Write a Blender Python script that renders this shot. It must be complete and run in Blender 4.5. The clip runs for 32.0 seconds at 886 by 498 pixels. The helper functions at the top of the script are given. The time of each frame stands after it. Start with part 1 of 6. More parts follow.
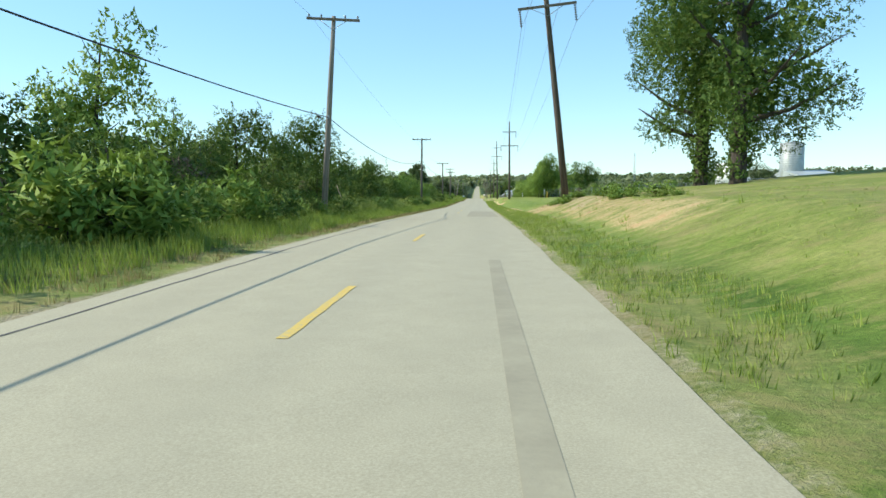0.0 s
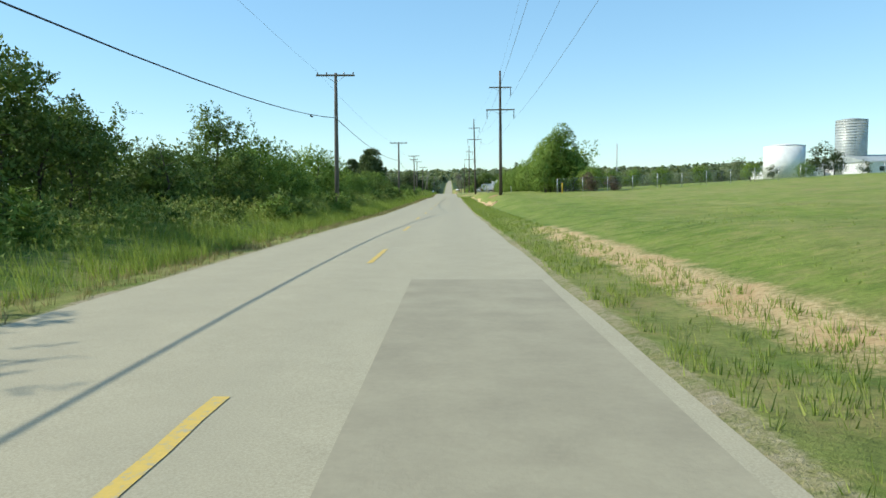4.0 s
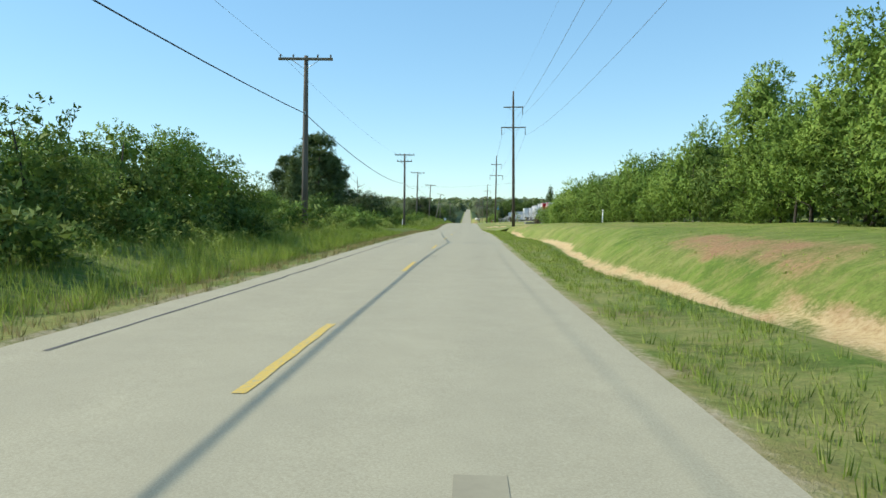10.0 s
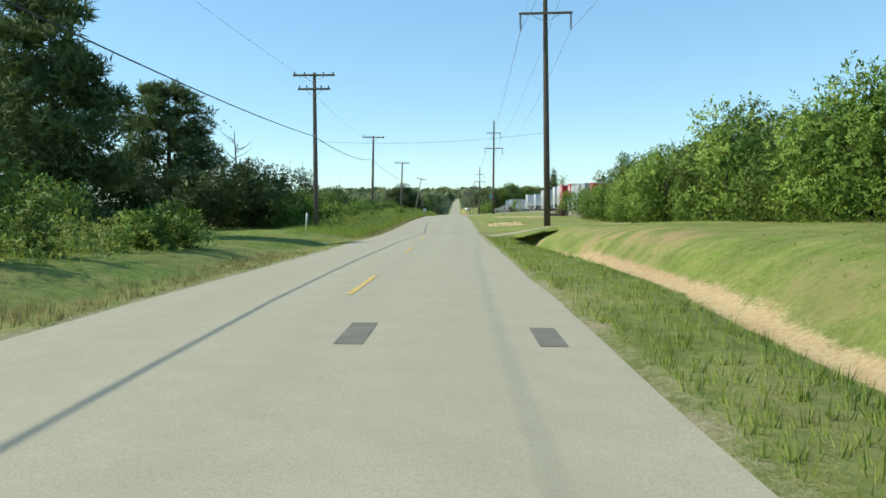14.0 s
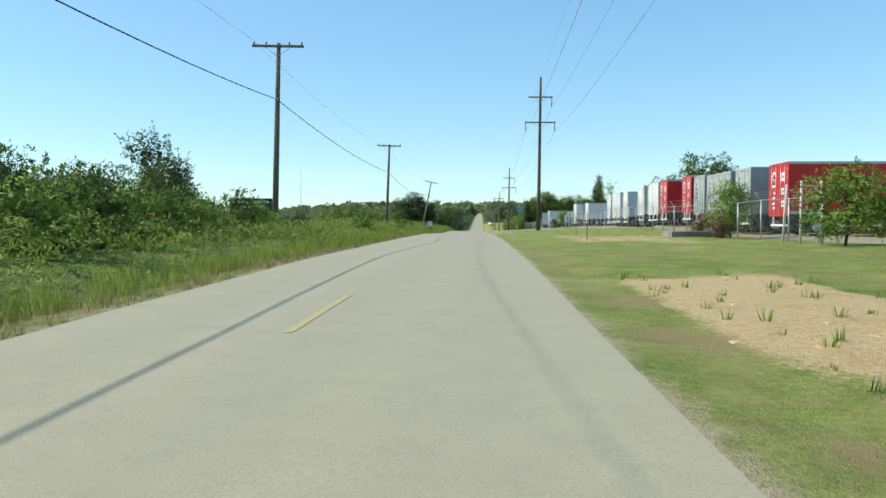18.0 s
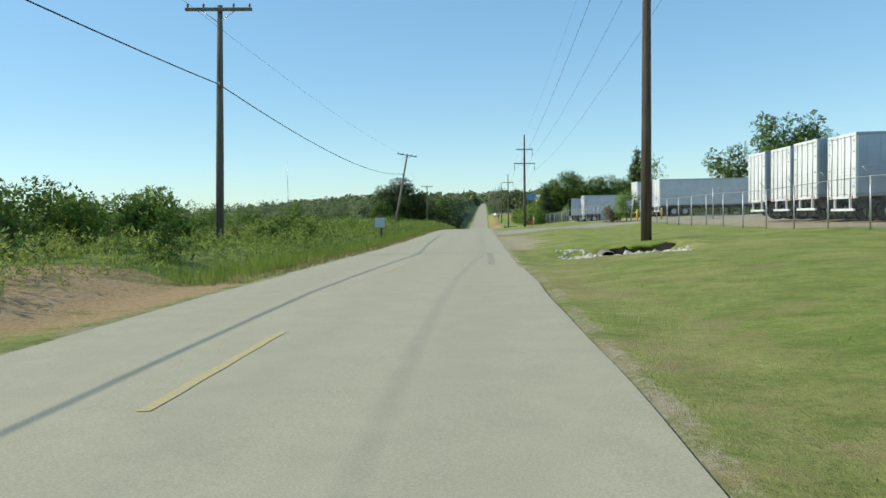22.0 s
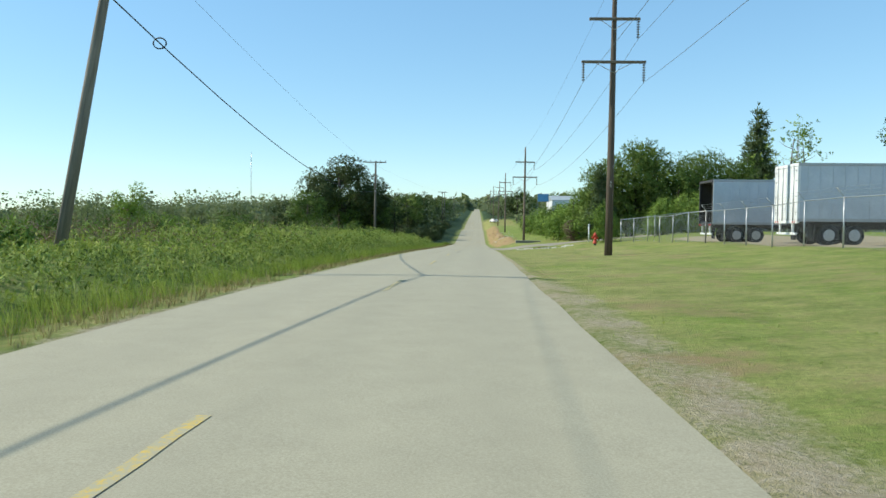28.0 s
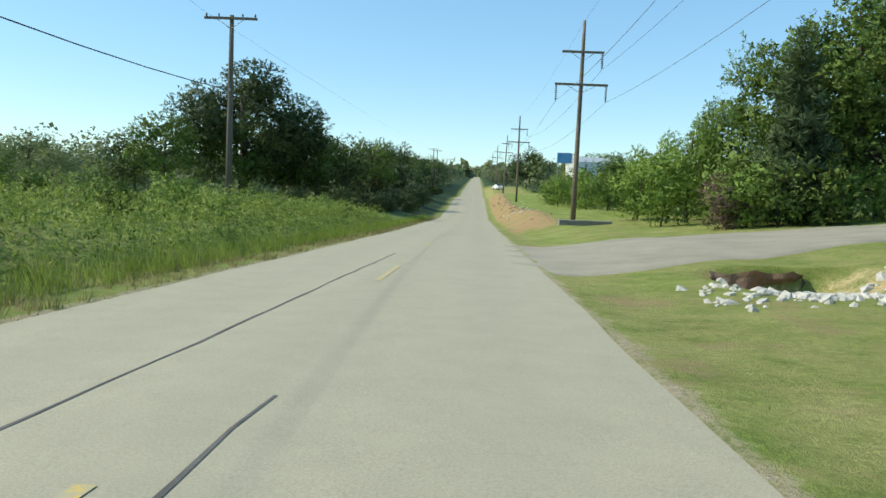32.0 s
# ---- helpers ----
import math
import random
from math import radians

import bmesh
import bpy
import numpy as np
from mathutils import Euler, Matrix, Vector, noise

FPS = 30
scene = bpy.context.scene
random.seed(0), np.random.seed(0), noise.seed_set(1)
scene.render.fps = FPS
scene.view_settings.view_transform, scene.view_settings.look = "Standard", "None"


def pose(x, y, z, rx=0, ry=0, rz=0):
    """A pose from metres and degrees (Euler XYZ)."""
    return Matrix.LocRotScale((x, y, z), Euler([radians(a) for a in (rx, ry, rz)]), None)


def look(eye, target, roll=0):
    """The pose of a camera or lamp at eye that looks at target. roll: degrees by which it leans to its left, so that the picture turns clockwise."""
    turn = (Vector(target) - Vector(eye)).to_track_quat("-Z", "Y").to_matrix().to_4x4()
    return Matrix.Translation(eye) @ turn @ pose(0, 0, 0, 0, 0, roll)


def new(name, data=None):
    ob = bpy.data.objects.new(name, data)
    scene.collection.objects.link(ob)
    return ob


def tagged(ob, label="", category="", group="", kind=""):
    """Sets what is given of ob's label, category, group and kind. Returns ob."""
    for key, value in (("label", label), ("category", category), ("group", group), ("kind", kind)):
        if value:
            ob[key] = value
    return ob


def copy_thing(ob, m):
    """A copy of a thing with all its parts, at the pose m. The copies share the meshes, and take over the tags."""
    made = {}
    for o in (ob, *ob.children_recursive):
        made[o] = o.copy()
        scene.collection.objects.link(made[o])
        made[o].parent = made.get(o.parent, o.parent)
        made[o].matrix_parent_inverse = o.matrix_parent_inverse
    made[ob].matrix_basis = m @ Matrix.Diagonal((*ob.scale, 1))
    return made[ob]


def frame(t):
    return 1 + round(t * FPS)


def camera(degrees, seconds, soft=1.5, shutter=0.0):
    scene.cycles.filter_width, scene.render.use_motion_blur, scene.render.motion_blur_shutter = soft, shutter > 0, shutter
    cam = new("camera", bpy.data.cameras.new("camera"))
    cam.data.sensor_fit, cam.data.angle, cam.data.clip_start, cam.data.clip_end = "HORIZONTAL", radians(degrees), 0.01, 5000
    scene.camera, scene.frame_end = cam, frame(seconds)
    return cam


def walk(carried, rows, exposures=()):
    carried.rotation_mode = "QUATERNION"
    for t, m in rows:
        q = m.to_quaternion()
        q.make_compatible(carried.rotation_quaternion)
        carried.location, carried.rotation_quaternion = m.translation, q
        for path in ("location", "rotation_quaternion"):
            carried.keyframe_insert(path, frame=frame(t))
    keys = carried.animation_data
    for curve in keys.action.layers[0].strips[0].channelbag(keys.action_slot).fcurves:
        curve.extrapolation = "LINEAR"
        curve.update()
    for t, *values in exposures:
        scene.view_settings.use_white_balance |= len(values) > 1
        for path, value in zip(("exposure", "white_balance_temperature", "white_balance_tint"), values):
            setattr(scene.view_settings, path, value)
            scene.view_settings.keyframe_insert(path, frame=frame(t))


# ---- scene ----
# ---- camera ----
cam = camera(65.0, 32.0)
ROWS = [  # seconds, x, y, z, yaw, pitch, roll
    (0.0, 1.73, 0.0, 1.43, 2.94, -4.22, -0.40), (0.5, 1.69, 6.1, 1.50, 1.30, -3.52, 0.27), (1.0, 1.66, 12.2, 1.57, 1.31, -2.66, 0.50),
    (1.5, 1.66, 18.3, 1.60, 1.50, -1.69, 0.54), (2.0, 1.67, 24.4, 1.61, 0.97, -2.64, 0.28), (2.5, 1.67, 30.5, 1.59, 1.25, -2.57, -0.24),
    (3.0, 1.66, 36.6, 1.55, 2.42, -2.43, -1.31), (3.5, 1.65, 42.7, 1.51, 0.56, -4.69, -0.78), (5.5, 1.51, 67.1, 1.43, 1.37, -4.00, -0.62),
    (6.0, 1.51, 73.2, 1.38, 0.79, -3.35, -0.65), (6.5, 1.56, 79.3, 1.34, 1.50, -2.39, -0.84), (7.0, 1.61, 85.4, 1.32, 1.08, -2.87, -0.16),
    (7.5, 1.63, 91.5, 1.30, 1.88, -2.80, 0.64), (8.0, 1.62, 97.6, 1.29, 1.85, -2.63, 0.68), (8.5, 1.60, 103.7, 1.30, 2.42, -2.73, 1.34),
    (9.0, 1.55, 109.8, 1.35, 2.73, -2.36, 1.06), (9.5, 1.58, 115.9, 1.38, 2.01, -2.78, 0.59), (10.0, 1.66, 122.0, 1.38, 2.12, -2.27, 0.55),
    (10.5, 1.72, 128.1, 1.38, 1.22, -2.39, 0.29), (11.0, 1.71, 134.2, 1.41, 0.76, -2.26, 0.18), (11.5, 1.72, 140.3, 1.49, 0.96, -2.73, -0.39),
    (12.0, 1.78, 146.4, 1.55, 0.74, -2.39, -0.79), (12.5, 1.86, 152.5, 1.59, 1.48, -1.79, -0.51), (13.0, 1.96, 158.6, 1.61, 1.55, -1.95, -0.69),
    (13.5, 1.94, 164.7, 1.63, 1.14, -2.66, 0.10), (14.0, 1.99, 170.8, 1.66, 1.29, -3.07, -0.17), (14.5, 2.05, 176.9, 1.67, 1.02, -2.31, 0.09),
    (15.0, 2.10, 183.0, 1.66, 1.53, -3.24, -0.85), (15.5, 2.13, 189.1, 1.62, 2.49, -2.86, -0.32), (17.5, 1.90, 213.5, 1.53, 2.23, -2.43, 0.86),
    (18.0, 1.97, 219.6, 1.61, 3.12, -1.84, 0.23), (18.5, 2.04, 225.7, 1.73, 3.03, -2.55, 0.29), (19.0, 2.06, 231.8, 1.84, 2.70, -1.88, 0.55),
    (19.5, 2.09, 237.9, 1.98, 2.58, -2.59, 0.57), (20.0, 2.08, 244.0, 2.01, 2.17, -3.14, 0.03), (20.5, 2.09, 250.1, 2.01, 2.77, -3.44, -0.44),
    (21.0, 2.08, 256.2, 2.06, 3.18, -1.11, -0.72), (21.5, 2.03, 262.3, 2.16, 2.72, -1.43, -0.26), (22.0, 1.99, 268.4, 2.22, 3.51, -2.55, -1.15),
    (22.5, 1.95, 274.5, 2.21, 3.01, -2.53, -1.17), (23.0, 1.96, 280.6, 2.21, 2.09, -1.63, -1.05), (23.5, 1.89, 286.7, 2.15, 2.71, -1.66, -0.42),
    (24.0, 1.84, 292.8, 2.11, 3.15, -2.02, -0.47), (24.5, 1.75, 298.9, 2.04, 3.30, -1.60, -0.30), (25.0, 1.70, 305.0, 2.00, 3.17, -2.21, -0.07),
    (25.5, 1.68, 311.1, 2.00, 3.25, -2.44, 0.99), (27.5, 1.33, 335.5, 2.08, 2.53, -3.26, 0.84), (28.0, 1.36, 341.6, 2.08, 2.85, -2.09, 0.48),
    (28.5, 1.41, 347.7, 2.05, 2.87, -1.36, -0.04), (29.0, 1.37, 353.8, 2.00, 2.75, -2.01, 0.62), (29.5, 1.34, 359.9, 1.93, 2.70, -2.24, 0.73),
    (30.0, 1.35, 366.0, 1.83, 2.69, -3.02, 1.24), (30.5, 1.34, 372.1, 1.73, 2.68, -2.61, 2.12), (31.0, 1.35, 378.2, 1.61, 2.50, -2.82, 2.53),
    (31.5, 1.36, 384.3, 1.48, 1.79, -3.92, 2.98), (32.0, 1.36, 390.4, 1.35, 2.63, -4.69, 2.20),
]


def turned(x, y, z, yaw, pitch, roll):
    """A camera pose: yaw to the left of +y, pitch up, roll to the left."""
    eye = Vector((x, y, z))
    a, p = radians(yaw), radians(pitch)
    ahead = Vector((-math.sin(a) * math.cos(p), math.cos(a) * math.cos(p), math.sin(p)))
    return look(eye, eye + ahead, roll)


walk(cam, [(t, turned(*r)) for t, *r in ROWS], [(t, e, 6450, 7) for t, e in ((0, .52), (1.2, .48), (2.2, .32), (17.5, .3), (20, .2), (22, .08), (25, .1), (28, .26), (32, .28))])

# ---- world, sun, exposure ----
world = bpy.data.worlds.new("World")
scene.world = world
world.use_nodes = True
wt = world.node_tree
sky = wt.nodes.new("ShaderNodeTexSky")
sky.sky_type = "NISHITA"
sky.sun_disc = False
sky.sun_elevation = radians(41)
sky.sun_rotation = radians(-90)
sky.air_density, sky.dust_density, sky.ozone_density = 1.0, 0.1, 1.6
soft_sky = wt.nodes.new("ShaderNodeGamma")
soft_sky.inputs[1].default_value = 0.54
rich_sky = wt.nodes.new("ShaderNodeHueSaturation")
rich_sky.inputs["Saturation"].default_value = 1.42
wt.links.new(sky.outputs[0], soft_sky.inputs[0])
wt.links.new(soft_sky.outputs[0], rich_sky.inputs["Color"])
cool_sky = wt.nodes.new("ShaderNodeMix")
cool_sky.data_type, cool_sky.blend_type = "RGBA", "MULTIPLY"
cool_sky.inputs[0].default_value = 1.0
cool_sky.inputs[7].default_value = (0.80, 1.0, 1.08, 1)
wt.links.new(rich_sky.outputs[0], cool_sky.inputs[6])
wt.links.new(cool_sky.outputs[2], wt.nodes["Background"].inputs[0])
wt.nodes["Background"].inputs[1].default_value = 0.30
sun = new("sun", bpy.data.lights.new("sun", "SUN"))
sun.data.energy, sun.data.angle, sun.data.color = 4.2, radians(0.5), (1.0, 0.93, 0.80)
sun.matrix_world = look((-115, 2, 100), (0, 0, 0))

# ---- materials ----


def mat(name, rough=0.85, metal=0.0, spec=0.3):
    m = bpy.data.materials.new(name)
    m.use_nodes = True
    b = m.node_tree.nodes["Principled BSDF"]
    b.inputs["Roughness"].default_value = rough
    b.inputs["Metallic"].default_value = metal
    b.inputs["Specular IOR Level"].default_value = spec
    return m, m.node_tree, b


def noise_node(nt, scale, detail=4.0, rough=0.6, stretch=None, obj=False):
    n = nt.nodes.new("ShaderNodeTexNoise")
    n.inputs["Scale"].default_value = scale
    n.inputs["Detail"].default_value = detail
    n.inputs["Roughness"].default_value = rough
    tc = nt.nodes.new("ShaderNodeTexCoord")
    out = tc.outputs["Object"] if obj else None
    if out is None:
        out = nt.nodes.new("ShaderNodeNewGeometry").outputs["Position"]
    if stretch:
        mp = nt.nodes.new("ShaderNodeMapping")
        mp.inputs["Scale"].default_value = stretch
        nt.links.new(out, mp.inputs[0])
        out = mp.outputs[0]
    nt.links.new(out, n.inputs["Vector"])
    return n.outputs[0]


def ramp(nt, fac, stops):
    r = nt.nodes.new("ShaderNodeValToRGB")
    e = r.color_ramp.elements
    while len(e) < len(stops):
        e.new(0.5)
    for k, (p, c) in zip(e, stops):
        k.position, k.color = p, (*c, 1) if len(c) == 3 else c
    nt.links.new(fac, r.inputs[0])
    return r.outputs[0]


def mix(nt, fac, a, b, blend="MIX"):
    n = nt.nodes.new("ShaderNodeMix")
    n.data_type, n.blend_type = "RGBA", blend
    for sock, v in ((n.inputs[0], fac), (n.inputs[6], a), (n.inputs[7], b)):
        if isinstance(v, (int, float)):
            sock.default_value = v
        elif isinstance(v, tuple):
            sock.default_value = (*v, 1)
        else:
            nt.links.new(v, sock)
    return n.outputs[2]


def calc(nt, op, a, b=0.0, c=0.0, clamp=False):
    n = nt.nodes.new("ShaderNodeMath")
    n.operation, n.use_clamp = op, clamp
    for sock, v in zip(n.inputs, (a, b, c)):
        if isinstance(v, (int, float)):
            sock.default_value = v
        else:
            nt.links.new(v, sock)
    return n.outputs[0]


def bump(nt, bsdf, height, strength=0.4, dist=0.02):
    n = nt.nodes.new("ShaderNodeBump")
    n.inputs["Strength"].default_value, n.inputs["Distance"].default_value = strength, dist
    nt.links.new(height, n.inputs["Height"])
    nt.links.new(n.outputs[0], bsdf.inputs["Normal"])


def attr(nt, name):
    n = nt.nodes.new("ShaderNodeAttribute")
    n.attribute_name = name
    return n.outputs["Fac"]


def plain(name, c1, c2, scale=3.0, rough=0.8, metal=0.0, spec=0.3, bumpy=0.15, stretch=None, dist=0.01, obj=True):
    """A surface of two mottled colours with a fine relief."""
    m, nt, b = mat(name, rough, metal, spec)
    big = noise_node(nt, scale, 3, 0.55, stretch, obj)
    fine = noise_node(nt, scale * 9, 5, 0.7, stretch, obj)
    f = calc(nt, "ADD", calc(nt, "MULTIPLY", big, 0.65), calc(nt, "MULTIPLY", fine, 0.35))
    nt.links.new(ramp(nt, f, [(0.32, c1), (0.68, c2)]), b.inputs["Base Color"])
    if bumpy:
        bump(nt, b, fine, bumpy, dist)
    return m


def leaf_mat(name, dark, mid, light, thru=0.3, rough=0.5):
    """Leaves whose green varies from leaf to leaf and from clump to clump."""
    dark, mid, light = ((r * 1.22 + .004, g * .94, b_ * 1.25 + .004) for r, g, b_ in (dark, mid, light))
    m, nt, b = mat(name, min(rough + .15, .9), 0, 0.14)
    g = nt.nodes.new("ShaderNodeNewGeometry")
    oi = nt.nodes.new("ShaderNodeObjectInfo")
    clump = noise_node(nt, 0.8, 3, 0.6)
    v = calc(nt, "ADD", calc(nt, "MULTIPLY", g.outputs["Random Per Island"], 0.34),
             calc(nt, "ADD", calc(nt, "MULTIPLY", clump, 0.6), calc(nt, "MULTIPLY", oi.outputs["Random"], 0.22)))
    col = ramp(nt, v, [(0.22, dark), (0.52, mid), (0.9, light)])
    nt.links.new(col, b.inputs["Base Color"])
    t = nt.nodes.new("ShaderNodeBsdfTranslucent")
    nt.links.new(mix(nt, 0.35, col, (0.22, 0.32, 0.04)), t.inputs[0])
    ms = nt.nodes.new("ShaderNodeMixShader")
    ms.inputs[0].default_value = thru
    nt.links.new(b.outputs[0], ms.inputs[1])
    nt.links.new(t.outputs[0], ms.inputs[2])
    nt.links.new(ms.outputs[0], nt.nodes["Material Output"].inputs[0])
    return m


LEAF_BRIGHT = leaf_mat("leaf_bright", (0.055, 0.135, 0.018), (0.13, 0.275, 0.034), (0.25, 0.43, 0.068), 0.22)
LEAF_MID = leaf_mat("leaf_mid", (0.033, 0.082, 0.013), (0.072, 0.165, 0.023), (0.16, 0.27, 0.045), 0.15)
LEAF_DARK = leaf_mat("leaf_dark", (0.018, 0.042, 0.012), (0.042, 0.085, 0.02), (0.085, 0.145, 0.034), 0.1)
# Paler, bluer green: the haze of distance is mixed into this leaf colour.
LEAF_FAR_HAZED = leaf_mat("leaf_far_hazed", (0.07, 0.13, 0.048), (0.135, 0.215, 0.08), (0.20, 0.285, 0.11), 0.32)
LEAF_PINE = leaf_mat("needles", (0.028, 0.064, 0.024), (0.064, 0.128, 0.04), (0.125, 0.21, 0.062), 0.18, 0.6)
LEAF_DRY = leaf_mat("dry_twigs", (0.075, 0.072, 0.04), (0.125, 0.12, 0.065), (0.18, 0.175, 0.09), 0.15, 0.8)
WEED_LEAF = leaf_mat("weed_leaf", (0.09, 0.185, 0.026), (0.19, 0.335, 0.05), (0.33, 0.43, 0.09), 0.3)
GRASS_TALL = leaf_mat("grass_tall", (0.11, 0.23, 0.025), (0.205, 0.37, 0.045), (0.32, 0.45, 0.10), 0.45, 0.6)
GRASS_DRY = leaf_mat("grass_dry", (0.14, 0.165, 0.05), (0.225, 0.25, 0.085), (0.32, 0.335, 0.14), 0.3, 0.7)
BARK = plain("bark", (0.035, 0.029, 0.023), (0.10, 0.083, 0.067), 4, 0.95, bumpy=0.8, stretch=(3, 3, 0.5), dist=0.03)
BARK_GREY = plain("bark_grey", (0.10, 0.09, 0.08), (0.24, 0.22, 0.19), 4, 0.95, bumpy=0.6, stretch=(3, 3, 0.5), dist=0.02)
POLE_BROWN = plain("pole_brown", (0.052, 0.040, 0.031), (0.155, 0.12, 0.09), 5, 0.85, bumpy=0.4, stretch=(4, 4, 0.15), dist=0.01)
POLE_GREY = plain("pole_grey", (0.07, 0.062, 0.052), (0.20, 0.175, 0.145), 5, 0.9, bumpy=0.4, stretch=(4, 4, 0.15), dist=0.01)
POLE_PALE = plain("pole_pale", (0.13, 0.115, 0.095), (0.32, 0.285, 0.24), 5, 0.9, bumpy=0.4, stretch=(4, 4, 0.15), dist=0.01)
ARM_WOOD = plain("arm_wood", (0.12, 0.09, 0.065), (0.26, 0.21, 0.16), 6, 0.9, bumpy=0.3)
INSULATOR = plain("insulator", (0.10, 0.09, 0.085), (0.18, 0.165, 0.155), 8, 0.3, spec=0.5, bumpy=0.0)
STEEL = plain("galvanised_steel", (0.33, 0.34, 0.34), (0.52, 0.53, 0.53), 12, 0.45, metal=0.7, bumpy=0.1)
CABLE = plain("cable_black", (0.02, 0.02, 0.02), (0.045, 0.045, 0.045), 4, 0.6, bumpy=0.0)
WIRE = plain("bare_wire", (0.12, 0.125, 0.13), (0.22, 0.225, 0.23), 4, 0.5, metal=0.5, bumpy=0.0)
RUBBER = plain("rubber", (0.015, 0.015, 0.015), (0.035, 0.034, 0.033), 6, 0.9, bumpy=0.2)
CONCRETE = plain("concrete", (0.32, 0.30, 0.26), (0.50, 0.47, 0.42), 1.5, 0.92, bumpy=0.3, obj=False)
RUST_CLAY = plain("rust_clay", (0.16, 0.095, 0.05), (0.42, 0.28, 0.16), 2.5, 0.95, bumpy=0.7, dist=0.04, obj=False)
OLD_CONCRETE = plain("old_concrete", (0.13, 0.125, 0.11), (0.33, 0.31, 0.27), 2.2, 0.95, bumpy=0.5, obj=False)
WHITE_PAINT = plain("white_paint", (0.66, 0.66, 0.64), (0.82, 0.82, 0.81), 1.2, 0.45, spec=0.4, bumpy=0.02)
SILVER = plain("silver_panel", (0.44, 0.48, 0.52), (0.60, 0.63, 0.66), 0.8, 0.35, metal=0.35, bumpy=0.02)
GREY_PANEL = plain("grey_panel", (0.30, 0.33, 0.32), (0.46, 0.49, 0.47), 0.8, 0.5, metal=0.15, bumpy=0.03)
RED_PAINT = plain("red_paint", (0.42, 0.018, 0.02), (0.60, 0.035, 0.035), 0.9, 0.45, bumpy=0.02)
BLACK_FRAME = plain("dark_steel", (0.03, 0.03, 0.032), (0.075, 0.072, 0.07), 4, 0.7, bumpy=0.1)
YELLOW = plain("yellow_paint", (0.55, 0.34, 0.02), (0.72, 0.47, 0.04), 5, 0.6, bumpy=0.1)
LIGHT_RED = plain("lamp_red", (0.35, 0.01, 0.01), (0.5, 0.02, 0.02), 5, 0.3, bumpy=0.0)
BLUE_PANEL = plain("blue_panel", (0.12, 0.30, 0.52), (0.20, 0.42, 0.66), 0.5, 0.5, bumpy=0.0)
SIGN_DARK = plain("sign_dark", (0.014, 0.03, 0.028), (0.03, 0.05, 0.045), 1.0, 0.5, bumpy=0.02)
HYDRANT_RED = plain("hydrant_red", (0.38, 0.035, 0.02), (0.58, 0.09, 0.05), 7, 0.5, bumpy=0.1)
ROCK = plain("limestone", (0.36, 0.335, 0.28), (0.70, 0.665, 0.57), 3, 0.95, bumpy=0.7, dist=0.03)
CLAY_MAT = plain("clay", (0.42, 0.27, 0.12), (0.64, 0.49, 0.28), 1.5, 0.95, bumpy=0.7, dist=0.05, obj=False)
TAR_AND_SHADOW = plain("crack_tar_and_shadow", (0.06, 0.058, 0.052), (0.16, 0.15, 0.13), 2.0, 0.8, bumpy=0.1, obj=False)
PATCH = plain("asphalt_patch", (0.255, 0.23, 0.16), (0.335, 0.305, 0.21), 2.0, 0.92, bumpy=0.5, dist=0.006, obj=False)
SCAR = plain("asphalt_scar", (0.13, 0.12, 0.09), (0.20, 0.18, 0.14), 2.0, 0.9, bumpy=0.2, obj=False)
STAKE = plain("stake_wood", (0.34, 0.25, 0.15), (0.50, 0.39, 0.25), 5, 0.9, bumpy=0.2)
RUST = plain("rust_metal", (0.09, 0.055, 0.035), (0.19, 0.11, 0.065), 4, 0.8, metal=0.2, bumpy=0.4)
EARTH = plain("dug_earth", (0.10, 0.068, 0.045), (0.27, 0.19, 0.125), .8, .95, bumpy=.8, dist=.1)
# Near-black: the shade inside the open trailer and the pipes, put into colour.
INSIDE_SHADE = plain("inside_shade", (0.035, 0.03, 0.026), (0.07, 0.06, 0.05), 1, 0.9, bumpy=0.0)


def road_material():
    m, nt, b = mat("asphalt_pale", 0.88, 0, 0.35)
    big = noise_node(nt, 0.35, 4, 0.6, (1.0, 0.18, 1.0))
    mid = noise_node(nt, 2.2, 5, 0.65)
    grit = noise_node(nt, 70, 4, 0.8)
    base = ramp(nt, big, [(0.3, (0.32, 0.29, 0.185)), (0.7, (0.395, 0.36, 0.235))])
    base = mix(nt, 0.55, base, ramp(nt, mid, [(0.3, (0.30, 0.27, 0.175)), (0.7, (0.42, 0.38, 0.25))]))
    base = mix(nt, 0.35, base, ramp(nt, grit, [(0.35, (0.18, 0.163, 0.115)), (0.65, (0.57, 0.52, 0.39))]))
    # two paler tracks where the tyres run, a darker oily strip between them
    u = attr(nt, "across")
    wave = calc(nt, "COSINE", calc(nt, "MULTIPLY", u, 3.7))
    tr = calc(nt, "MULTIPLY_ADD", wave, 0.16, calc(nt, "MULTIPLY", big, 0.5), clamp=True)
    base = mix(nt, calc(nt, "MULTIPLY", tr, 0.6), base, (0.29, 0.265, 0.185))
    nt.links.new(base, b.inputs["Base Color"])
    bump(nt, b, grit, 0.35, 0.006)
    return m


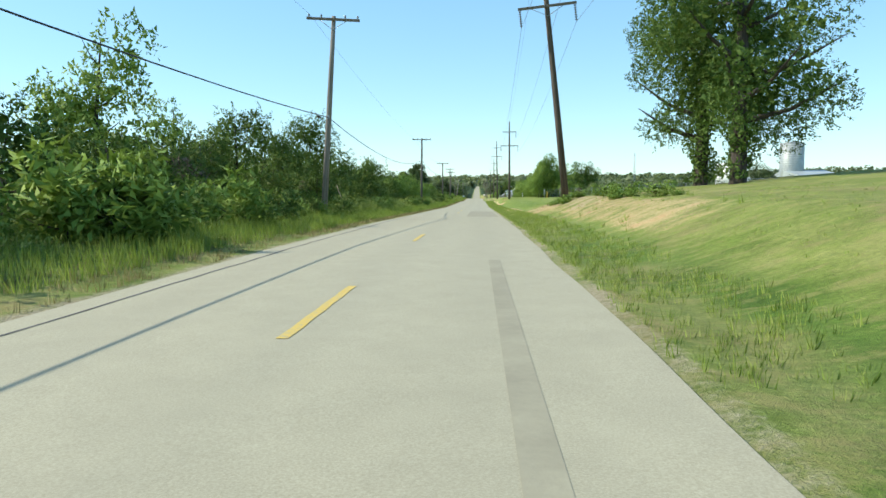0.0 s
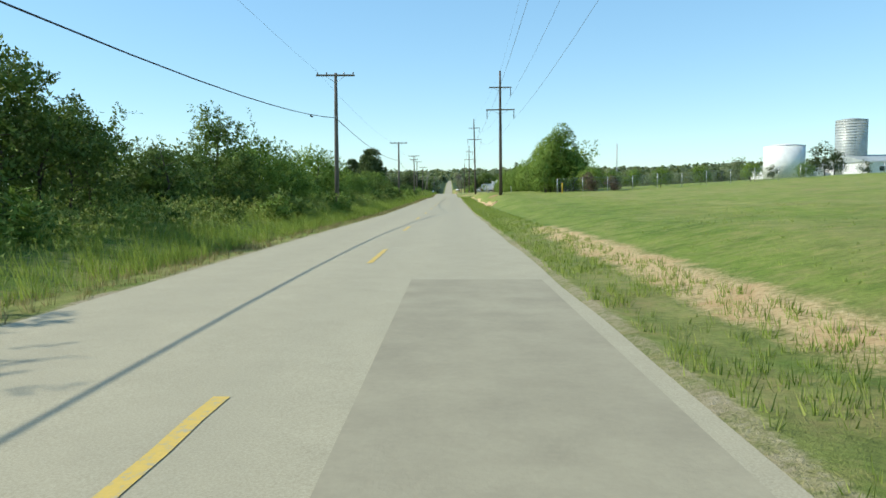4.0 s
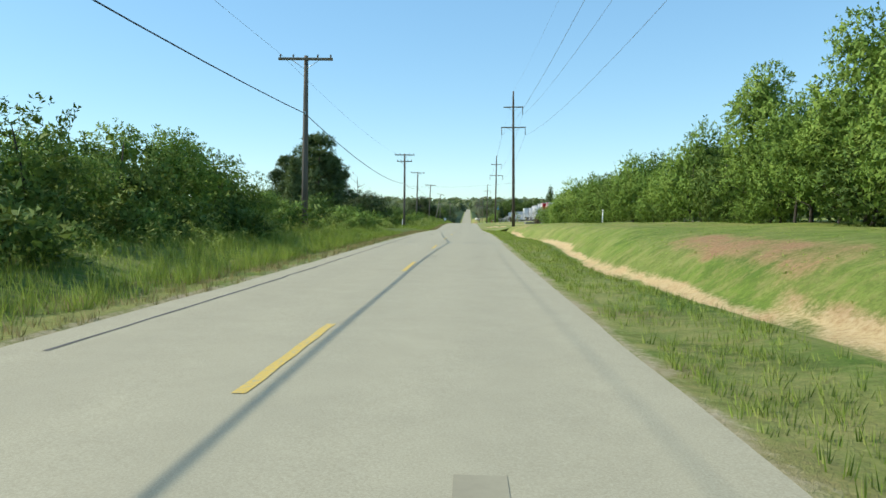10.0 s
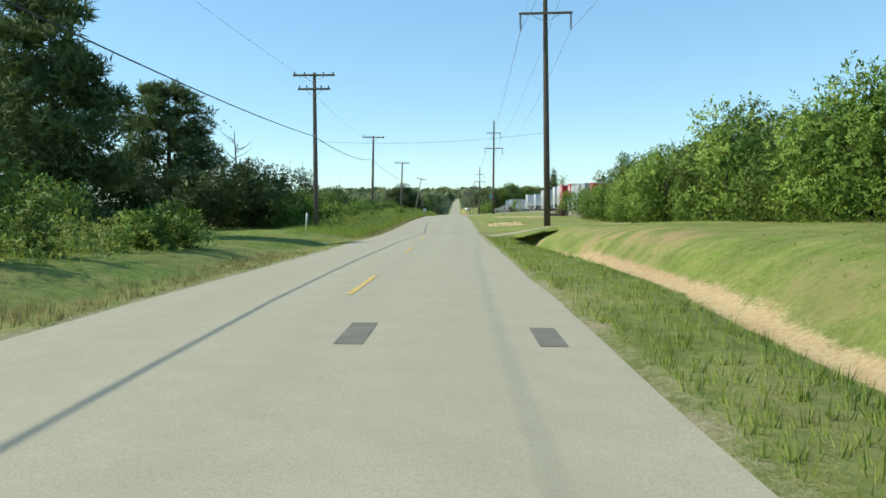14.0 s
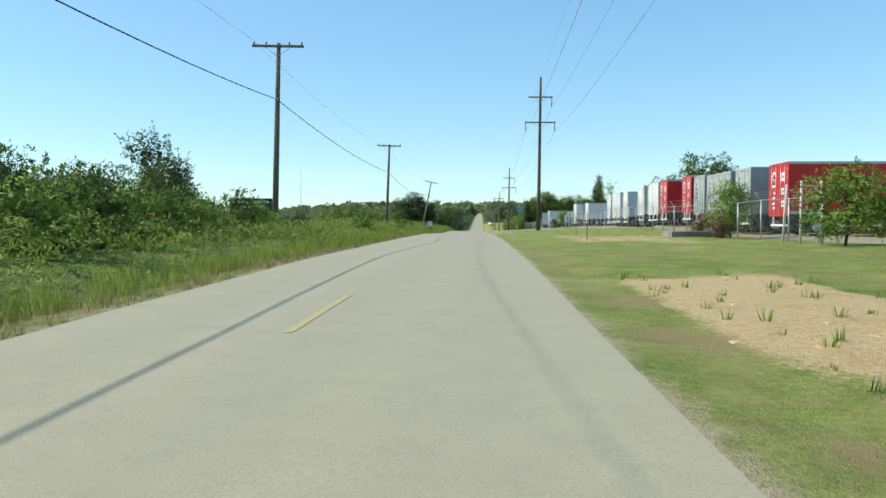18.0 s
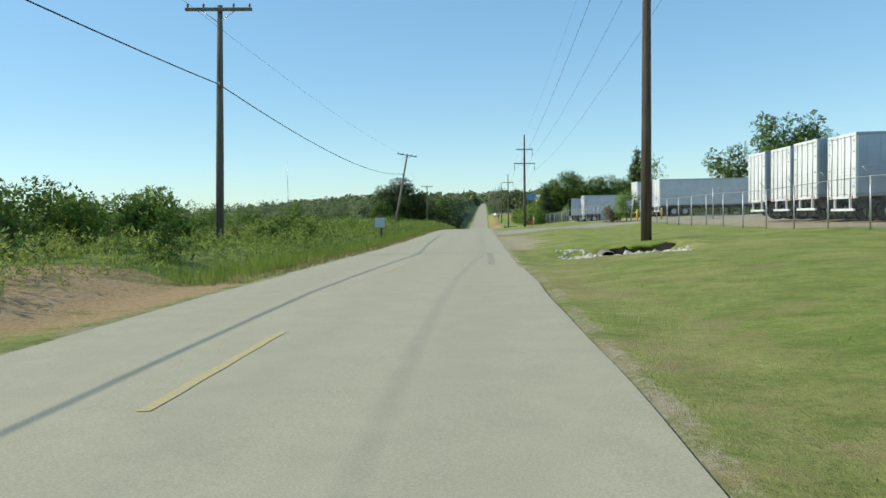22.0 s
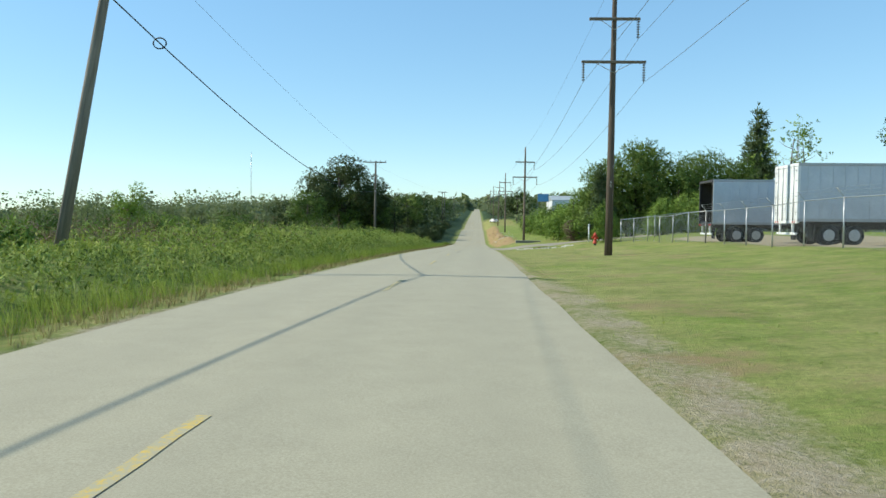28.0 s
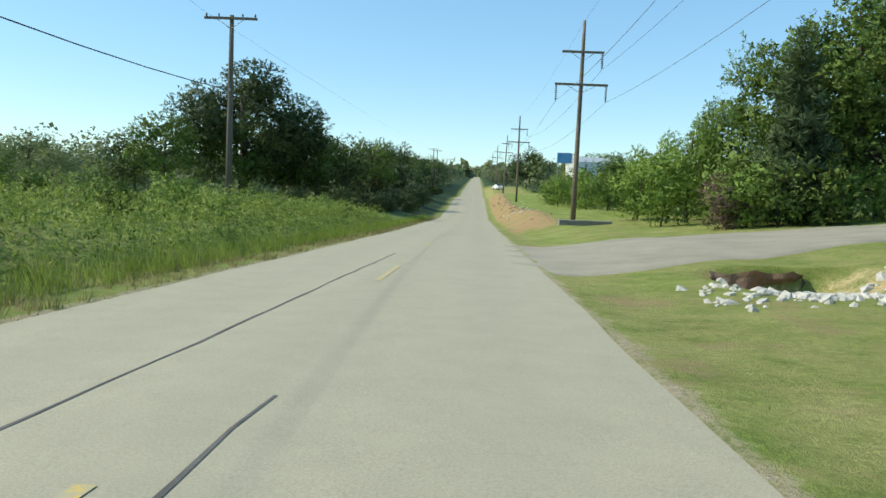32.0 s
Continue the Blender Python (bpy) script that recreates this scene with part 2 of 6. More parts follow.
def ground_material():
    m, nt, b = mat("grass_ground", 0.95, 0, 0.15)
    big = noise_node(nt, 0.12, 4, 0.6)
    mid = noise_node(nt, 0.9, 5, 0.65)
    fine = noise_node(nt, 14, 6, 0.75)
    blades = noise_node(nt, 45, 3, 0.7)
    lush = ramp(nt, mid, [(0.3, (0.10, 0.16, 0.024)), (0.55, (0.18, 0.245, 0.042)), (0.8, (0.27, 0.30, 0.075))])
    rank = ramp(nt, mid, [(0.3, (0.05, 0.095, 0.016)), (0.55, (0.095, 0.165, 0.028)), (0.8, (0.16, 0.215, 0.05))])
    lush = mix(nt, attr(nt, "lush"), lush, rank)
    dry = ramp(nt, mid, [(0.3, (0.17, 0.19, 0.05)), (0.55, (0.26, 0.265, 0.085)), (0.8, (0.36, 0.32, 0.135))])
    d = calc(nt, "ADD", attr(nt, "dry"), calc(nt, "MULTIPLY_ADD", big, 1.6, -0.8))
    d = calc(nt, "ADD", d, calc(nt, "MULTIPLY_ADD", noise_node(nt, 0.42, 5, 0.65, (1.4, .6, 1)), 2.4, -1.2), clamp=True)
    col = mix(nt, d, lush, dry)
    col = mix(nt, 0.65, col, ramp(nt, fine, [(0.3, (0.28, 0.28, 0.28)), (0.7, (0.78, 0.78, 0.78))]), "OVERLAY")
    streak = noise_node(nt, 2.6, 6, 0.75, (0.7, 1.3, 1.0))
    col = mix(nt, calc(nt, "MULTIPLY", ramp(nt, streak, [(0.50, (0, 0, 0)), (0.62, (1, 1, 1))]), 0.5), col, (0.33, 0.29, 0.11))
    col = mix(nt, calc(nt, "MULTIPLY", ramp(nt, streak, [(0.30, (1, 1, 1)), (0.44, (0, 0, 0))]), 0.5), col, (0.085, 0.14, 0.02))
    bare = ramp(nt, noise_node(nt, 0.5, 7, 0.72), [(0.53, (0, 0, 0)), (0.64, (1, 1, 1))])
    col = mix(nt, calc(nt, "MULTIPLY", bare, calc(nt, "MULTIPLY", attr(nt, "dry"), 1.1), clamp=True), col, (0.30, 0.225, 0.11))
    clay = ramp(nt, fine, [(0.25, (0.36, 0.22, 0.10)), (0.5, (0.56, 0.42, 0.215)), (0.8, (0.68, 0.56, 0.34))])
    clay = mix(nt, ramp(nt, mid, [(0.5, (0, 0, 0)), (0.75, (0.4, 0.4, 0.4))]), clay, (0.42, 0.20, 0.08))
    clay = mix(nt, attr(nt, "rust"), clay, ramp(nt, fine, [(0.25, (0.13, 0.075, 0.04)), (0.5, (0.28, 0.155, 0.08)), (0.8, (0.40, 0.26, 0.15))]))
    s = calc(nt, "MULTIPLY_ADD", calc(nt, "ADD", mid, calc(nt, "MULTIPLY", fine, 0.6)), 1.5, -1.2)
    cm = calc(nt, "MULTIPLY_ADD", calc(nt, "ADD", calc(nt, "MULTIPLY", attr(nt, "clay"), 2.0), s), 2.2, -1.5, clamp=True)
    cm = calc(nt, "MULTIPLY", cm, calc(nt, "GREATER_THAN", attr(nt, "clay"), 0.02))
    col = mix(nt, cm, col, clay)
    dirt = ramp(nt, fine, [(0.25, (0.23, 0.185, 0.11)), (0.5, (0.37, 0.31, 0.20)), (0.8, (0.48, 0.42, 0.30))])
    dm = calc(nt, "MULTIPLY_ADD", calc(nt, "ADD", calc(nt, "MULTIPLY", attr(nt, "dirt"), 2.0), s), 2.2, -1.5, clamp=True)
    dm = calc(nt, "MULTIPLY", dm, calc(nt, "GREATER_THAN", attr(nt, "dirt"), 0.02))
    col = mix(nt, dm, col, dirt)
    leafy = ramp(nt, noise_node(nt, .11, 6, .75), [(0.3, (0.02, 0.04, 0.015)), (0.55, (0.042, 0.07, 0.026)), (0.75, (0.075, 0.105, 0.04))])
    col = mix(nt, attr(nt, "wood"), col, leafy)
    nt.links.new(col, b.inputs["Base Color"])
    h = calc(nt, "ADD", calc(nt, "MULTIPLY", fine, 0.6), calc(nt, "MULTIPLY", blades, 0.5))
    bump(nt, b, h, 0.9, 0.06)
    return m


ROAD = road_material()
GROUND = ground_material()


def stripe_paint(name="worn_yellow_line", bare=0.36):
    m, nt, b = mat(name, 0.8, 0, 0.3)
    n = noise_node(nt, 18, 5, 0.75)
    nt.links.new(ramp(nt, n, [(bare, (0.38, 0.345, 0.22)), (bare + 0.13, (0.55, 0.39, 0.09)), (0.8, (0.62, 0.44, 0.12))]), b.inputs["Base Color"])
    return m


def chain_link():
    """Woven wire, mostly open, as a net of thin diagonals."""
    m, nt, b = mat("chain_link", 0.5, 0.6, 0.4)
    b.inputs["Base Color"].default_value = (0.30, 0.31, 0.31, 1)
    g = nt.nodes.new("ShaderNodeNewGeometry")
    sp = nt.nodes.new("ShaderNodeSeparateXYZ")
    nt.links.new(g.outputs["Position"], sp.inputs[0])
    run = calc(nt, "ADD", sp.outputs[0], sp.outputs[1])
    hit = []
    for sgn in (1, -1):
        s = calc(nt, "ADD", run, calc(nt, "MULTIPLY", sp.outputs[2], sgn))
        fr = calc(nt, "FRACT", calc(nt, "MULTIPLY", s, 1 / 0.09))
        hit.append(calc(nt, "LESS_THAN", fr, 0.06))
    wire = calc(nt, "MAXIMUM", *hit)
    tr = nt.nodes.new("ShaderNodeBsdfTransparent")
    ms = nt.nodes.new("ShaderNodeMixShader")
    nt.links.new(wire, ms.inputs[0])
    nt.links.new(tr.outputs[0], ms.inputs[1])
    nt.links.new(b.outputs[0], ms.inputs[2])
    nt.links.new(ms.outputs[0], nt.nodes["Material Output"].inputs[0])
    return m


STRIPE = stripe_paint()
STRIPE_WORN = stripe_paint("nearly_gone_yellow_line", 0.47)
LINK = chain_link()

# ---- mesh helpers ----


def mesh_of(name, verts, faces, *mats):
    me = bpy.data.meshes.new(name)
    me.from_pydata([tuple(v) for v in verts], [], [tuple(f) for f in faces])
    for m in mats:
        me.materials.append(m)
    me.update()
    return me


def quads_mesh(name, verts, n_faces, k, material, out=None, own=.45):
    """A mesh of n_faces separate k-gons from a numpy array of their corners.

    out gives each face the way out of its clump: the leaf is turned to it and shaded round like the clump.
    """
    me = bpy.data.meshes.new(name)
    if out is not None:
        v = np.array(verts, float).reshape(n_faces, k, 3)
        nrm = np.cross(v[:, 1] - v[:, 0], v[:, 2] - v[:, 0])
        nrm /= np.linalg.norm(nrm, axis=1)[:, None] + 1e-12
        away = (nrm * out).sum(1) < 0
        v[away] = v[away][:, ::-1]
        nrm[away] *= -1
        nrm = nrm * own + out / (np.linalg.norm(out, axis=1)[:, None] + 1e-9)
        nrm /= np.linalg.norm(nrm, axis=1)[:, None] + 1e-9
        verts = v.reshape(-1, 3)
    me.vertices.add(n_faces * k)
    me.vertices.foreach_set("co", np.asarray(verts, np.float32).ravel())
    me.loops.add(n_faces * k)
    me.loops.foreach_set("vertex_index", np.arange(n_faces * k, dtype=np.int32))
    me.polygons.add(n_faces)
    me.polygons.foreach_set("loop_start", np.arange(0, n_faces * k, k, dtype=np.int32))
    me.polygons.foreach_set("loop_total", np.full(n_faces, k, dtype=np.int32))
    me.materials.append(material)
    me.update(calc_edges=True)
    me.validate()
    if out is not None and len(me.vertices) == n_faces * k:
        me.normals_split_custom_set_from_vertices(np.repeat(nrm, k, 0).tolist())
    return me


def bm_mesh(name, bm, *mats):
    me = bpy.data.meshes.new(name)
    bm.normal_update()
    bm.to_mesh(me)
    bm.free()
    for m in mats:
        me.materials.append(m)
    return me


def part(name, me, parent, label="", loc=None):
    ob = new(name, me)
    ob.parent = parent
    if loc is not None:
        ob.location = loc
    if label:
        ob["label"] = label
    return ob


def shade(me):
    me.polygons.foreach_set("use_smooth", [True] * len(me.polygons))
    return me


def add_box(bm, x0, x1, y0, y1, z0, z1, bevel=0.0):
    r = bmesh.ops.create_cube(bm, size=1)
    for v in r["verts"]:
        v.co = ((x0 + x1) / 2 + v.co.x * (x1 - x0), (y0 + y1) / 2 + v.co.y * (y1 - y0), (z0 + z1) / 2 + v.co.z * (z1 - z0))
    if bevel:
        edges = list({e for v in r["verts"] for e in v.link_edges})
        bmesh.ops.bevel(bm, geom=edges, offset=bevel, segments=1, affect="EDGES")


def box_mesh(name, x0, x1, y0, y1, z0, z1, m, bevel=0.0):
    bm = bmesh.new()
    add_box(bm, x0, x1, y0, y1, z0, z1, bevel)
    return bm_mesh(name, bm, m)


def add_tube(bm, pts, radii, n=8, caps=True):
    """A tube along points with a radius at each."""
    rings = []
    pts = [Vector(p) for p in pts]
    for i, p in enumerate(pts):
        d = (pts[min(i + 1, len(pts) - 1)] - pts[max(i - 1, 0)]).normalized()
        a = d.cross(Vector((0, 0, 1)) if abs(d.z) < 0.9 else Vector((1, 0, 0))).normalized()
        b = d.cross(a)
        r = radii[i] if isinstance(radii, (list, tuple)) else radii
        rings.append([bm.verts.new(p + (a * math.cos(k * 2 * math.pi / n) + b * math.sin(k * 2 * math.pi / n)) * r) for k in range(n)])
    for q, w in zip(rings, rings[1:]):
        for k in range(n):
            bm.faces.new((q[k], q[(k + 1) % n], w[(k + 1) % n], w[k]))
    if caps:
        bm.faces.new(rings[0][::-1])
        bm.faces.new(rings[-1])


def tube_mesh(name, pts, radii, m, n=8, smooth=True):
    bm = bmesh.new()
    add_tube(bm, pts, radii, n)
    bmesh.ops.recalc_face_normals(bm, faces=bm.faces)
    me = bm_mesh(name, bm, m)
    return shade(me) if smooth else me


def thing(name, loc, label, category, group="", kind="", rz=0.0, s=1.0):
    ob = new(name)
    ob.matrix_basis = Matrix.LocRotScale(loc, Euler((0, 0, radians(rz))), (s, s, s))
    return tagged(ob, label, category, group, kind)


# ---- the lie of the land ----
ROAD_Y = (-200, 0, 15, 30, 45, 70, 97, 110, 134, 160, 180, 212, 226, 238, 262, 280, 300, 312, 340, 355, 372, 390, 430, 472, 500, 523, 545, 570, 600, 700, 980, 1250, 1500, 2600, 5000)
ROAD_Z = (-0.09, 0.24, 0.37, 0.38, 0.3, 0.21, 0.08, 0.14, 0.21, 0.41, 0.45, 0.32, 0.52, 0.76, 0.94, 0.99, 0.83, 0.79, 0.87, 0.78, 0.51, 0.14, -0.89, -1.75, -1.1, 0.1, 0.35, 0.25, 2.0, 5.2, 14, 21, 25, 36, 42)
CEN_Y = (-200, 0, 100, 120, 170, 195, 256, 292, 355, 390, 5000)
CEN_X = (.1, .1, .2, .27, .45, .4, .25, 0, -.25, -.1, -.1)
HALF = 2.9


def road_z(y):
    return np.interp(y, ROAD_Y, ROAD_Z)


def road_x(y):
    return np.interp(y, CEN_Y, CEN_X)


def sstep(x, a, b):
    t = np.clip((x - a) / (b - a), 0, 1)
    return t * t * (3 - 2 * t)


def hump(x, c, w):
    return np.exp(-((x - c) / w) ** 2)


def ground_z(x, y):
    x, y = np.asarray(x, float), np.asarray(y, float)
    u = x - road_x(y)
    bank = np.interp(y, (-60, 20, 42, 58, 75, 110, 130, 150, 190, 205, 225, 250, 268, 280, 295, 345, 378, 396, 407, 420, 432, 444, 470, 700), (.9, 1.05, 1.15, .55, .4, .7, .95, .9, .8, .65, .15, .0, .03, .28, .3, .2, .08, .15, .4, .45, .6, 1.35, 1.45, .8))
    slope = np.interp(y, (-60, 42, 75, 130, 215, 255, 270, 282, 300, 345, 380, 400, 425, 440, 700), (.06, .09, .06, .025, .025, .015, .02, .038, .04, .055, .09, .105, .09, .05, .02))
    slope2 = np.interp(y, (-60, 42, 90, 140, 200, 260, 700), (.03, .03, .04, .05, .03, .008, .005))
    r = bank * sstep(u, np.interp(y, (424, 440), (4.0, 3.3)), np.interp(y, (424, 440), (7.8, 6.2))) + slope * np.clip(u - 8, 0, np.interp(y, (355, 370, 392, 402), (14, 7.5, 7.5, 14))) + slope2 * np.clip(u - 22, 0, 60)
    depth = np.interp(y, (108, 120, 195, 204, 208.5, 209.5, 289, 291.5, 293.5, 294.0), (0, .40, .50, .6, .6, 0, 0, .25, .3, 0))
    wide = np.interp(y, (280, 285), (.62, .7))
    r = r - depth * hump(u, 5.35 + .25 * np.sin(y * .21), wide) - .05 * hump(u, 3.6, .6)
    r = r - np.interp(y, (203.0, 207.0, 208.7, 209.3), (0, .4, .4, 0)) * sstep(u, 4.5, 5.2) * (1 - sstep(u, 6.6, 7.5))
    r = r - np.interp(y, (288.6, 291, 293.2, 293.75, 293.95), (0, .22, .6, .62, 0)) * sstep(u, 5.5, 6.2) * (1 - sstep(u, 8.1, 8.9))
    r = r - np.interp(y, (400.2, 402, 404.2, 404.6, 404.8), (0, .22, .55, .55, 0)) * sstep(u, 5.8, 6.5) * (1 - sstep(u, 8.2, 9.2))
    ll = -u
    bl = np.interp(y, (-60, 60, 155, 190, 200, 215, 250, 294, 360, 425, 700), (.4, .35, .6, .35, .15, .25, .4, .5, .35, .6, .5))
    left = bl * sstep(ll, 3.0, 7.6) + .012 * np.clip(ll - 10, 0, 40) - .12 * hump(ll, 4.2, .7) * (y > 20)
    off = np.where(u > 0, r, left)
    off = off * sstep(np.abs(u), 2.75, 3.4)
    bumps = .10 * np.sin(x * .9 + 1.3 * np.sin(y * .31)) * np.sin(y * .43 + .7 * np.sin(x * .37)) * sstep(np.abs(u), 4, 9)
    west = 1 - sstep(ll, 300, 700)
    far = 22 * sstep(u, 250, 1600) * sstep(y, 200, 1600) + 24 * sstep(y, 1450, 2100) * west
    drop = sstep(ll, 50, 220) * sstep(y, 470, 600) * (1 - sstep(y, 1250, 1500) * west)
    rz = road_z(y)
    return rz - (rz + 1.5) * drop + off + bumps * .7 + far


def gz(x, y):
    return float(ground_z(x, y))

# ---- ground ----
NX = np.concatenate([-np.geomspace(2600, 60, 22), np.arange(-55, -15, 2.5), np.arange(-14, -8, .8), np.arange(-8, 8.5, .35),
                     np.arange(9, 16, .6), np.arange(16.5, 60, 2.5), np.geomspace(62, 2600, 22)])
NY = np.unique(np.round(np.concatenate([np.arange(-160, -20, 8), np.arange(-20, 480, 1.2), np.arange(203, 210, .3), np.arange(286, 296, .25), np.arange(399, 406, .25), np.arange(480, 700, 4), np.geomspace(705, 5000, 46)]), 3))


def band(v, a, b, soft):
    return sstep(v, a - soft, a + soft) * (1 - sstep(v, b - soft, b + soft))


def build_ground():
    gx, gy = np.meshgrid(NX, NY)
    z = ground_z(gx, gy)
    u = gx - road_x(gy)
    z = z - .09 * (np.abs(u) < 2.8)
    me = bpy.data.meshes.new("ground")
    r, c = gx.shape
    idx = np.arange(r * c).reshape(r, c)
    faces = np.stack([idx[:-1, :-1], idx[:-1, 1:], idx[1:, 1:], idx[1:, :-1]], -1).reshape(-1, 4)
    me.from_pydata(np.stack([gx, gy, z], -1).reshape(-1, 3).tolist(), [], faces.tolist())
    clay = band(gy, 116, 198, 3) * hump(u, 5.35 + .25 * np.sin(gy * .21), .2 + .06 * np.sin(gy * .5))
    clay = np.maximum(clay, .46 * band(gy, 26, 50, 4) * band(u, 5.0, 8.2, .7))
    clay = np.maximum(clay, .5 * band(gy, 39, 50, 2) * band(u, 4.4, 7.6, .6))
    clay = np.maximum(clay, .62 * band(gy, 52, 75, 4) * band(u, 4.0, 5.2, .4))
    clay = np.maximum(clay, .74 * band(gy, 224.5, 233, 1.2) * band(u, 4.1, 7.2, .5))
    clay = np.maximum(clay, .7 * band(gy, 117, 129, 1.5) * band(u, 4.95, 5.9, .35))
    clay = np.maximum(clay, .46 * band(gy, 14, 47, 4) * band(u, 5.0, 7.6, .6))
    clay = np.maximum(clay, .45 * band(gy, 204, 208.6, .8) * band(u, 4.6, 7.2, .8))
    clay = np.maximum(clay, .4 * band(gy, 184, 207, 4) * band(u, 5.6, 8.0, .8))
    clay = np.maximum(clay, .27 * band(gy, 122, 203, 4) * band(u, 5.9, 6.9, .4))
    clay = np.maximum(clay, .45 * band(gy, 252, 268, 2) * band(u, 6, 13, 1))
    clay = np.maximum(clay, .4 * band(gy, 290.5, 293.9, .5) * band(u, 5.8, 9.3, .6))
    clay = np.maximum(clay, .52 * band(gy, 430, 540, 6) * band(u, 3.4, 6.8, .6))
    dirt = .5 * band(np.abs(u), 2.6, 3.2, .2)
    dirt = np.maximum(dirt, .6 * band(gy, 297, 320, 2) * band(u, 2.7, 8.0, .8) * (1 - sstep(u, 3.2, 3.2 + .45 * np.clip(gy - 294, 1, 12))))
    clay = np.maximum(clay, .58 * band(gy, 276.0, 283, 1.0) * band(-u, 2.8, 13, .5))
    dirt = np.maximum(dirt, .36 * band(gy, 276.0, 282.5, .8) * band(-u, 4.0, 14, .8))
    clay = np.maximum(clay, .5 * band(gy, 401.5, 404.8, .5) * band(u, 5.8, 9.5, .6))
    clay = np.maximum(clay, .52 * band(gy, 131, 141, 2.5) * band(u, 5.9, 7.6, .6))
    dirt = np.maximum(dirt, .4 * band(gy, 27, 50, 4) * band(u, 5.4, 8.0, .8))
    dirt = np.maximum(dirt, .5 * band(gy, 340, 360, 3) * band(u, 2.7, 3.9, .3))
    dirt = np.maximum(dirt, .9 * band(gy, 246, 398, 2) * band(u, 16.5, 60, .8))
    dry = .15 + .38 * band(gy, 210, 440, 6) * band(u, 3, 16, 1) + .35 * band(u, 9, 200, 4) * band(gy, -40, 125, 10)
    dry = dry + .4 * band(gy, -30, 60, 6) * band(u, 5.2, 10, .8)
    dry = dry + .32 * band(gy, 150, 212, 8) * band(u, 5.6, 14, .8)
    dry = dry + .9 * band(gy, 540, 640, 6) * band(u, 2.6, 14, 1)
    dry = dry + .45 * band(gy, 371, 396, 4) * band(u, 3.6, 11, 1.5)
    dry = dry + .35 * band(np.abs(u), 2.6, 4.2, .5) - .15 * band(u, 4.5, 12, 1) * band(gy, 60, 120, 8)
    dry = dry + .25 * band(gy, 192, 206, 2) * band(-u, 3, 30, 1)
    wood = np.where(u < 0, sstep(gy, 446, 475), sstep(gy, 600, 660)) * sstep(np.abs(u), 3.1, 4.6)
    wood = np.maximum(wood, sstep(gy, 455, 500) * sstep(np.abs(u), 14, 18))
    wood = np.maximum(wood, sstep(gy, 1440, 1500))
    lush = .85 * band(u, 3.1, 5.0, .5) * band(gy, -40, 212, 6) + .75 * band(-u, 3.3, 9, .6) + .35 * band(u, 5.5, 9, 1) * band(gy, 60, 150, 12)
    rust = .8 * band(gy, 129, 143, 2) * band(u, 5.85, 8.5, .2) + .75 * band(gy, 425, 560, 8) * band(u, 2, 12, 1) + .3 * band(gy, 20, 52, 4) * band(u, 3, 12, 1) + .5 * band(gy, 275, 284, 1) * band(-u, 2, 16, 1) + .5 * band(gy, 183, 209, 4) * band(u, 5.7, 9, .3)
    for nm, a in (("rust", rust), ("clay", clay), ("dirt", dirt), ("dry", dry), ("wood", wood), ("lush", np.clip(lush, 0, 1))):
        at = me.attributes.new(nm, "FLOAT", "POINT")
        at.data.foreach_set("value", np.asarray(a, np.float32).ravel())
    me.materials.append(GROUND)
    shade(me)
    return tagged(new("ground", me), "grassy verges and fields with bare clay patches", "ground", kind="structure")


build_ground()


def strip(name, ys, lo, hi, m, lift, label, cat, nx=9, skirt=.12, kind="structure", ragged=0.0):
    """A paved strip along the road between two lateral lines, with its edges turned down."""
    rng = np.random.default_rng(len(name) + len(ys))
    verts, faces, across = [], [], []
    for y in ys:
        a, b = lo(y), hi(y)
        a = a + ragged * (math.sin(y * .9) + math.sin(y * .37 + 1) + .5 * math.sin(y * 1.7))
        b = b + ragged * (math.sin(y * .8 + 2) + math.sin(y * .33) + .5 * math.sin(y * 1.5))
        row = [a - .02] + list(np.linspace(a, b, nx)) + [b + .02]
        for i, x in enumerate(row):
            edge = i in (0, len(row) - 1)
            verts.append((x, y, lift(x, y) - (skirt if edge else 0)))
            across.append(x - float(road_x(y)))
    w = nx + 2
    for j in range(len(ys) - 1):
        for i in range(w - 1):
            faces.append((j * w + i, j * w + i + 1, (j + 1) * w + i + 1, (j + 1) * w + i))
    me = mesh_of(name, verts, faces, m)
    at = me.attributes.new("across", "FLOAT", "POINT")
    at.data.foreach_set("value", np.array(across, np.float32))
    return tagged(new(name, me), label, cat, kind=kind)


def crown_z(x, y):
    u = x - float(road_x(y))
    return float(road_z(y)) + .03 - .012 * abs(u)


RY = list(np.arange(-120, 480, .6)) + list(np.arange(480, 800, 4)) + list(np.arange(800, 1480, 25))
strip("road", RY, lambda y: float(road_x(y)) - HALF, lambda y: float(road_x(y)) + HALF, ROAD, crown_z,
      "pale worn two-lane asphalt road with sealed cracks", "road", nx=13, ragged=.016)


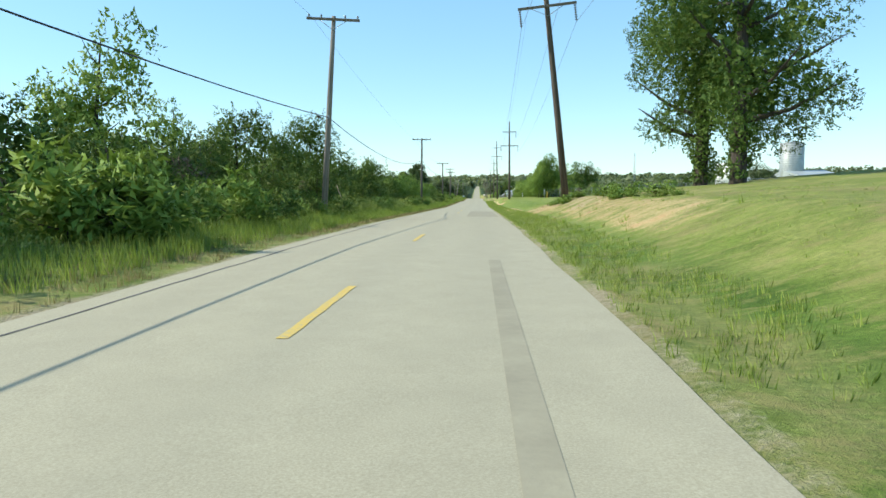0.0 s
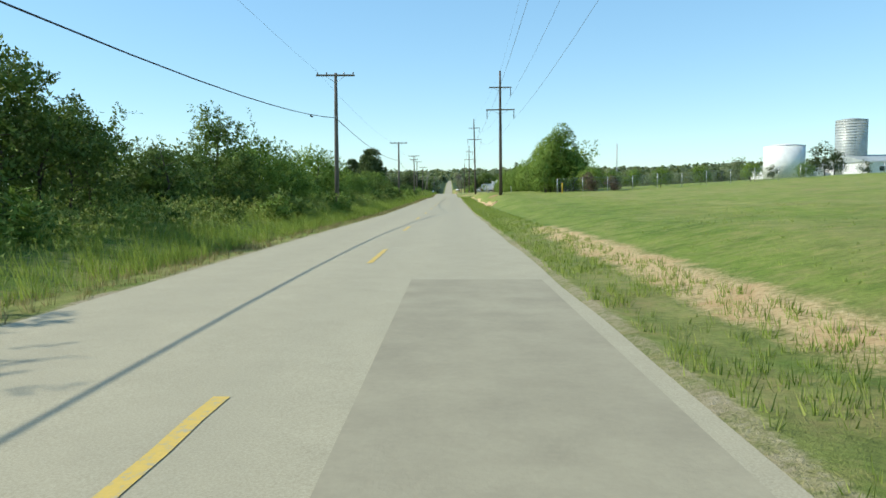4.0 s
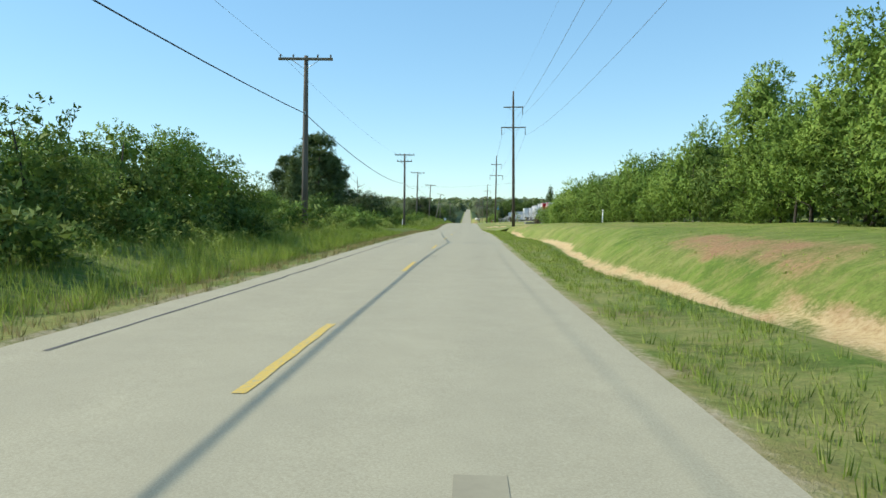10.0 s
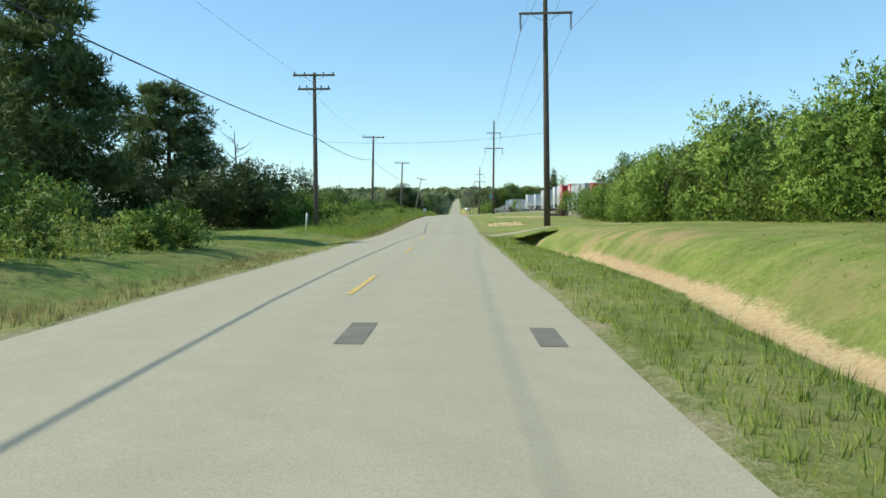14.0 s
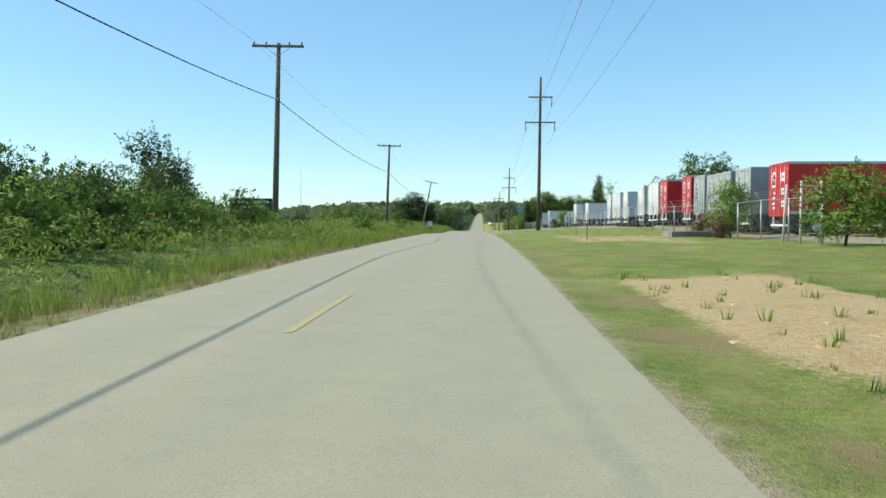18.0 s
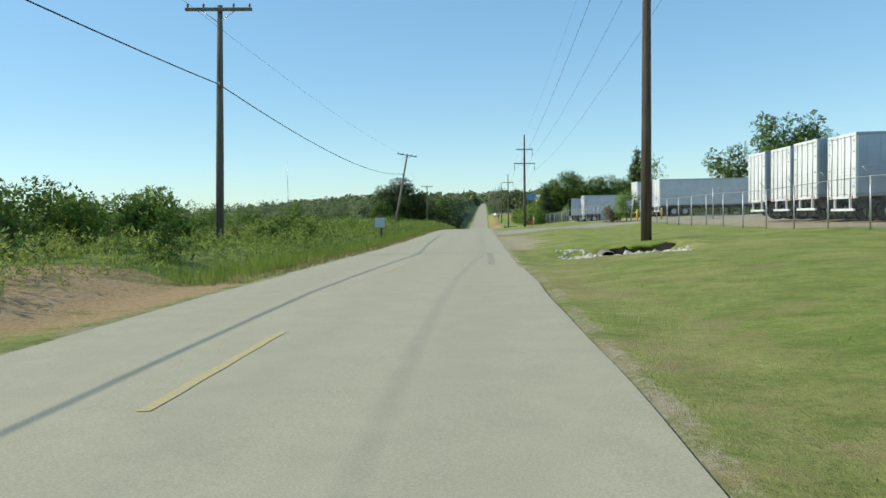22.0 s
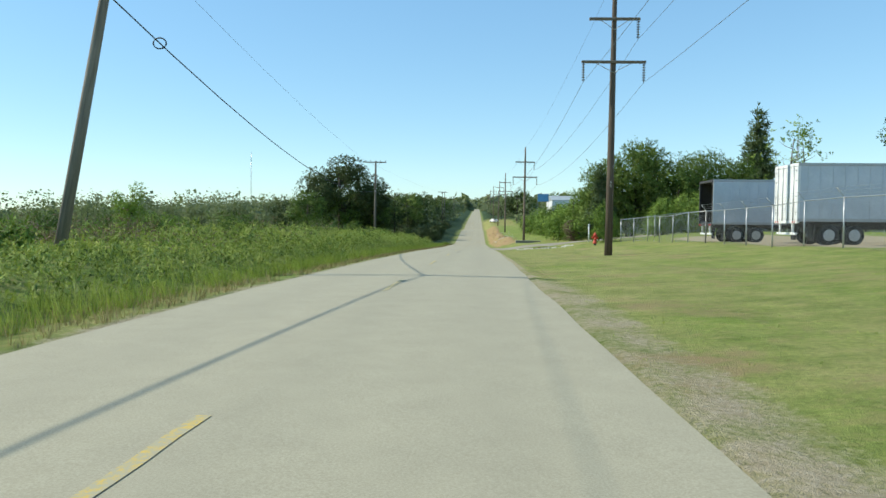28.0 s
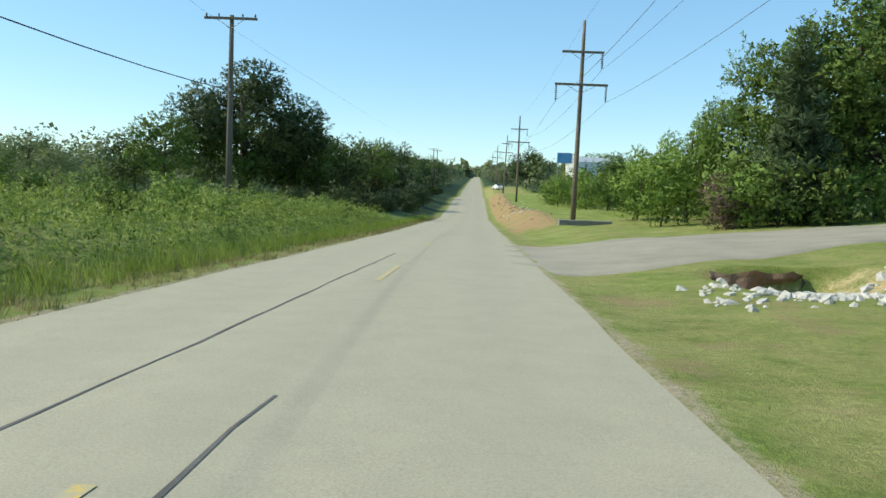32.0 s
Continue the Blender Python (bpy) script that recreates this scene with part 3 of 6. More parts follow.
def slab_between(name, a, b, wa, wb, m, label, cat, lift=.02, n=70, bow=0.0):
    """A paved way from a to b lying on the ground, with widths at both ends."""
    a, b = Vector(a), Vector(b)
    d = (b - a).normalized()
    s = Vector((d.y, -d.x))
    verts, faces = [], []
    for i in range(n + 1):
        t = i / n
        c = a.lerp(b, t) + s * bow * math.sin(t * math.pi)
        w = (wa + (wb - wa) * sstep(t, 0, .32)) / 2
        for k in range(29):
            q = c + s * (w * (k - 14) / 14)
            ua = abs(q.x - float(road_x(q.y)))
            h = gz(q.x, q.y) + .03 + lift * float(sstep(ua, HALF, 5.0))
            if ua < HALF + .02:
                h = crown_z(q.x, q.y) - .014
            verts.append((q.x, q.y, h - (.3 if k in (0, 28) else .03 if k in (1, 27) else 0)))
    for i in range(n):
        for k in range(28):
            faces.append((i * 29 + k, i * 29 + k + 1, (i + 1) * 29 + k + 1, (i + 1) * 29 + k))
    me = shade(mesh_of(name, verts, faces, m))
    return tagged(new(name, me), label, cat, kind="structure")


YARD = plain("yard_asphalt", (0.235, 0.21, 0.15), (0.345, 0.31, 0.225), .6, .92, bumpy=.4, obj=False)
slab_between("driveway", (1.0, 330.2), (31, 333), 15, 9.2, YARD, "grey asphalt driveway leading to a yard gate", "driveway")
slab_between("side_road", (.2, 409.6), (60, 430), 12, 7, YARD, "grey asphalt side road joining the main road", "side road")
PATH = plain("path_concrete", (0.29, 0.255, 0.14), (0.41, 0.36, 0.21), .6, .92, bumpy=.4, obj=False)
slab_between("farm_path", (3.3, 210.5), (15, 214), 2.6, 1.8, PATH, "short concrete path over the ditch", "path")


# ---- road markings, sealed cracks, painted cable shadow, patches ----
def ribbon(name, pts, width, m, label, cat, lift=.006, parent=None, kind=""):
    """A thin flat strip lying on the road along points (x, y)."""
    verts, faces = [], []
    for i, (x, y) in enumerate(pts):
        d = Vector(pts[min(i + 1, len(pts) - 1)]) - Vector(pts[max(i - 1, 0)])
        d.normalize()
        w = width[i] if isinstance(width, list) else width
        for sg in (-1, 1):
            q = Vector((x + d.y * w / 2 * sg, y - d.x * w / 2 * sg))
            verts.append((q.x, q.y, crown_z(q.x, q.y) + lift))
    for i in range(len(pts) - 1):
        faces.append((i * 2, i * 2 + 1, i * 2 + 3, i * 2 + 2))
    ob = new(name, mesh_of(name, verts, faces, m))
    if parent:
        ob.parent = parent
        return ob
    return tagged(ob, label, cat, kind=kind)


rng = np.random.default_rng(11)
DASH_K = (0, 4, 7, 15, 16, 17, 22, 27, 28, 34, 60)
DASH_Y = (5.4, 49.7, 83.1, 170, 180.7, 191.8, 249.4, 307.8, 319.1, 390, 690)
for k in range(58):
    y0 = float(np.interp(k, DASH_K, DASH_Y))
    lead = float(np.interp(y0, (0, 55, 85, 130, 173, 196, 253, 310, 319, 330, 400), (.05, .1, -.3, -.15, 0, -.04, -.45, -.3, -.16, -.16, -.1)))
    if 20 < y0 < 40:
        continue
    x0 = float(road_x(y0)) + lead
    pts = [(x0 + .01 * (i % 2), y0 + 3.1 * i / 7) for i in range(8)]
    ob = ribbon("centre_line", pts, .10, STRIPE if y0 < 213 or 318 < y0 < 321 else STRIPE_WORN, "worn yellow centre dash painted on the road", "road marking", .005)
    ob["group"] = "yellow centre dashes"


def wavy(pts, step=.8, amp=.03, seed=0):
    r = np.random.default_rng(seed)
    out = []
    n = len(pts)
    p = np.array(pts, float)
    t = np.concatenate([[0], np.cumsum(np.hypot(*np.diff(p, axis=0).T))])
    for s in np.arange(0, t[-1], step):
        out.append((float(np.interp(s, t, p[:, 0]) + r.normal(0, amp)), float(np.interp(s, t, p[:, 1]) + r.normal(0, amp))))
    return out


# The last line is no crack: it paints the telephone cable's shadow.
for i, (pts, w) in enumerate((([(-2.35, -10), (-2.3, 12), (-2.4, 44)], .05), ([(-2.1, 128), (-2.0, 150), (-1.95, 166)], .05), ([(.1, 385.5), (.14, 395)], .035), ([(-1.5, 380), (-1.2, 386), (-.95, 396), (-.75, 409)], .032))):
    q = wavy(pts, .7, .012, i)
    ob = ribbon("crack_seal", q, [w * rnd_w for rnd_w in np.random.default_rng(i + 50).uniform(.65, 1.25, len(q)).tolist()], TAR_AND_SHADOW, "dark line along the road, tar-sealed crack and painted cable shadow", "crack seal", .004)
    ob["group"] = "sealed road cracks"
for (x0, x1, y0, y1) in ((1.9, 2.1, -6, 12), (2.05, 2.25, 287, 294.5)):
    ob = ribbon("tyre_mark", [((x0 + x1) / 2, y0 + (y1 - y0) * i / 20) for i in range(21)], x1 - x0, PATCH, "dark rubbed tyre track on the asphalt", "tyre mark", .003)
for (x0, x1, y0, y1) in ((1.05, 2.88, 39.5, 58.5), (-1.1, -.8, 170, 172), (1.6, 1.85, 124, 125.2), (1.6, 1.85, 121.4, 122.2)):
    ob = ribbon("asphalt_patch", [((x0 + x1) / 2, y0 + (y1 - y0) * i / 10) for i in range(11)], x1 - x0, PATCH, "dark repair patch in the road surface", "road patch", .0035)
for (x0, x1, y0, y1) in ((.85, 1.12, 177, 178.2), (2.72, 2.98, 177, 178)):
    ribbon("road_scar", [((x0 + x1) / 2, y0 + (y1 - y0) * i / 4) for i in range(5)], x1 - x0, SCAR, "small dark patch in the asphalt", "road scar", .004)
for k in range(4):
    for x0 in (.3, 1.75):
        ribbon("road_scar", [(x0 + .02 * k, 142.0 + k * .55), (x0 + .42, 142.02 + k * .55)], .03, SCAR, "short dark scar cut across the asphalt", "road scar", .004)


# ---- plants ----
def post_at(name, x, y, h, r, m, label, cat, lean=0.0, top=None, leany=0.0):
    ob = thing(name, (x, y, gz(x, y)), label, cat)
    ob.rotation_euler = (radians(leany), radians(lean), 0)
    part("post", tube_mesh("post", [(0, 0, -.25), (0, 0, h * .6), (0, 0, h)], [r, r, r * .92], m, 8), ob)
    if top:
        part("cap", tube_mesh("cap", [(0, 0, h), (0, 0, h + .16)], r * 1.3, top, 8), ob, "coloured cap")
    return ob



def blob_points(rg, lobes, n, shell=.55):
    """Points in the outer shells of lobes (x, y, z, rx, rz), and the ways outward."""
    lob = np.array(lobes)
    w = lob[:, 3] ** 2 * lob[:, 4] ** .5
    k = rg.choice(len(lob), n, p=w / w.sum())
    d = rg.normal(size=(n, 3))
    d /= np.linalg.norm(d, axis=1)[:, None]
    r = shell + (1 - shell) * rg.random(n) ** .6
    p = lob[k, :3] + d * r[:, None] * np.stack([lob[k, 3], lob[k, 3], lob[k, 4]], -1)
    return p, d


def leaf_quads(rg, p, d, size, long=1.5, lean=.8):
    """Diamond leaves at points, facing roughly outward and up."""
    n = len(p)
    nrm = d * lean + rg.normal(size=(n, 3)) * .75 + np.array([0, 0, .35])
    nrm /= np.linalg.norm(nrm, axis=1)[:, None]
    t = np.cross(nrm, rg.normal(size=(n, 3)))
    t /= np.linalg.norm(t, axis=1)[:, None] + 1e-9
    b = np.cross(nrm, t)
    s = size * rg.uniform(.6, 1.35, n)[:, None]
    a = t * s * long / 2
    c = b * s / 2
    bend = nrm * s * .18
    return np.stack([p - a, p + c - bend, p + a, p - c - bend], 1)


def spray_leaves(rg, p, d, size, long=2.0, k=6, reach=3.4, up=.4, droop=.3):
    """Twigs that start at points and carry k narrow leaves each, alternating from side to side."""
    n = len(p)
    w = d * .7 + rg.normal(size=(n, 3)) * .45 + np.array([0, 0, up])
    w /= np.linalg.norm(w, axis=1)[:, None]
    ln = size * reach * rg.uniform(.5, 1.35, n)
    t = (np.arange(k) + .5) / k
    base = p[:, None] + w[:, None] * (ln[:, None] * t)[..., None]
    base[..., 2] -= droop * ln[:, None] * t ** 2
    side = np.cross(w, rg.normal(size=(n, 3)))
    side /= np.linalg.norm(side, axis=1)[:, None] + 1e-9
    sgn = np.where(np.arange(k) % 2, 1.0, -1.0)[None, :, None]
    a = w[:, None] * .55 + side[:, None] * sgn * .8 + rg.normal(size=(n, k, 3)) * .3
    a /= np.linalg.norm(a, axis=2)[..., None]
    nrm = d[:, None] * .5 + np.array([0, 0, .6]) + rg.normal(size=(n, k, 3)) * .5
    c = np.cross(a, nrm)
    c /= np.linalg.norm(c, axis=2)[..., None] + 1e-9
    s = size * rg.uniform(.6, 1.3, (n, k, 1))
    return np.stack([base - c * s * .35, base + a * s * long * .4 + c * s * .55, base + a * s * long], 2).reshape(-1, 3, 3)


def split_quads(q):
    """Two triangles for each four-cornered leaf."""
    return np.concatenate([q[:, [0, 1, 2]], q[:, [0, 2, 3]]])


def limbs(rg, h, spread, r, n, m, start=.35, bend=.25, upto=.9):
    """A tapered trunk with limbs."""
    bm = bmesh.new()
    top = Vector((rg.normal(0, bend), rg.normal(0, bend), h))
    mid = top * .5 + Vector((rg.normal(0, bend), rg.normal(0, bend), 0))
    tr = [Vector((0, 0, -.25)), Vector((0, 0, .15)), mid * .6, mid, top]
    add_tube(bm, tr, [r * 1.35, r, r * .85, r * .7, r * .18], 8)
    stem = list(bm.verts)
    for i in range(n):
        t = start + (upto - start) * (i + rg.random()) / n
        base = mid.lerp(top, (t - .5) * 2) if t > .5 else Vector((0, 0, .15)).lerp(mid, t * 2)
        a = rg.random() * 6.283
        ln = spread * (1.15 - t * .6) * rg.uniform(.6, 1.1)
        e = base + Vector((math.cos(a) * ln, math.sin(a) * ln, ln * rg.uniform(.3, .8)))
        q = base.lerp(e, .5) + Vector((0, 0, -.08 * ln))
        rr = r * .45 * (1.1 - t * .7)
        k0 = len(bm.verts)
        add_tube(bm, [base, q, e], [rr, rr * .6, rr * .15], 5, caps=False)
        bm.verts.ensure_lookup_table()
        near = min(stem, key=lambda v: (v.co - base).length_squared)
        bm.faces.new((bm.verts[k0], bm.verts[k0 + 1], near))
    return shade(bm_mesh("trunk", bm, m))


def plant_proto(kind, seed, h, w, n_lobes, n_leaf, leaf, leaf_m, bark_m=BARK, trunk_r=.1, low=.1, shell=.5, long=1.5, n_limbs=7, top_bias=1.0, shoots=0, lobe=(.13, .26), core=13, dome=False):
    """Meshes of a crown and a trunk for a plant h high and w wide."""
    rg = np.random.default_rng(seed)
    lobes = []
    for i in range(n_lobes):
        z = h * (low + (1 - low) * rg.random() ** top_bias * .86)
        prof = math.sqrt(max(.06, 1 - ((z / h - .45 - low * .3) / .62) ** 2))
        a, rr = rg.random() * 6.283, w / 2 * prof * math.sqrt(rg.random()) * .78
        rx = w * rg.uniform(*lobe)
        rz = min(rx * rg.uniform(.7, 1.1), (h - z) * 1.05 + .1)
        if dome:
            e, q = math.asin(rg.uniform(-.75, 1)), rg.uniform(.62, .8)
            rr, z = w / 2 * math.cos(e) * q, h * (.5 + low * .3) + h * (.44 - low * .3) * math.sin(e) * (q + .1)
            rz = rx * .8
        lobes.append((math.cos(a) * rr, math.sin(a) * rr, max(z, rz * .75), rx, rz))
    k = 6
    p, d = blob_points(rg, lobes, int(n_leaf * 1.8 / k), shell)
    tris, outs = [spray_leaves(rg, p, d, leaf * .68, long, k)], [np.repeat(d, k, 0)]
    if shoots:
        b0, d0 = blob_points(rg, lobes, shoots, .95)
        ok = b0[:, 2] > h * .45
        tris.append(spray_leaves(rg, b0[ok], d0[ok] * .5, leaf * .68, long, 14, min(10, h * .18 / (leaf * .68)), 1.0, .1))
        outs.append(np.repeat(d0[ok], 14, 0))
    b0, d0 = blob_points(rg, lobes, max(1, n_lobes * core), .15)
    lob = np.array(lobes)
    b0 = lob[:, :3].mean(0) + (b0 - lob[:, :3].mean(0)) * .8
    tris.append(split_quads(leaf_quads(rg, b0, d0, float(lob[:, 3].mean()) * (.3 if core else .01), 1.3)))
    outs.append(np.concatenate([d0, d0]))
    tris = np.concatenate(tris)
    tris[..., 2] = np.maximum(tris[..., 2], .03)
    whole = tris.mean(1) - np.array([0, 0, h * .42])
    whole /= np.linalg.norm(whole, axis=1)[:, None] + 1e-9
    crown = quads_mesh(kind + "_crown", tris.reshape(-1, 3), len(tris), 3, leaf_m, np.concatenate(outs) + whole * .7)
    trunk = limbs(rg, h * .82, w * .38, trunk_r, n_limbs, bark_m, start=max(low, .12))
    return crown, trunk


def conifer_proto(seed, h, w, n_leaf, leaf, low=.12, layers=11, cedar=False):
    """A cedar is a dense spire; a pine carries rounded tufts on level limbs."""
    rg = np.random.default_rng(seed)
    lobes = []
    if cedar:
        for i in range(layers * 3):
            t = (i + .5) / (layers * 3)
            rad = w / 2 * (1 - t) ** .75 * min(1, .75 + t * 2)
            a, o = rg.random() * 6.283, rad * rg.uniform(.2, .55)
            lobes.append((math.cos(a) * o, math.sin(a) * o, h * (low + (1 - low) * t), rad * .6 + .12, h / layers * .8))
    else:
        for i in range(layers * 5):
            t = rg.random() ** .85
            prof = min(1, .6 + 1.5 * t) * (1 - t) ** .36 + .06
            a, o = rg.random() * 6.283, w / 2 * prof * rg.uniform(.3, .86)
            rx = w * rg.uniform(.08, .14) * (1.1 - .5 * t)
            lobes.append((math.cos(a) * o, math.sin(a) * o, h * (low + (.97 - low) * t), rx, rx * .7))
    k = 7
    p, d = blob_points(rg, lobes, int(n_leaf * 1.9 / k), .4)
    tris, outs = [spray_leaves(rg, p, d, leaf * .5, 4.2, k, 3.0, .9, .05)], [np.repeat(d, k, 0)]
    b0, d0 = blob_points(rg, lobes, len(lobes) * 5, .1)
    b0[:, :2] *= .8
    tris.append(split_quads(leaf_quads(rg, b0, d0, w * .075, 1.3)))
    tris, outs = np.concatenate(tris), np.concatenate(outs + [d0, d0])
    return quads_mesh("crown", tris.reshape(-1, 3), len(tris), 3, LEAF_PINE, outs, .7), limbs(rg, h * .93, w * .3, .018 * h, 14, BARK, start=.15, bend=.1)


def plant(name, proto, x, y, label, category, group="", s=1.0, sz=1.0, rz=None, lean=0.0):
    crown, trunk = proto
    r = random.random() * 360 if rz is None else rz
    ob = new(name)
    ob.matrix_basis = Matrix.LocRotScale((x, y, gz(x, y) - .04), Euler((radians(lean), 0, radians(r))), (s, s, s * sz))
    tagged(ob, label, category, group)
    part("crown", crown, ob)
    part("trunk", trunk, ob)
    return ob


HEDGE = [plant_proto("hedge", 20 + i, 4.2, 4.4, 24, 3400, .13, m, long=1.9, trunk_r=.07, low=.04, top_bias=1.3, shell=.66, shoots=26, lobe=(.12, .22))
         for i, m in enumerate((LEAF_MID, LEAF_BRIGHT, LEAF_MID, LEAF_BRIGHT))]
# Leaf colour carries the light: left hedge darker as shaded, right brighter as sunlit.
HEDGE_L, HEDGE_R = [HEDGE[0], HEDGE[2]], [HEDGE[1], HEDGE[3]]
BACK = [plant_proto("back", 30 + i, 4.4, 4.6, 18, 1000, .2, m, trunk_r=.07, low=.04, shell=.6, lobe=(.13, .25), n_limbs=3) for i, m in enumerate((LEAF_MID, LEAF_BRIGHT))]
VINE = [plant_proto("vine", 40 + i, 4.0, 4.8, 26, 4800, .13, LEAF_BRIGHT, trunk_r=.07, low=.0, shell=.72, shoots=6, lobe=(.13, .2), dome=True) for i in range(2)]
SCRUB = [plant_proto("scrub", 50 + i, 2.2, 2.8, 12, 850, .14, m, trunk_r=.04, low=.03, top_bias=1.5, shell=.4, shoots=10, core=8, n_limbs=4) for i, m in enumerate((LEAF_BRIGHT, LEAF_MID))]
WEED = [plant_proto("weed", 60 + i, 1.0, 1.5, 9, 330, .12, m, trunk_r=.015, low=.02, top_bias=1.5, shell=.2, shoots=10, n_limbs=4, long=2.2) for i, m in enumerate((LEAF_BRIGHT, LEAF_MID))]
DRYBUSH = plant_proto("drybush", 70, 2.2, 2.6, 10, 1500, .09, LEAF_DRY, trunk_r=.04, low=.03, shell=.2, long=4.0, core=0)
SAPLING = [plant_proto("sapling", 150 + i, 5.6, 4.2, 24, 2300, .16, m, trunk_r=.075, low=.26, shell=.25, shoots=30, lobe=(.07, .17), n_limbs=10) for i, m in enumerate((LEAF_MID, LEAF_BRIGHT))]
TREE = [plant_proto("tree", 80 + i, 7.5, 5.6, 28, 3300, .2, m, trunk_r=.13, low=.14, shell=.35, shoots=24, lobe=(.09, .2)) for i, m in enumerate((LEAF_MID, LEAF_BRIGHT, LEAF_DARK))]
def ivy(pair, seed, z0, z1, r, n, leaf):
    """Adds leaves climbing the trunk to a crown."""
    rg = np.random.default_rng(seed)
    crown, trunk = pair
    z = rg.uniform(z0, z1, n)
    a = rg.uniform(0, 6.283, n)
    rr = r * rg.uniform(.5, 1.2, n) * (1 + .5 * np.sin(z * 2.1 + a))
    d = np.stack([np.cos(a), np.sin(a), np.zeros(n)], -1)
    q = split_quads(leaf_quads(rg, d * rr[:, None] + np.stack([0 * z, 0 * z, z], -1), d, leaf))
    co = np.zeros(len(crown.vertices) * 3, np.float32)
    crown.vertices.foreach_get("co", co)
    v = np.concatenate([co.reshape(-1, 3), q.reshape(-1, 3)])
    return quads_mesh("crown", v, len(v) // 3, 3, crown.materials[0]), trunk


TALL = [plant_proto("tall", 90 + i, 17.5, 10.5 + 3.5 * i, 70, 28000, .155, LEAF_MID, trunk_r=.42, low=.16, shell=.3, n_limbs=13, shoots=40, lobe=(.06, .13)) for i in range(2)]
TALL = [ivy(p, 5 + i, .3, 9, .72, 4600, .13) for i, p in enumerate(TALL)]
BIGTREE = [plant_proto("big", 190 + i, 11.0, 8.2, 60, 8200, .205, LEAF_MID, trunk_r=.2, low=.08, shell=.5, shoots=40, lobe=(.07, .14), n_limbs=12) for i in range(2)]
OAK = plant_proto("oak", 98, 14.3, 15.0, 64, 21000, .27, LEAF_DARK, trunk_r=.45, low=.03, shell=.6, n_limbs=14, lobe=(.085, .14), dome=True, core=14)
FARTREE = [plant_proto("far", 110 + i, 8, 8, 26, 1150, .32, m, trunk_r=.2, low=.06, shell=.5, n_limbs=4, dome=True, lobe=(.13, .22), core=6) for i, m in enumerate((LEAF_FAR_HAZED, LEAF_FAR_HAZED, LEAF_FAR_HAZED))]
MIDTREE = [plant_proto("mid", 160 + i, 7.8, 6.2, 26, 2100, .25, m, trunk_r=.15, low=.05, shell=.5, lobe=(.1, .19), n_limbs=4, dome=True) for i, m in enumerate((LEAF_DARK, LEAF_MID, LEAF_MID))]
PINE = [conifer_proto(120 + i, 10.6, 8.2, 19000, .19, low=.03, layers=20) for i in range(2)]
CEDAR = conifer_proto(130, 7.0, 3.3, 7500, .16, low=.02, layers=14, cedar=True)
DARKBUSH = plant_proto("darkbush", 135, 4.6, 5.2, 16, 3600, .15, LEAF_DARK, trunk_r=.09, low=.03, top_bias=1.5, shell=.45)

DARKLOW = plant_proto("darklow", 137, 4.4, 5.0, 14, 800, .3, LEAF_DARK, trunk_r=.09, low=.03, top_bias=1.4, shell=.5, n_limbs=3)
random.seed(5)
rnd = random.uniform
HL = "dense leafy roadside bush with vine shoots"
# left hedge, in the order of the drive
y = 6.0
while y < 85:
    fx = -9.6 + rnd(-.9, .7)
    q = random.random()
    if q < .3:
        plant("sapling", SAPLING[0], fx, y, "open young broadleaf tree with a thin trunk", "tree", "left roadside thicket", rnd(.65, .95) * (1 if y < 56 else .85), rnd(.9, 1.1), lean=rnd(-8, 8))
    elif q < .85:
        plant("hedge_bush", random.choice(HEDGE_L), fx, y, HL, "bush", "left roadside hedge", rnd(.72, 1.0), rnd(.9, 1.1))
    else:
        plant("dry_bush", DRYBUSH, fx, y, "half-dead brown twiggy bush", "bush", "dry bushes", rnd(.6, .95))
    if random.random() < .5:
        plant("scrub_bush", random.choice(SCRUB), fx + rnd(.3, 1.3), y + rnd(-1, 1), "low mixed scrub under the trees", "bush", "low scrub", rnd(.45, .8))
    if random.random() < .95:
        plant("hedge_bush", BACK[0], fx - rnd(2.2, 4.2), y + rnd(-1, 1), HL, "bush", "left roadside hedge", rnd(.75, 1.0), rnd(.9, 1.1))
    y += rnd(1.9, 3.0)
y = 86.0
while y < 186:
    hh = float(np.interp(y, (84, 91, 94, 96, 99, 101, 106, 110, 113, 114.5, 115.5, 118.3, 119.5, 128, 135, 144, 152, 158, 164, 175, 186), (4.4, 4.2, 3.0, 1.7, 1.7, 2.4, 2.8, 2.6, 2.2, 2.0, .9, .9, 2.8, 2.9, 3.5, 4.3, 4.1, 2.6, 1.7, 1.4, 1.3)))
    front = float(np.interp(y, (0, 60, 100, 150, 186), (-9.6, -9.3, -8.9, -9.0, -9.6)))
    s = hh / 4.2
    plant("hedge_bush", random.choice(VINE if y < 124 else HEDGE_L + VINE), front + rnd(-.7, .5), y, HL, "bush", "left roadside hedge", s * rnd(.78, 1.05), rnd(.88, 1.06))
    if random.random() < .62 and not 112 < y < 130 and not 94 < y < 101:
        plant("hedge_bush", BACK[0], front - rnd(3, 5), y + rnd(-1, 1), HL, "bush", "left roadside hedge", s * rnd(.72, .92), rnd(.9, 1.1))
    y += (3.3 if y < 124 else 2.8) * max(s, .62)
for x, y, s, q in ((-13.2, 26, 1.0, 1.1), (-14.5, 19, 1.1, 1.1), (-12.5, 66, .72, 1), (-12.3, 90, .86, 1), (-13, 33, .8, 1), (-15, 12, 1.05, 1), (-13.5, 141, .62, 1.0)):
    plant("young_tree", random.choice(TREE[:2]), x, y, "young broadleaf tree rising over the hedge", "tree", "hedge trees", s, q, lean=rnd(-6, 6))
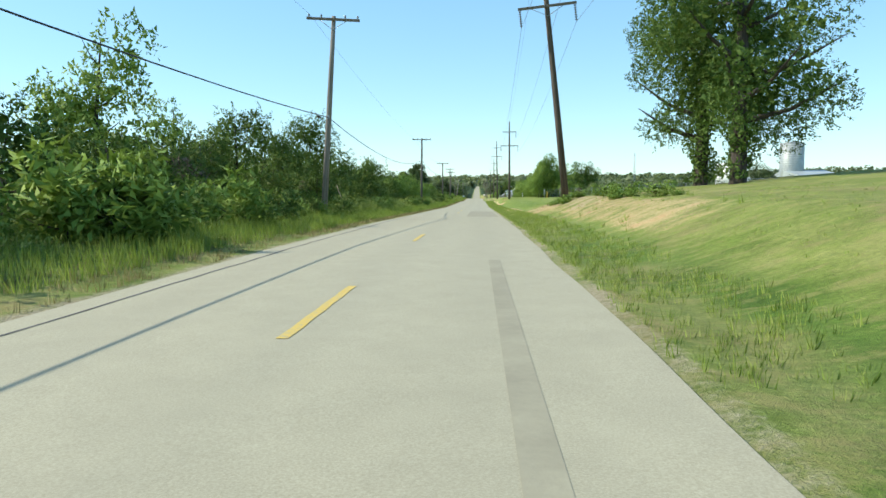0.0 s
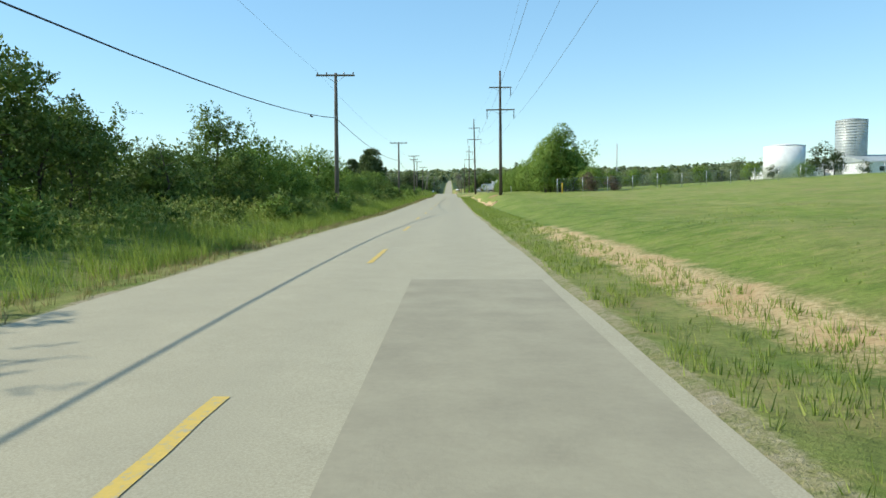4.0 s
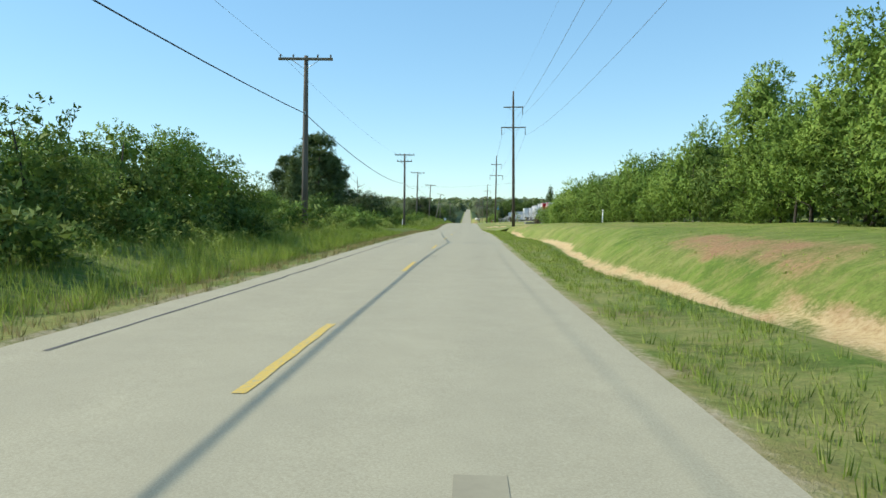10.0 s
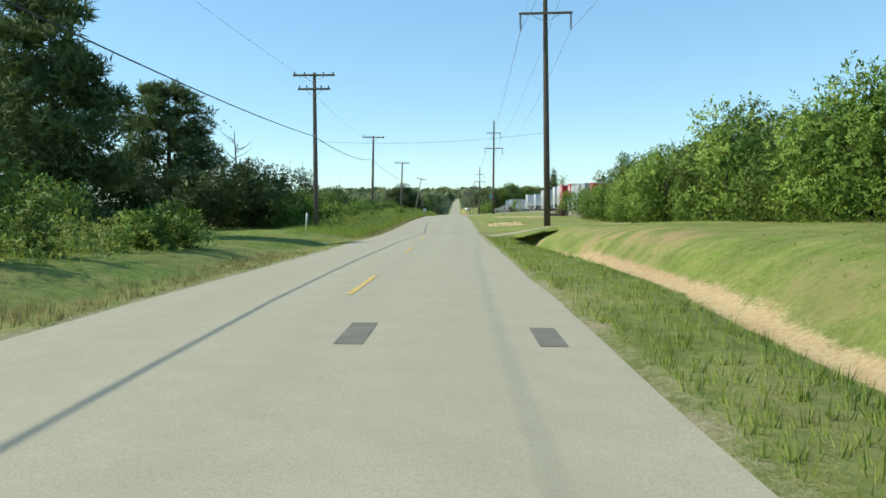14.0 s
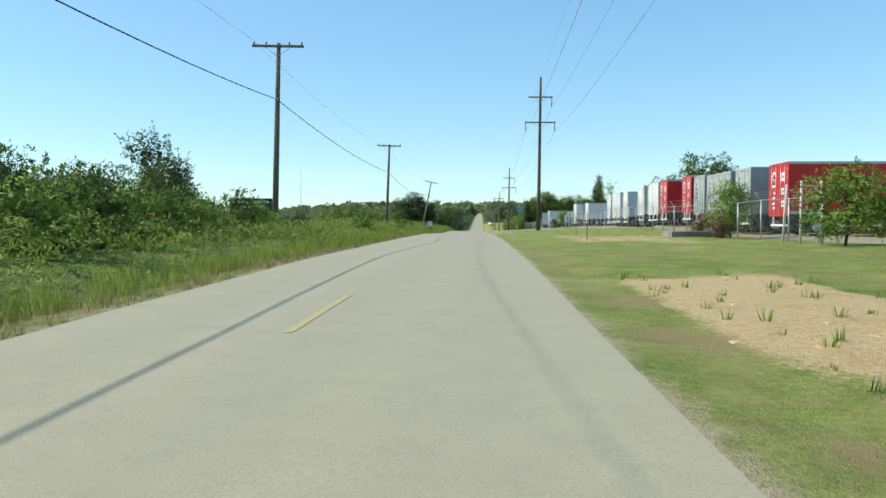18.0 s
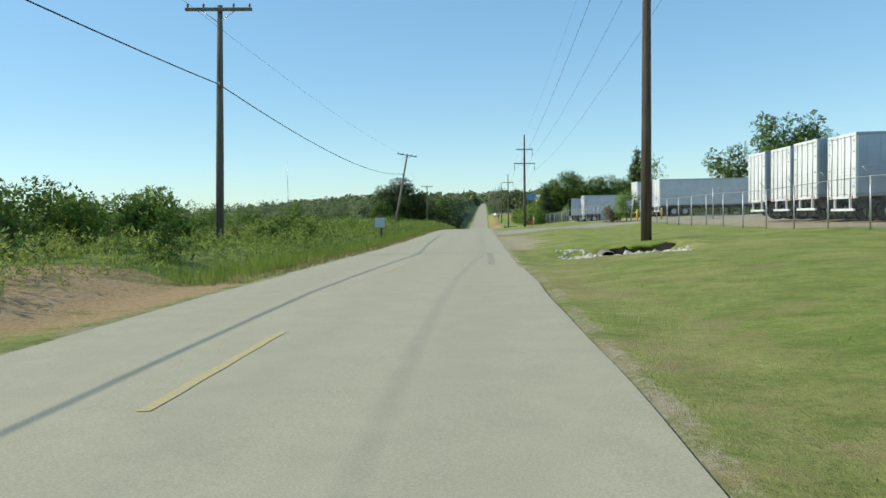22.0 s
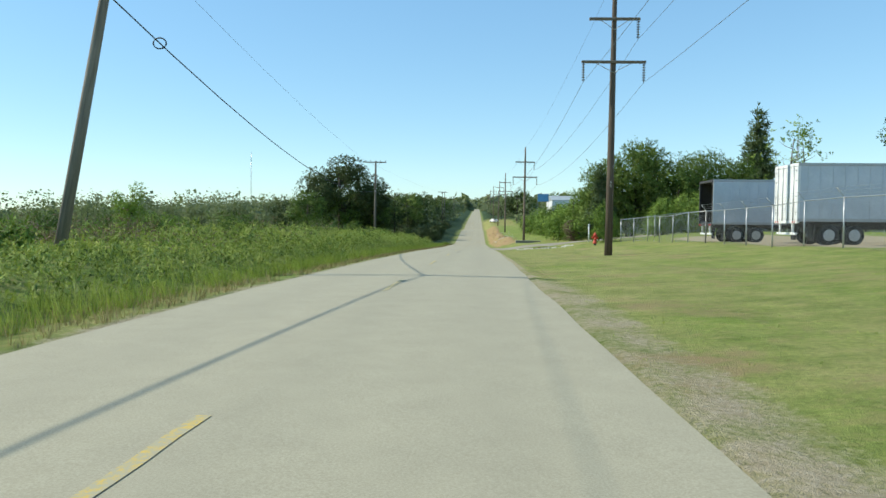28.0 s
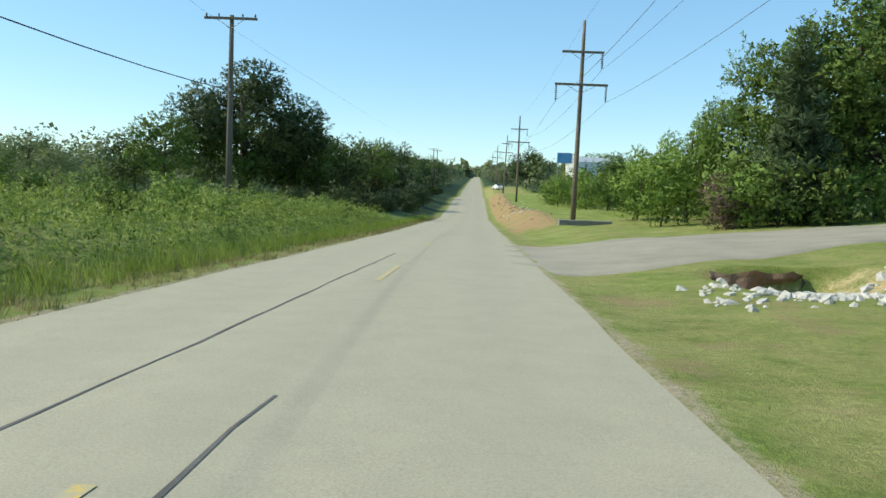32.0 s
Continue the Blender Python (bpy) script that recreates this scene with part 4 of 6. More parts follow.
plant("young_tree", BIGTREE[0], -11.9, 54.6, "tall leafy tree rising over the hedge", "tree", "hedge trees", .71, 1.0, rz=70, lean=4)
for y in np.arange(168, 194, 2.4):
    plant("scrub_bush", random.choice(SCRUB), -9.5 + rnd(-1.5, 1.5), float(y), "low mixed scrub at the field edge", "bush", "low scrub", rnd(.7, 1.05))
    plant("dry_bush", DRYBUSH, -11.5 + rnd(-1, 1), float(y) + 1, "half-dead brown twiggy bush", "bush", "dry bushes", rnd(.5, .8))
for x, y, s in ((-15.5, 200.3, .98), (-18.7, 220, 1.2), (-20.5, 206, .8)):
    plant("pine_tree", random.choice(PINE), x, y, "tall dark green pine with spreading limbs", "tree", "pines by the lawn", s, .78 if y > 218 else 1)
plant("cedar_tree", CEDAR, -14.8, 187.4, "narrow upright dark cedar", "tree")
for x, y, s in ((-13.6, 214, .95), (-15.8, 209, 1.0), (-18.5, 196, .8), (-12.6, 221.5, 1.05), (-11.8, 217.0, 1.12), (-13.2, 226, 1.05), (-9.2, 234.5, .52), (-8.9, 238, .5), (-9.4, 241.5, .5), (-8.8, 244, .42), (-22, 193, .9), (-15.5, 222, 1.1), (-19, 208, 1.0)):
    plant("dark_bush", DARKBUSH, x, y, "dense dark evergreen bush", "bush", "dark bushes by the pines", s)
for i in range(16):
    plant("weed_clump", WEED[0], -rnd(5.2, 8.0), rnd(7, 24), "bright green sumac-like weed at the verge", "weeds", "roadside weeds", rnd(.9, 1.7))
for x, y in ((-12.0, 200.5), (-14.0, 201.5), (-10.8, 193.5)):
    plant("scrub_bush", SCRUB[1], x, y, "light green shrub at the lawn edge", "bush", "low scrub", rnd(.6, .8))
# scrub and weeds past the lawn
for y in np.arange(216, 262, 2.0):
    hh = float(np.interp(y, (216, 228, 240, 250, 256, 262), (.95, .95, .9, .55, .3, .25)))
    plant("scrub_bush", random.choice(SCRUB), -9.7 + rnd(-1, .8), float(y), "tangled green scrub beside the road", "bush", "scrub before the board", hh * rnd(.8, 1.1))
    plant("scrub_bush", random.choice(SCRUB), -13 + rnd(-1, 1), float(y) + 1, "tangled green scrub beside the road", "bush", "scrub before the board", hh * rnd(.85, 1.1))
for y in np.arange(219, 247, 2.1):
    plant("hedge_bush", random.choice(HEDGE_L + HEDGE[1:2]), -10.2 + rnd(-1, .9), float(y), "dense leafy bush before the notice board", "bush", "scrub before the board", rnd(.42, .66))
for y in np.arange(223, 256, 1.7):
    plant("scrub_bush", random.choice(SCRUB), -7.5 + rnd(-.7, .6), float(y), "tangled green scrub beside the road", "bush", "scrub before the board", rnd(.5, .85) * (1 if y < 250 else .6))
plant("young_tree", TREE[2], -11.6, 250, "small dark tree behind the scrub", "tree", "", .46)
for x, y, q in ((-12.5, 204.2, .6), (-13.6, 206, .65), (-11.4, 203, .5)):
    plant("scrub_bush", SCRUB[0], x, y, "light green shrub at the lawn edge", "bush", "low scrub", q)
for x, y, q in ((-9.3, 104.6, 1.16), (-9.4, 110.2, .93), (-9.2, 121.6, .8), (-9.8, 90.6, 1.12)):
    plant("vine_bush", VINE[0], x, y, "rounded bush smothered in green vines", "bush", "vine-covered roadside bushes", q)
for i in range(15):
    x = 12.5 + i * 1.6
    plant("bank_bush", random.choice(BACK), x, 420.3 + (x - 15) * .34 + rnd(0, 1.2), "leafy bush along the side road", "bush", "right bank bushes", rnd(.5, .8))
for i in range(17):
    plant("distant_tree", random.choice(MIDTREE), -rnd(17, 30), 4 + i * 6.5, "leafy tree behind the roadside hedge", "tree", "trees behind the hedge", rnd(.5, .72))
for x, y, s in ((-18.2, 262, .8), (-16.4, 259, .5)):
    plant("young_tree", TREE[2], x, y, "small dark tree behind the scrub", "tree", "", s)
plant("young_pine", conifer_proto(131, 5, 3.4, 1500, .16, layers=8), -15, 226, "young open pine above the scrub", "tree")
for i in range(16):
    plant("weed_clump", WEED[0], rnd(5.6, 8.6), rnd(24, 47), "green weed clump on the clay bank", "weeds", "roadside weeds", rnd(.45, .95), .5)
for i in range(95):
    y = rnd(12, 192)
    plant("weed_clump", WEED[i % 2], -rnd(5.4, 8.2), y, "leafy weed clump at the foot of the hedge", "weeds", "roadside weeds", rnd(.6, 1.25), rnd(.8, 1.1))
for i in range(26):
    y = rnd(98, 190)
    plant("scrub_bush", random.choice(SCRUB), -rnd(6.9, 8.4), y, "low leafy scrub before the hedge", "bush", "low scrub", rnd(.35, .62))
for i in range(16):
    plant("scrub_bush", random.choice(SCRUB), -rnd(9.6, 13.5), rnd(284, 296), "leafy green bush in the weedy field", "bush", "field bushes", rnd(.7, .98))
for i in range(26):
    plant("scrub_bush", random.choice(SCRUB), -rnd(6.8, 9.6), rnd(298, 345), "leafy green bush in the weedy field", "bush", "field bushes", rnd(.32, .58))
post_at("field_post", -12.9, 292, 2.0, .075, POLE_BROWN, "dark wooden post among the bushes", "post")
for i in range(18):
    y = rnd(222, 250)
    plant("scrub_bush", random.choice(SCRUB), -rnd(6.8, 9.0), y, "tangled green scrub beside the road", "bush", "low scrub", rnd(.35, .6))
for i in range(110):
    y = rnd(218, 442)
    x = -rnd(5.8, 15) - (rnd(0, 16) if i % 3 == 0 else 0)
    if 274 < y < 283 and x > -14:
        continue
    low = .55 if 250 < y < 272 and x < -8 else 1
    plant("weed_clump", random.choice(WEED), x, y, "tall broadleaf weed clump", "weeds", "roadside weeds", rnd(.6, 1.1) * low)
for i in range(30):
    y = rnd(260, 440)
    x = -rnd(9.5, 30)
    if 274 < y < 283 and x > -14:
        continue
    plant("scrub_bush", random.choice(SCRUB), x, y, "low green bush in the weedy field", "bush", "field bushes", rnd(.3, .55), rnd(.7, 1))
for x, y, s in ((-9.6, 271.5, .4), (-14, 270, .5), (-10.5, 288, .85), (-12.5, 290, .9), (-14, 294, .75), (-15, 392, .6)):
    plant("scrub_bush", SCRUB[0], x, y, "rounded green bush in the weedy field", "bush", "field bushes", s)
for i in range(13):
    plant("scrub_bush", random.choice(SCRUB), -rnd(9.3, 14.5), 285 + i * 2.2 + rnd(-.8, .8), "leafy green bush in the weedy field", "bush", "field bushes", rnd(.55, .85))
for i in range(24):
    plant("scrub_bush", random.choice(SCRUB), -rnd(8, 26), rnd(355, 432), "rounded green bush in the weedy field", "bush", "field bushes", rnd(.55, .95), rnd(.8, 1.05))
for i in range(22):
    plant("field_bush", HEDGE_L[i % 2], -rnd(7.8, 22), rnd(362, 434), "darker leafy bush among the field weeds", "bush", "field bushes", rnd(.36, .56), rnd(.8, 1.05))
plant("oak_tree", OAK, -22, 459, "broad dark oak with a heavy rounded crown", "tree", s=1.14, sz=.88)
for i in range(26):
    y = 448 + i * 8
    plant("roadside_tree", random.choice(MIDTREE), -12.5 - rnd(0, 6) - max(0, 470 - y) * .35, y, "dark leafy tree in the roadside wood", "tree", "left roadside wood", rnd(1.0, 1.3))
for x, y, s in ((-14.5, 474, 1.15), (-17.5, 466, 1.2), (-22, 482, 1.25), (-15, 490, 1.15), (-14, 508, 1.2), (-30, 453, .9)):
    plant("roadside_tree", MIDTREE[0], x, y, "dark leafy tree in the roadside wood", "tree", "left roadside wood", s)
for x, y, s in ((-36, 447, .7), (-44, 441, .62), (-29, 439, .5), (-52, 446, .6), (-62, 452, .7)):
    plant("roadside_tree", FARTREE[0], x, y, "small leafy tree at the field end, paled as by haze", "tree", "field end trees", s)
plant("young_tree", TREE[1], -41, 425, "thin open tree standing in the field", "tree", "", .95)

for i in range(30):
    y = 440 + i * 4.5
    plant("dark_bush", DARKLOW, -6.6 - rnd(0, 3.2) - max(0, 452 - y) * .3, y, "low dark bush under the roadside wood", "bush", "wood edge bushes", rnd(.32, .6))
for x, y, s in ((15.5, 596, 1.6), (17, 601, 1.45), (20, 604, 1.5), (36, 600, 1.5), (42, 604, 1.6), (50, 600, 1.5), (30, 606, 1.45), (58, 598, 1.4), (13.5, 640, 1.4), (-13, 640, 1.3)):
    plant("roadside_tree", random.choice(MIDTREE), x, y, "dark leafy tree on the far rise", "tree", "trees on the rise", s)
for x, y, s in ((13.4, 431, .85), (14.2, 441, .85), (12.8, 452, .7)):
    plant("bank_tree", random.choice(TREE[:2]), x, y, "leafy tree on the road bank", "tree", "right bank trees", s)
# right side
for x, y, q in ((15.0, 42.5, 0), (14.9, 36.2, 1)):
    plant("tall_tree", TALL[q], x, y, "tall leafy tree with ivy round its trunk", "tree", "pair of tall trees", 1.0, rz=40 + 80 * q)
for x, y, s, p, q in ((13.3, 135.0, 1.0, VINE[0], 1.15), (16.6, 134.6, .92, VINE[1], 1.05), (16.5, 139, 1.2, VINE[1], 1.1), (14.2, 140.5, 1.05, VINE[0], 1.15), (17.6, 146, 1.2, VINE[0], 1.2)):
    plant("vine_bush", p, x, y, "bush smothered in bright green vines", "bush", "vine thicket", s, q)
for x, y, s in ((18.5, 131.5, .75), (20.5, 131, .6), (23.5, 133, .5), (27, 133.5, .55), (32, 134, .5), (38, 134, .55), (45, 135, .5)):
    plant("fence_bush", random.choice(VINE), x, y, "straggling vine-grown bush behind the fence", "bush", "bushes behind the fence", s, rnd(.9, 1.2))
plant("dry_bush", DRYBUSH, 17.6, 128.6, "brown dried vine tangle on the field fence", "bush", "dry bushes", .9)
plant("dry_bush", DRYBUSH, 20.4, 129.0, "brown dried vine tangle on the field fence", "bush", "dry bushes", .75)
VINETREE = plant_proto("vinetree", 143, 8.5, 4.3, 34, 8500, .19, LEAF_BRIGHT, trunk_r=.15, low=.0, shell=.66, lobe=(.13, .25), dome=True, shoots=10)
for x, y, s, q, r in ((15.2, 135.6, 1.0, 1.0, 0), (15.3, 146.4, .84, 1.04, 130), (15.5, 155.6, .84, 1.06, 245)):
    plant("vine_tree", VINETREE, x, y, "tree draped in bright green vines", "tree", "vine-draped trees", s, q, rz=r)
y = 142.0
while y < 241.5:
    hh = float(np.interp(y, (140, 150, 160, 172, 180, 190, 200, 212, 222, 240), (5.0, 4.3, 3.7, 3.9, 4.3, 3.9, 4.0, 4.2, 3.6, 3.0)))
    s = hh / 4.2
    fx = float(np.interp(y, (140, 185, 212, 240), (15.0, 14.8, 14.2, 15.2)))
    plant("hedge_bush", random.choice(HEDGE_R * 2 + HEDGE_L + VINE), fx + rnd(-.4, .9), y, "bright leafy bush along the mown verge", "bush", "right hedge", s * rnd(.62, 1.12), rnd(.85, 1.35))
    plant("hedge_bush", random.choice(BACK), fx + rnd(3, 4.5), y + rnd(-1, 1), "bright leafy bush along the mown verge", "bush", "right hedge", s * rnd(1.0, 1.25), rnd(.9, 1.1))
    if random.random() < .6:
        plant("sapling", random.choice(SAPLING), fx + rnd(-.6, 1.5), y + rnd(-1, 1), "open young broadleaf tree in the hedge", "tree", "right hedge trees", s * rnd(.75, 1.0) * (1 if y < 188 else .85), lean=rnd(-5, 5))
    y += 2.7 * s
for x, y, s in ((17, 205, .85), (16.2, 229, .74), (18, 192, .72), (17.5, 179, .8), (17.8, 160, .62), (17.4, 150, .8), (18.5, 218, .8), (17.5, 236, .55), (19, 229, .62)):
    plant("young_tree", random.choice(TREE[:2]), x, y, "young broadleaf tree behind the hedge", "tree", "", s)
plant("fence_bush", VINE[0], 15.7, 246.6, "vine-grown bush at the fence corner", "bush", "", .78)
plant("fence_bush", VINE[1], 15.7, 258.8, "vine-grown bush on the chain-link fence", "bush", "", .58, 1.4)
plant("dry_bush", DRYBUSH, 15.1, 258.2, "brown dried vine tangle on the fence", "bush", "dry bushes", .62, 1.2)
plant("dry_bush", DRYBUSH, 15.3, 259.4, "brown dried vine tangle on the fence", "bush", "dry bushes", .55, 1.2)
plant("dry_bush", DRYBUSH, 15.2, 262.6, "brown dried vine tangle on the fence", "bush", "dry bushes", .7)
plant("fence_bush", VINE[0], 15.9, 337.9, "vine-grown bush by the gate post", "bush", "", .66, 1.15)
plant("dry_bush", DRYBUSH, 14.7, 338.9, "brown dried vine tangle on the fence", "bush", "dry bushes", .75)
SLIM = plant_proto("slim", 154, 7.6, 2.6, 20, 620, .13, LEAF_BRIGHT, trunk_r=.07, low=.3, shell=.2, n_limbs=12, lobe=(.1, .19), core=0)
BARE = plant_proto("bare", 151, 8.5, 5.5, 10, 260, .22, LEAF_BRIGHT, BARK_GREY, trunk_r=.13, low=.4, shell=.2, n_limbs=16, core=0)
for x, y, s, p in ((37.8, 434.6, 2.32, CEDAR), (39.6, 429, 1.72, BARE), (40.2, 426.5, 1.95, SLIM)):
    plant("yard_tree", p, x, y, "slender tree standing over the trailer yard", "tree", "", s, 1.0)
DEAD = plant_proto("dead", 152, 6.5, 4.5, 8, 30, .1, LEAF_DRY, BARK_GREY, trunk_r=.09, low=.3, shell=.2, n_limbs=26, core=0)
plant("dead_tree", DEAD, -14.6, 222, "leafless grey dead tree among the bushes", "tree", s=1.3)
for x, y, s in ((24, 424, 1.1), (29, 428, 1.05), (34, 436, 1.0), (20, 430, .9), (45, 440, 1.0), (55, 430, .95), (30, 440, 1.1), (64, 420, .9), (74, 415, .9), (48, 428, .9)):
    plant("yard_tree", random.choice(MIDTREE), x, y, "leafy tree behind the trailer yard", "tree", "trees behind the yard", s)
for x, y, s in ((36, 447, 1.0), (40, 446, .95), (44, 452, 1.05), (48, 450, .95), (52, 455, 1.05), (57, 456, 1.0), (63, 458, 1.05), (69, 455, 1.0), (25, 438, 1.1), (27, 446, 1.15)):
    plant("yard_tree", random.choice(MIDTREE), x, y, "leafy tree behind the trailer yard", "tree", "trees behind the yard", s * rnd(.85, 1.1))
for x, y, s in ((12.3, 402.9, .62), (18.5, 407.5, .8), (20.5, 408, .85), (22.5, 406, .9), (18.2, 407.5, .7)):
    plant("hydrant_bush", HEDGE[1], x, y, "large rounded bush behind the hydrant", "bush", "", s, 1.3 if x < 13 else 1)
for i in range(26):
    y = 419 + i * 3.2
    plant("bank_bush", random.choice(BACK), 11.8 + rnd(-.6, 1.6) + (3.0 if i % 2 else 0), y + 3, "leafy bush on the road bank", "bush", "right bank bushes", rnd(.7, 1.0) + (.3 if i % 2 else 0))
for x, y, s, p in ((16.5, 427, .9, BIGTREE[0]), (19.8, 426, 1.14, BIGTREE[1]), (23.5, 430, 1.05, BIGTREE[0]), (17, 436, .75, BIGTREE[1]), (28, 427, 1.0, BIGTREE[1]), (33, 430, 1.0, BIGTREE[0])):
    plant("bank_tree", p, x, y, "leafy tree on the road bank", "tree", "right bank trees", s)
plant("bank_tree", CEDAR, 15.4, 422.2, "dense upright grey-green tree at the road bend", "tree", "", 1.25, .98)
plant("dry_bush", DRYBUSH, 12.2, 421, "brown dried vine tangle at the road bend", "bush", "dry bushes", 1.0)
YARDTREE = plant_proto("yardtree", 171, 16.0, 12.0, 46, 6500, .36, LEAF_MID, trunk_r=.35, low=.1, shell=.55, n_limbs=9, lobe=(.08, .15))
for x, y, s in ((61.5, 412, 1.36), (57.5, 430, 1.08), (67, 414, 1.15)):
    plant("yard_tree", YARDTREE, x, y, "large tree standing beyond the trailers", "tree", "trees beyond the trailers", s)

# trees of the middle distance
random.seed(9)
BELTS = [((-38, 455), (-330, 545), 40, .6), ((76, 425), (330, 480), 32, .95), ((62, 232), (230, 262), 36, .8), ((25, 236), (62, 236), 9, .85), ((26, 505), (34, 700), 22, .7), ((-16, 610), (-18, 820), 20, .85), ((11, 640), (12, 820), 17, .8), ((44, 300), (120, 350), 16, .75)]
for (x0, y0), (x1, y1), n, s in BELTS:
    for i in range(n):
        t = (i + rnd(-.4, .4)) / n
        px, py, ps = x0 + (x1 - x0) * t + rnd(-3, 3), y0 + (y1 - y0) * t + rnd(-6, 6), s * rnd(.6, 1.25)
        if 140 < py < 300 and px < 60:
            continue
        plant("distant_tree", random.choice(FARTREE), px, py, "leafy tree of the distant tree line, paled as by haze", "tree", "distant trees", ps)


def far_woods():
    """Wooded slopes out to the horizon, as one mass of foliage clumps with haze in their colour."""
    rg = np.random.default_rng(77)
    ps, ds = [], []
    zones = [(420, -120, -11, 480, 660), (220, 14, 120, 560, 700), (600, -330, -11, 640, 920), (420, 14, 330, 680, 950), (800, -620, 620, 900, 1300), (800, -850, 850, 1250, 1700), (800, -1100, 1100, 1650, 2250), (260, 70, 330, 440, 620), (220, -600, -150, 380, 560)]
    for n, x0, x1, y0, y1 in zones:
        k, size, grow = (120, .62, 1.0) if y0 < 570 and x1 < 130 and x0 > -130 else (46, 1.3, 1.1) if y1 < 960 else (15, 7.0, 2.1)
        for i in range(n):
            x, y = rg.uniform(x0, x1), rg.uniform(y0, y1)
            r = rg.uniform(3.2, 6) * grow
            if abs(x) < 3.5 + (r if y < 850 else r * .85) and y < 1500:
                continue
            d = rg.normal(size=(k, 3))
            d /= np.linalg.norm(d, axis=1)[:, None]
            d[:, 2] = np.abs(d[:, 2])
            ps.append(np.array([x, y, gz(x, y) + .5]) + d * np.array([r, r, rg.uniform(5, 10) * grow ** .7]) * rg.uniform(.6, 1, (k, 1)))
            ds.append(np.concatenate([d, np.full((k, 1), size)], 1))
    p, d = np.concatenate(ps), np.concatenate(ds)
    q = leaf_quads(rg, p, d[:, :3], 1.0, 1.2, 1.4)
    q = p[:, None] + (q - p[:, None]) * d[:, 3][:, None, None]
    tagged(new("distant_woods", quads_mesh("distant_woods", q.reshape(-1, 3), len(p), 4, LEAF_FAR_HAZED, d[:, :3])), "wooded slopes along the horizon, paled as by haze", "woods", kind="stuff")


far_woods()


# ---- grass ----
def grass(name, n, xr, yr, hgt, m, label, seed, width=.012, keep=None, per=6, side=1):
    """Tufts of upright blades, joined into one mass."""
    rg = np.random.default_rng(seed)
    y = rg.uniform(*yr, n)
    u = rg.uniform(*xr, n) if not callable(xr) else xr(rg, n)
    x = u * side + road_x(y)
    clump = np.sin(x * 1.7 + 2 * np.sin(y * .6)) * np.sin(y * 1.1 + np.sin(x * .8)) + rg.normal(0, .5, n)
    ok = clump > -.55
    if keep is not None:
        ok &= keep(x - road_x(y), y)
    x, y = x[ok], y[ok]
    k = len(x)
    z = ground_z(x, y) - .02
    h = hgt * rg.uniform(.45, 1.15, k)
    bx, by, bz, bh = (np.repeat(v, per) for v in (x, y, z, h))
    m_ = len(bx)
    ang = rg.uniform(0, 6.283, m_)
    r = rg.uniform(0, .11, m_) * (hgt / .3) ** .5
    px, py = bx + np.cos(ang) * r, by + np.sin(ang) * r
    lean = rg.uniform(.05, .5, m_) * bh
    bh = bh * rg.uniform(.6, 1.1, m_)
    sd = rg.uniform(0, 6.283, m_)
    wx, wy = np.cos(sd) * width, np.sin(sd) * width
    base1 = np.stack([px - wx, py - wy, bz], -1)
    base2 = np.stack([px + wx, py + wy, bz], -1)
    tip = np.stack([px + np.cos(ang) * lean, py + np.sin(ang) * lean, bz + bh], -1)
    v = np.stack([base1, base2, tip], 1).reshape(-1, 3)
    out = np.stack([np.cos(ang) * .5, np.sin(ang) * .5, np.ones(m_)], -1)
    tagged(new(name, quads_mesh(name, v, m_, 3, m, out, .3)), label, "grass", kind="stuff")


tall_l = lambda u, y: not_drive_l(u, y) & ~((y > 174) & (y < 208) & (np.abs(u) < 6.6)) & ~((y > 216) & (np.abs(u) > 4.7))
not_drive_l = lambda u, y: ~((y > 193) & (y < 206)) & ~((y > 275) & (y < 282) & (np.abs(u) < 5.2))
grass("tall_verge_grass", 46000, lambda rg, n: 3.75 + 3.8 * rg.random(n) ** 1.4, (4, 470), .46, GRASS_TALL, "tall green grass along the verge", 1, .006, tall_l, 8, -1)
grass("dry_verge_grass", 21000, (2.95, 4.5), (4, 470), .18, GRASS_DRY, "straw-coloured dry grass at the road edge", 2, .006, not_drive_l, 8, -1)
grass("field_grass", 17000, (8.5, 34), (225, 450), .55, GRASS_TALL, "rank green grass of the weedy field", 3, .011, not_drive_l, 6, -1)
not_clay = lambda u, y: ~((np.abs(u - 5.4) < .55) & (y > 114) & (y < 205)) & ~((u > 3.9) & (u < 7.4) & (y > 223.5) & (y < 234)) & ~((u > 4.8) & (u < 6.1) & (y > 116.5) & (y < 129)) & ~((y > 296) & (y < 347)) & ~((y > 405) & (y < 424)) & ~((y > 208) & (y < 213))
grass("ditch_grass", 15000, (3.05, 4.8), (4, 212), .15, GRASS_TALL, "green ditch grass beside the road", 4, .006, not_clay, 8)
grass("bank_grass", 16000, (5.5, 13), (0, 212), .06, GRASS_TALL, "short green grass on the bank", 5, .009, not_clay, 5)
grass("lawn_grass", 17000, (3.1, 14), (212, 430), .05, GRASS_TALL, "short mown lawn with dry streaks", 6, .008, not_clay, 5)
grass("mown_lawn_grass", 5000, (3.1, 16), (193, 206), .08, GRASS_TALL, "mown lawn before the pines", 7, .008, None, 6, -1)
grass("bare_patch_tufts", 70, (4.2, 7.2), (224, 233.5), .16, GRASS_TALL, "scattered weeds on the bare lawn patch", 18, .01, None, 12)
grass("clay_bank_tufts", 90, (4.2, 8.2), (14, 52), .2, GRASS_TALL, "scattered weeds on the bare clay bank", 8, .01, None, 9)


